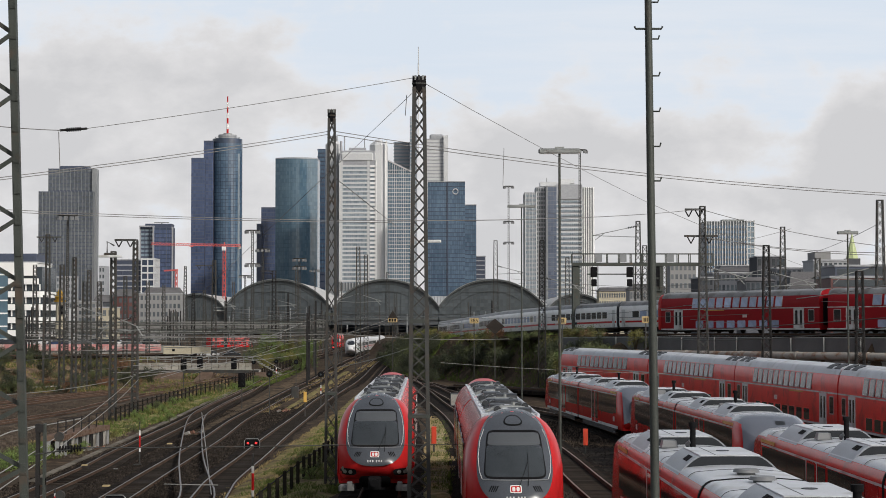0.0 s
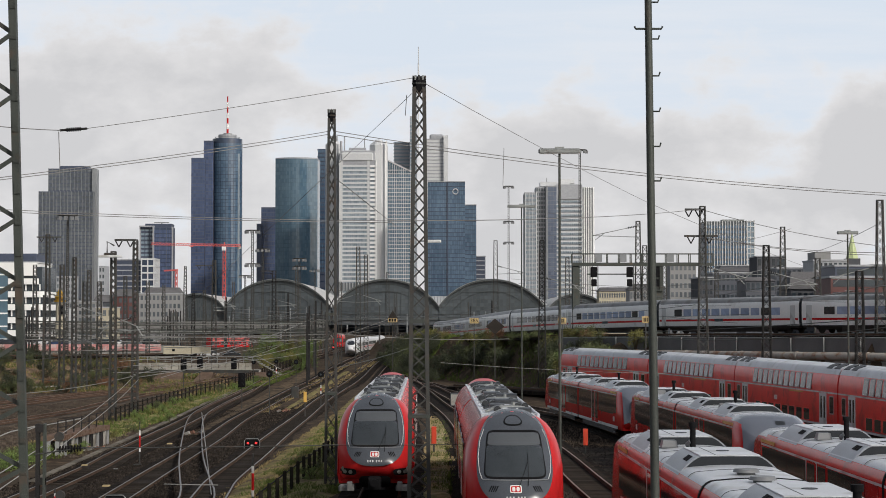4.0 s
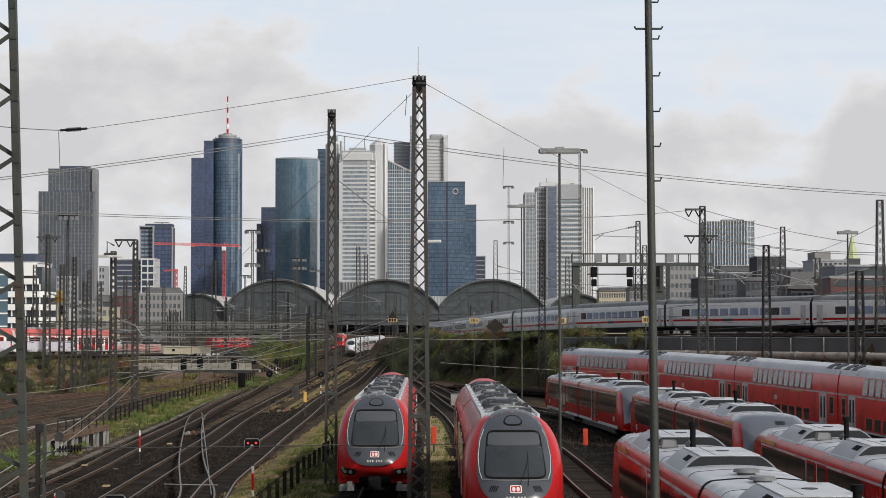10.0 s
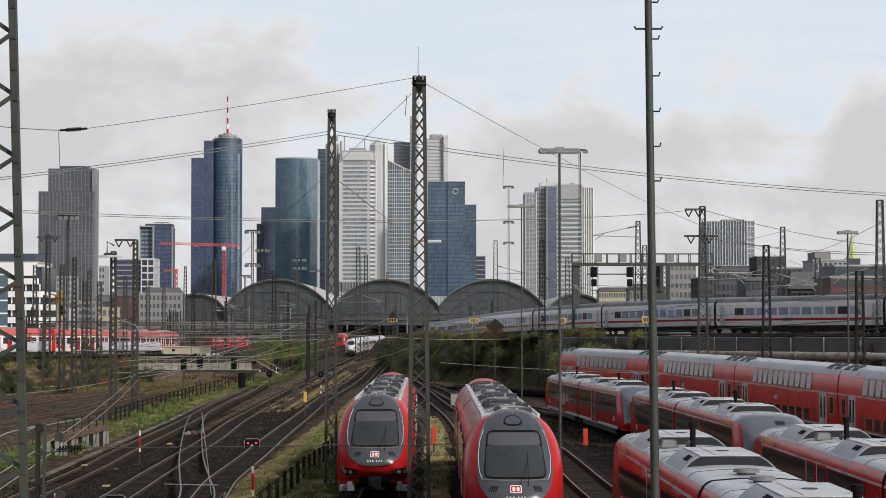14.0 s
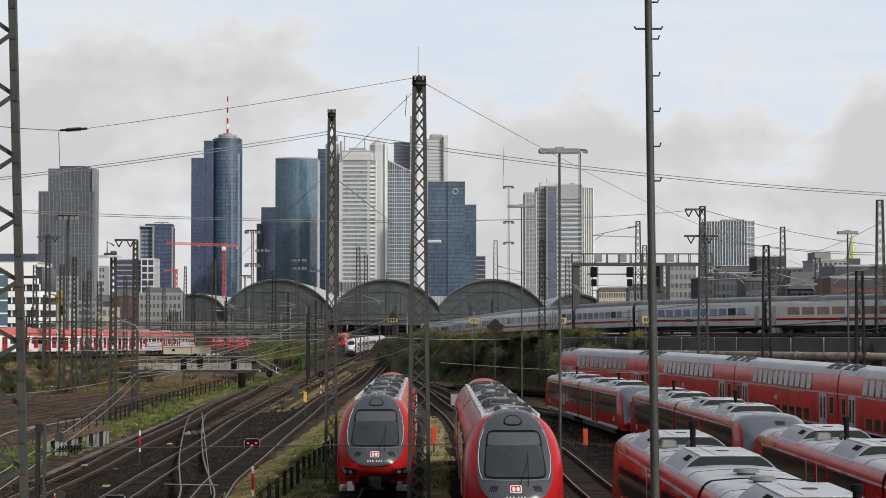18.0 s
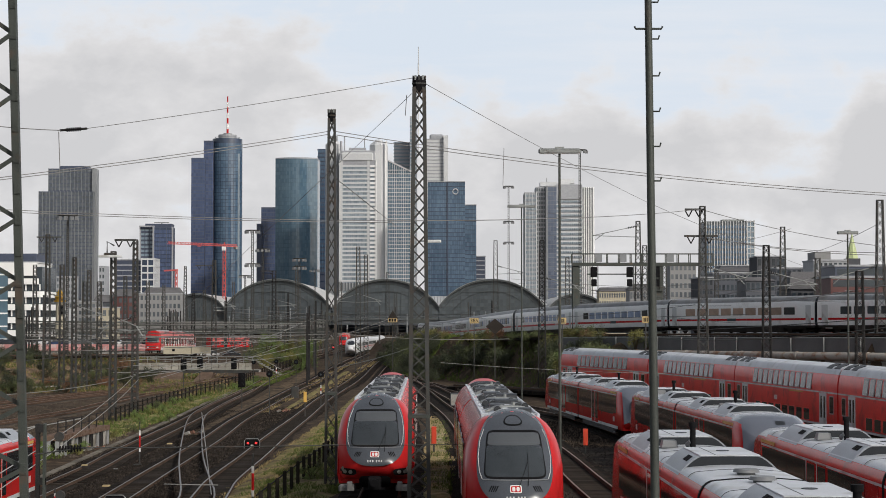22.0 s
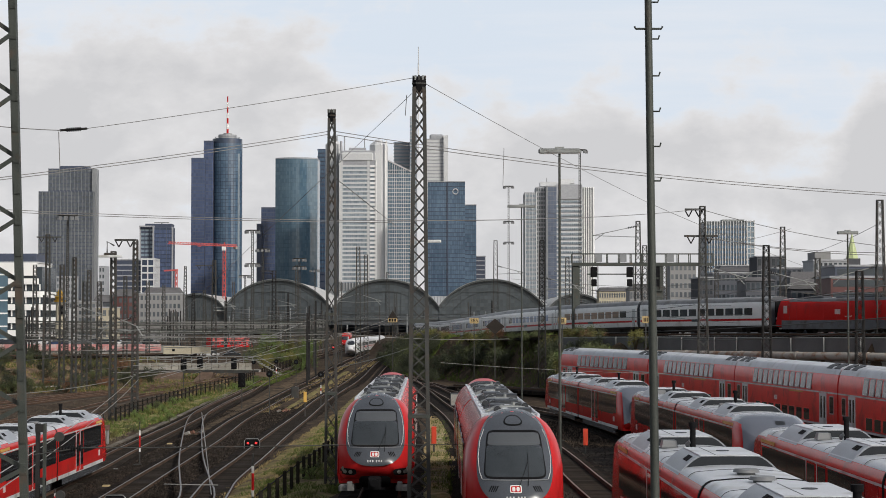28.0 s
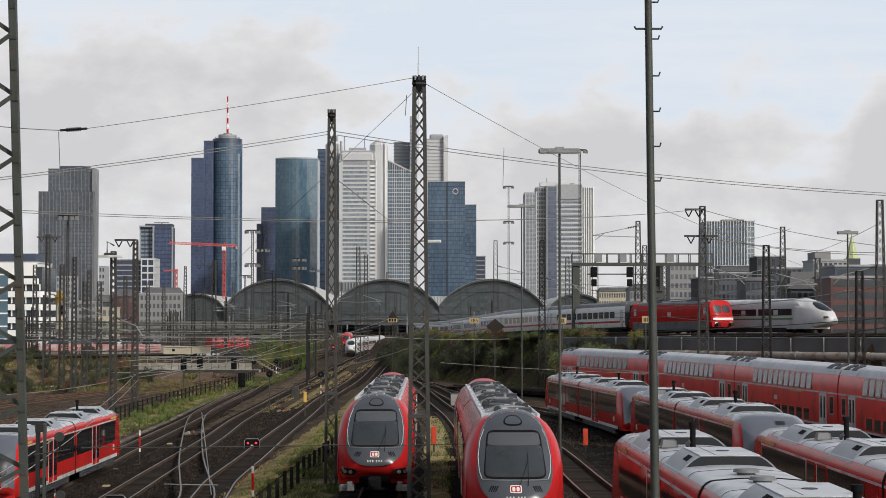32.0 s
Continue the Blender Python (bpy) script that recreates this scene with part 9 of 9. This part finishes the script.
def stones(label, count, xf, y0, y1, lo, hi, material):
    g = Geo()
    rnd = random.Random(label)
    for _ in range(count):
        y = y0 + (y1 - y0) * rnd.random() ** 1.4
        x = xf(y, rnd.random())
        r = rnd.uniform(lo, hi)
        z = ground_z(x, y) - 0.27
        a = rnd.uniform(0, 6.28)
        base = [(x + r * math.cos(a + k * 2.09), y + r * math.sin(a + k * 2.09) * 1.3, z - 0.05) for k in range(3)]
        g.add(base + [(x + rnd.uniform(-0.3, 0.3) * r, y + rnd.uniform(-0.3, 0.3) * r, z + r * rnd.uniform(0.5, 1.0))], [(0, 1, 3), (1, 2, 3), (2, 0, 3)])
    return solo("ballast_stones", g, material, label, "ballast", kind="stuff")


stones("loose brown ballast stones between the running lines", 24000, lambda y, r: -26 + 14.4 * r, 86, 210, 0.04, 0.10, STONE)
stones("loose ballast stones beside the depot tracks", 9000, lambda y, r: 3.6 + 8.5 * r, 60, 150, 0.04, 0.09, STONE)
stones("loose rusty ballast stones among the sidings", 9000, lambda y, r: (-0.30 + 0.14 * r) * y, 140, 250, 0.06, 0.14, BALLAST_BROWN)


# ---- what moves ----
TIMES = [0, 0.5, 1, 1.5, 2, 3, 4, 5, 6, 7, 8, 9, 10, 11, 12, 13, 14, 15, 16, 17, 18, 19, 20, 21, 22, 23, 24, 25, 26, 27, 28, 29, 30, 31, 32]


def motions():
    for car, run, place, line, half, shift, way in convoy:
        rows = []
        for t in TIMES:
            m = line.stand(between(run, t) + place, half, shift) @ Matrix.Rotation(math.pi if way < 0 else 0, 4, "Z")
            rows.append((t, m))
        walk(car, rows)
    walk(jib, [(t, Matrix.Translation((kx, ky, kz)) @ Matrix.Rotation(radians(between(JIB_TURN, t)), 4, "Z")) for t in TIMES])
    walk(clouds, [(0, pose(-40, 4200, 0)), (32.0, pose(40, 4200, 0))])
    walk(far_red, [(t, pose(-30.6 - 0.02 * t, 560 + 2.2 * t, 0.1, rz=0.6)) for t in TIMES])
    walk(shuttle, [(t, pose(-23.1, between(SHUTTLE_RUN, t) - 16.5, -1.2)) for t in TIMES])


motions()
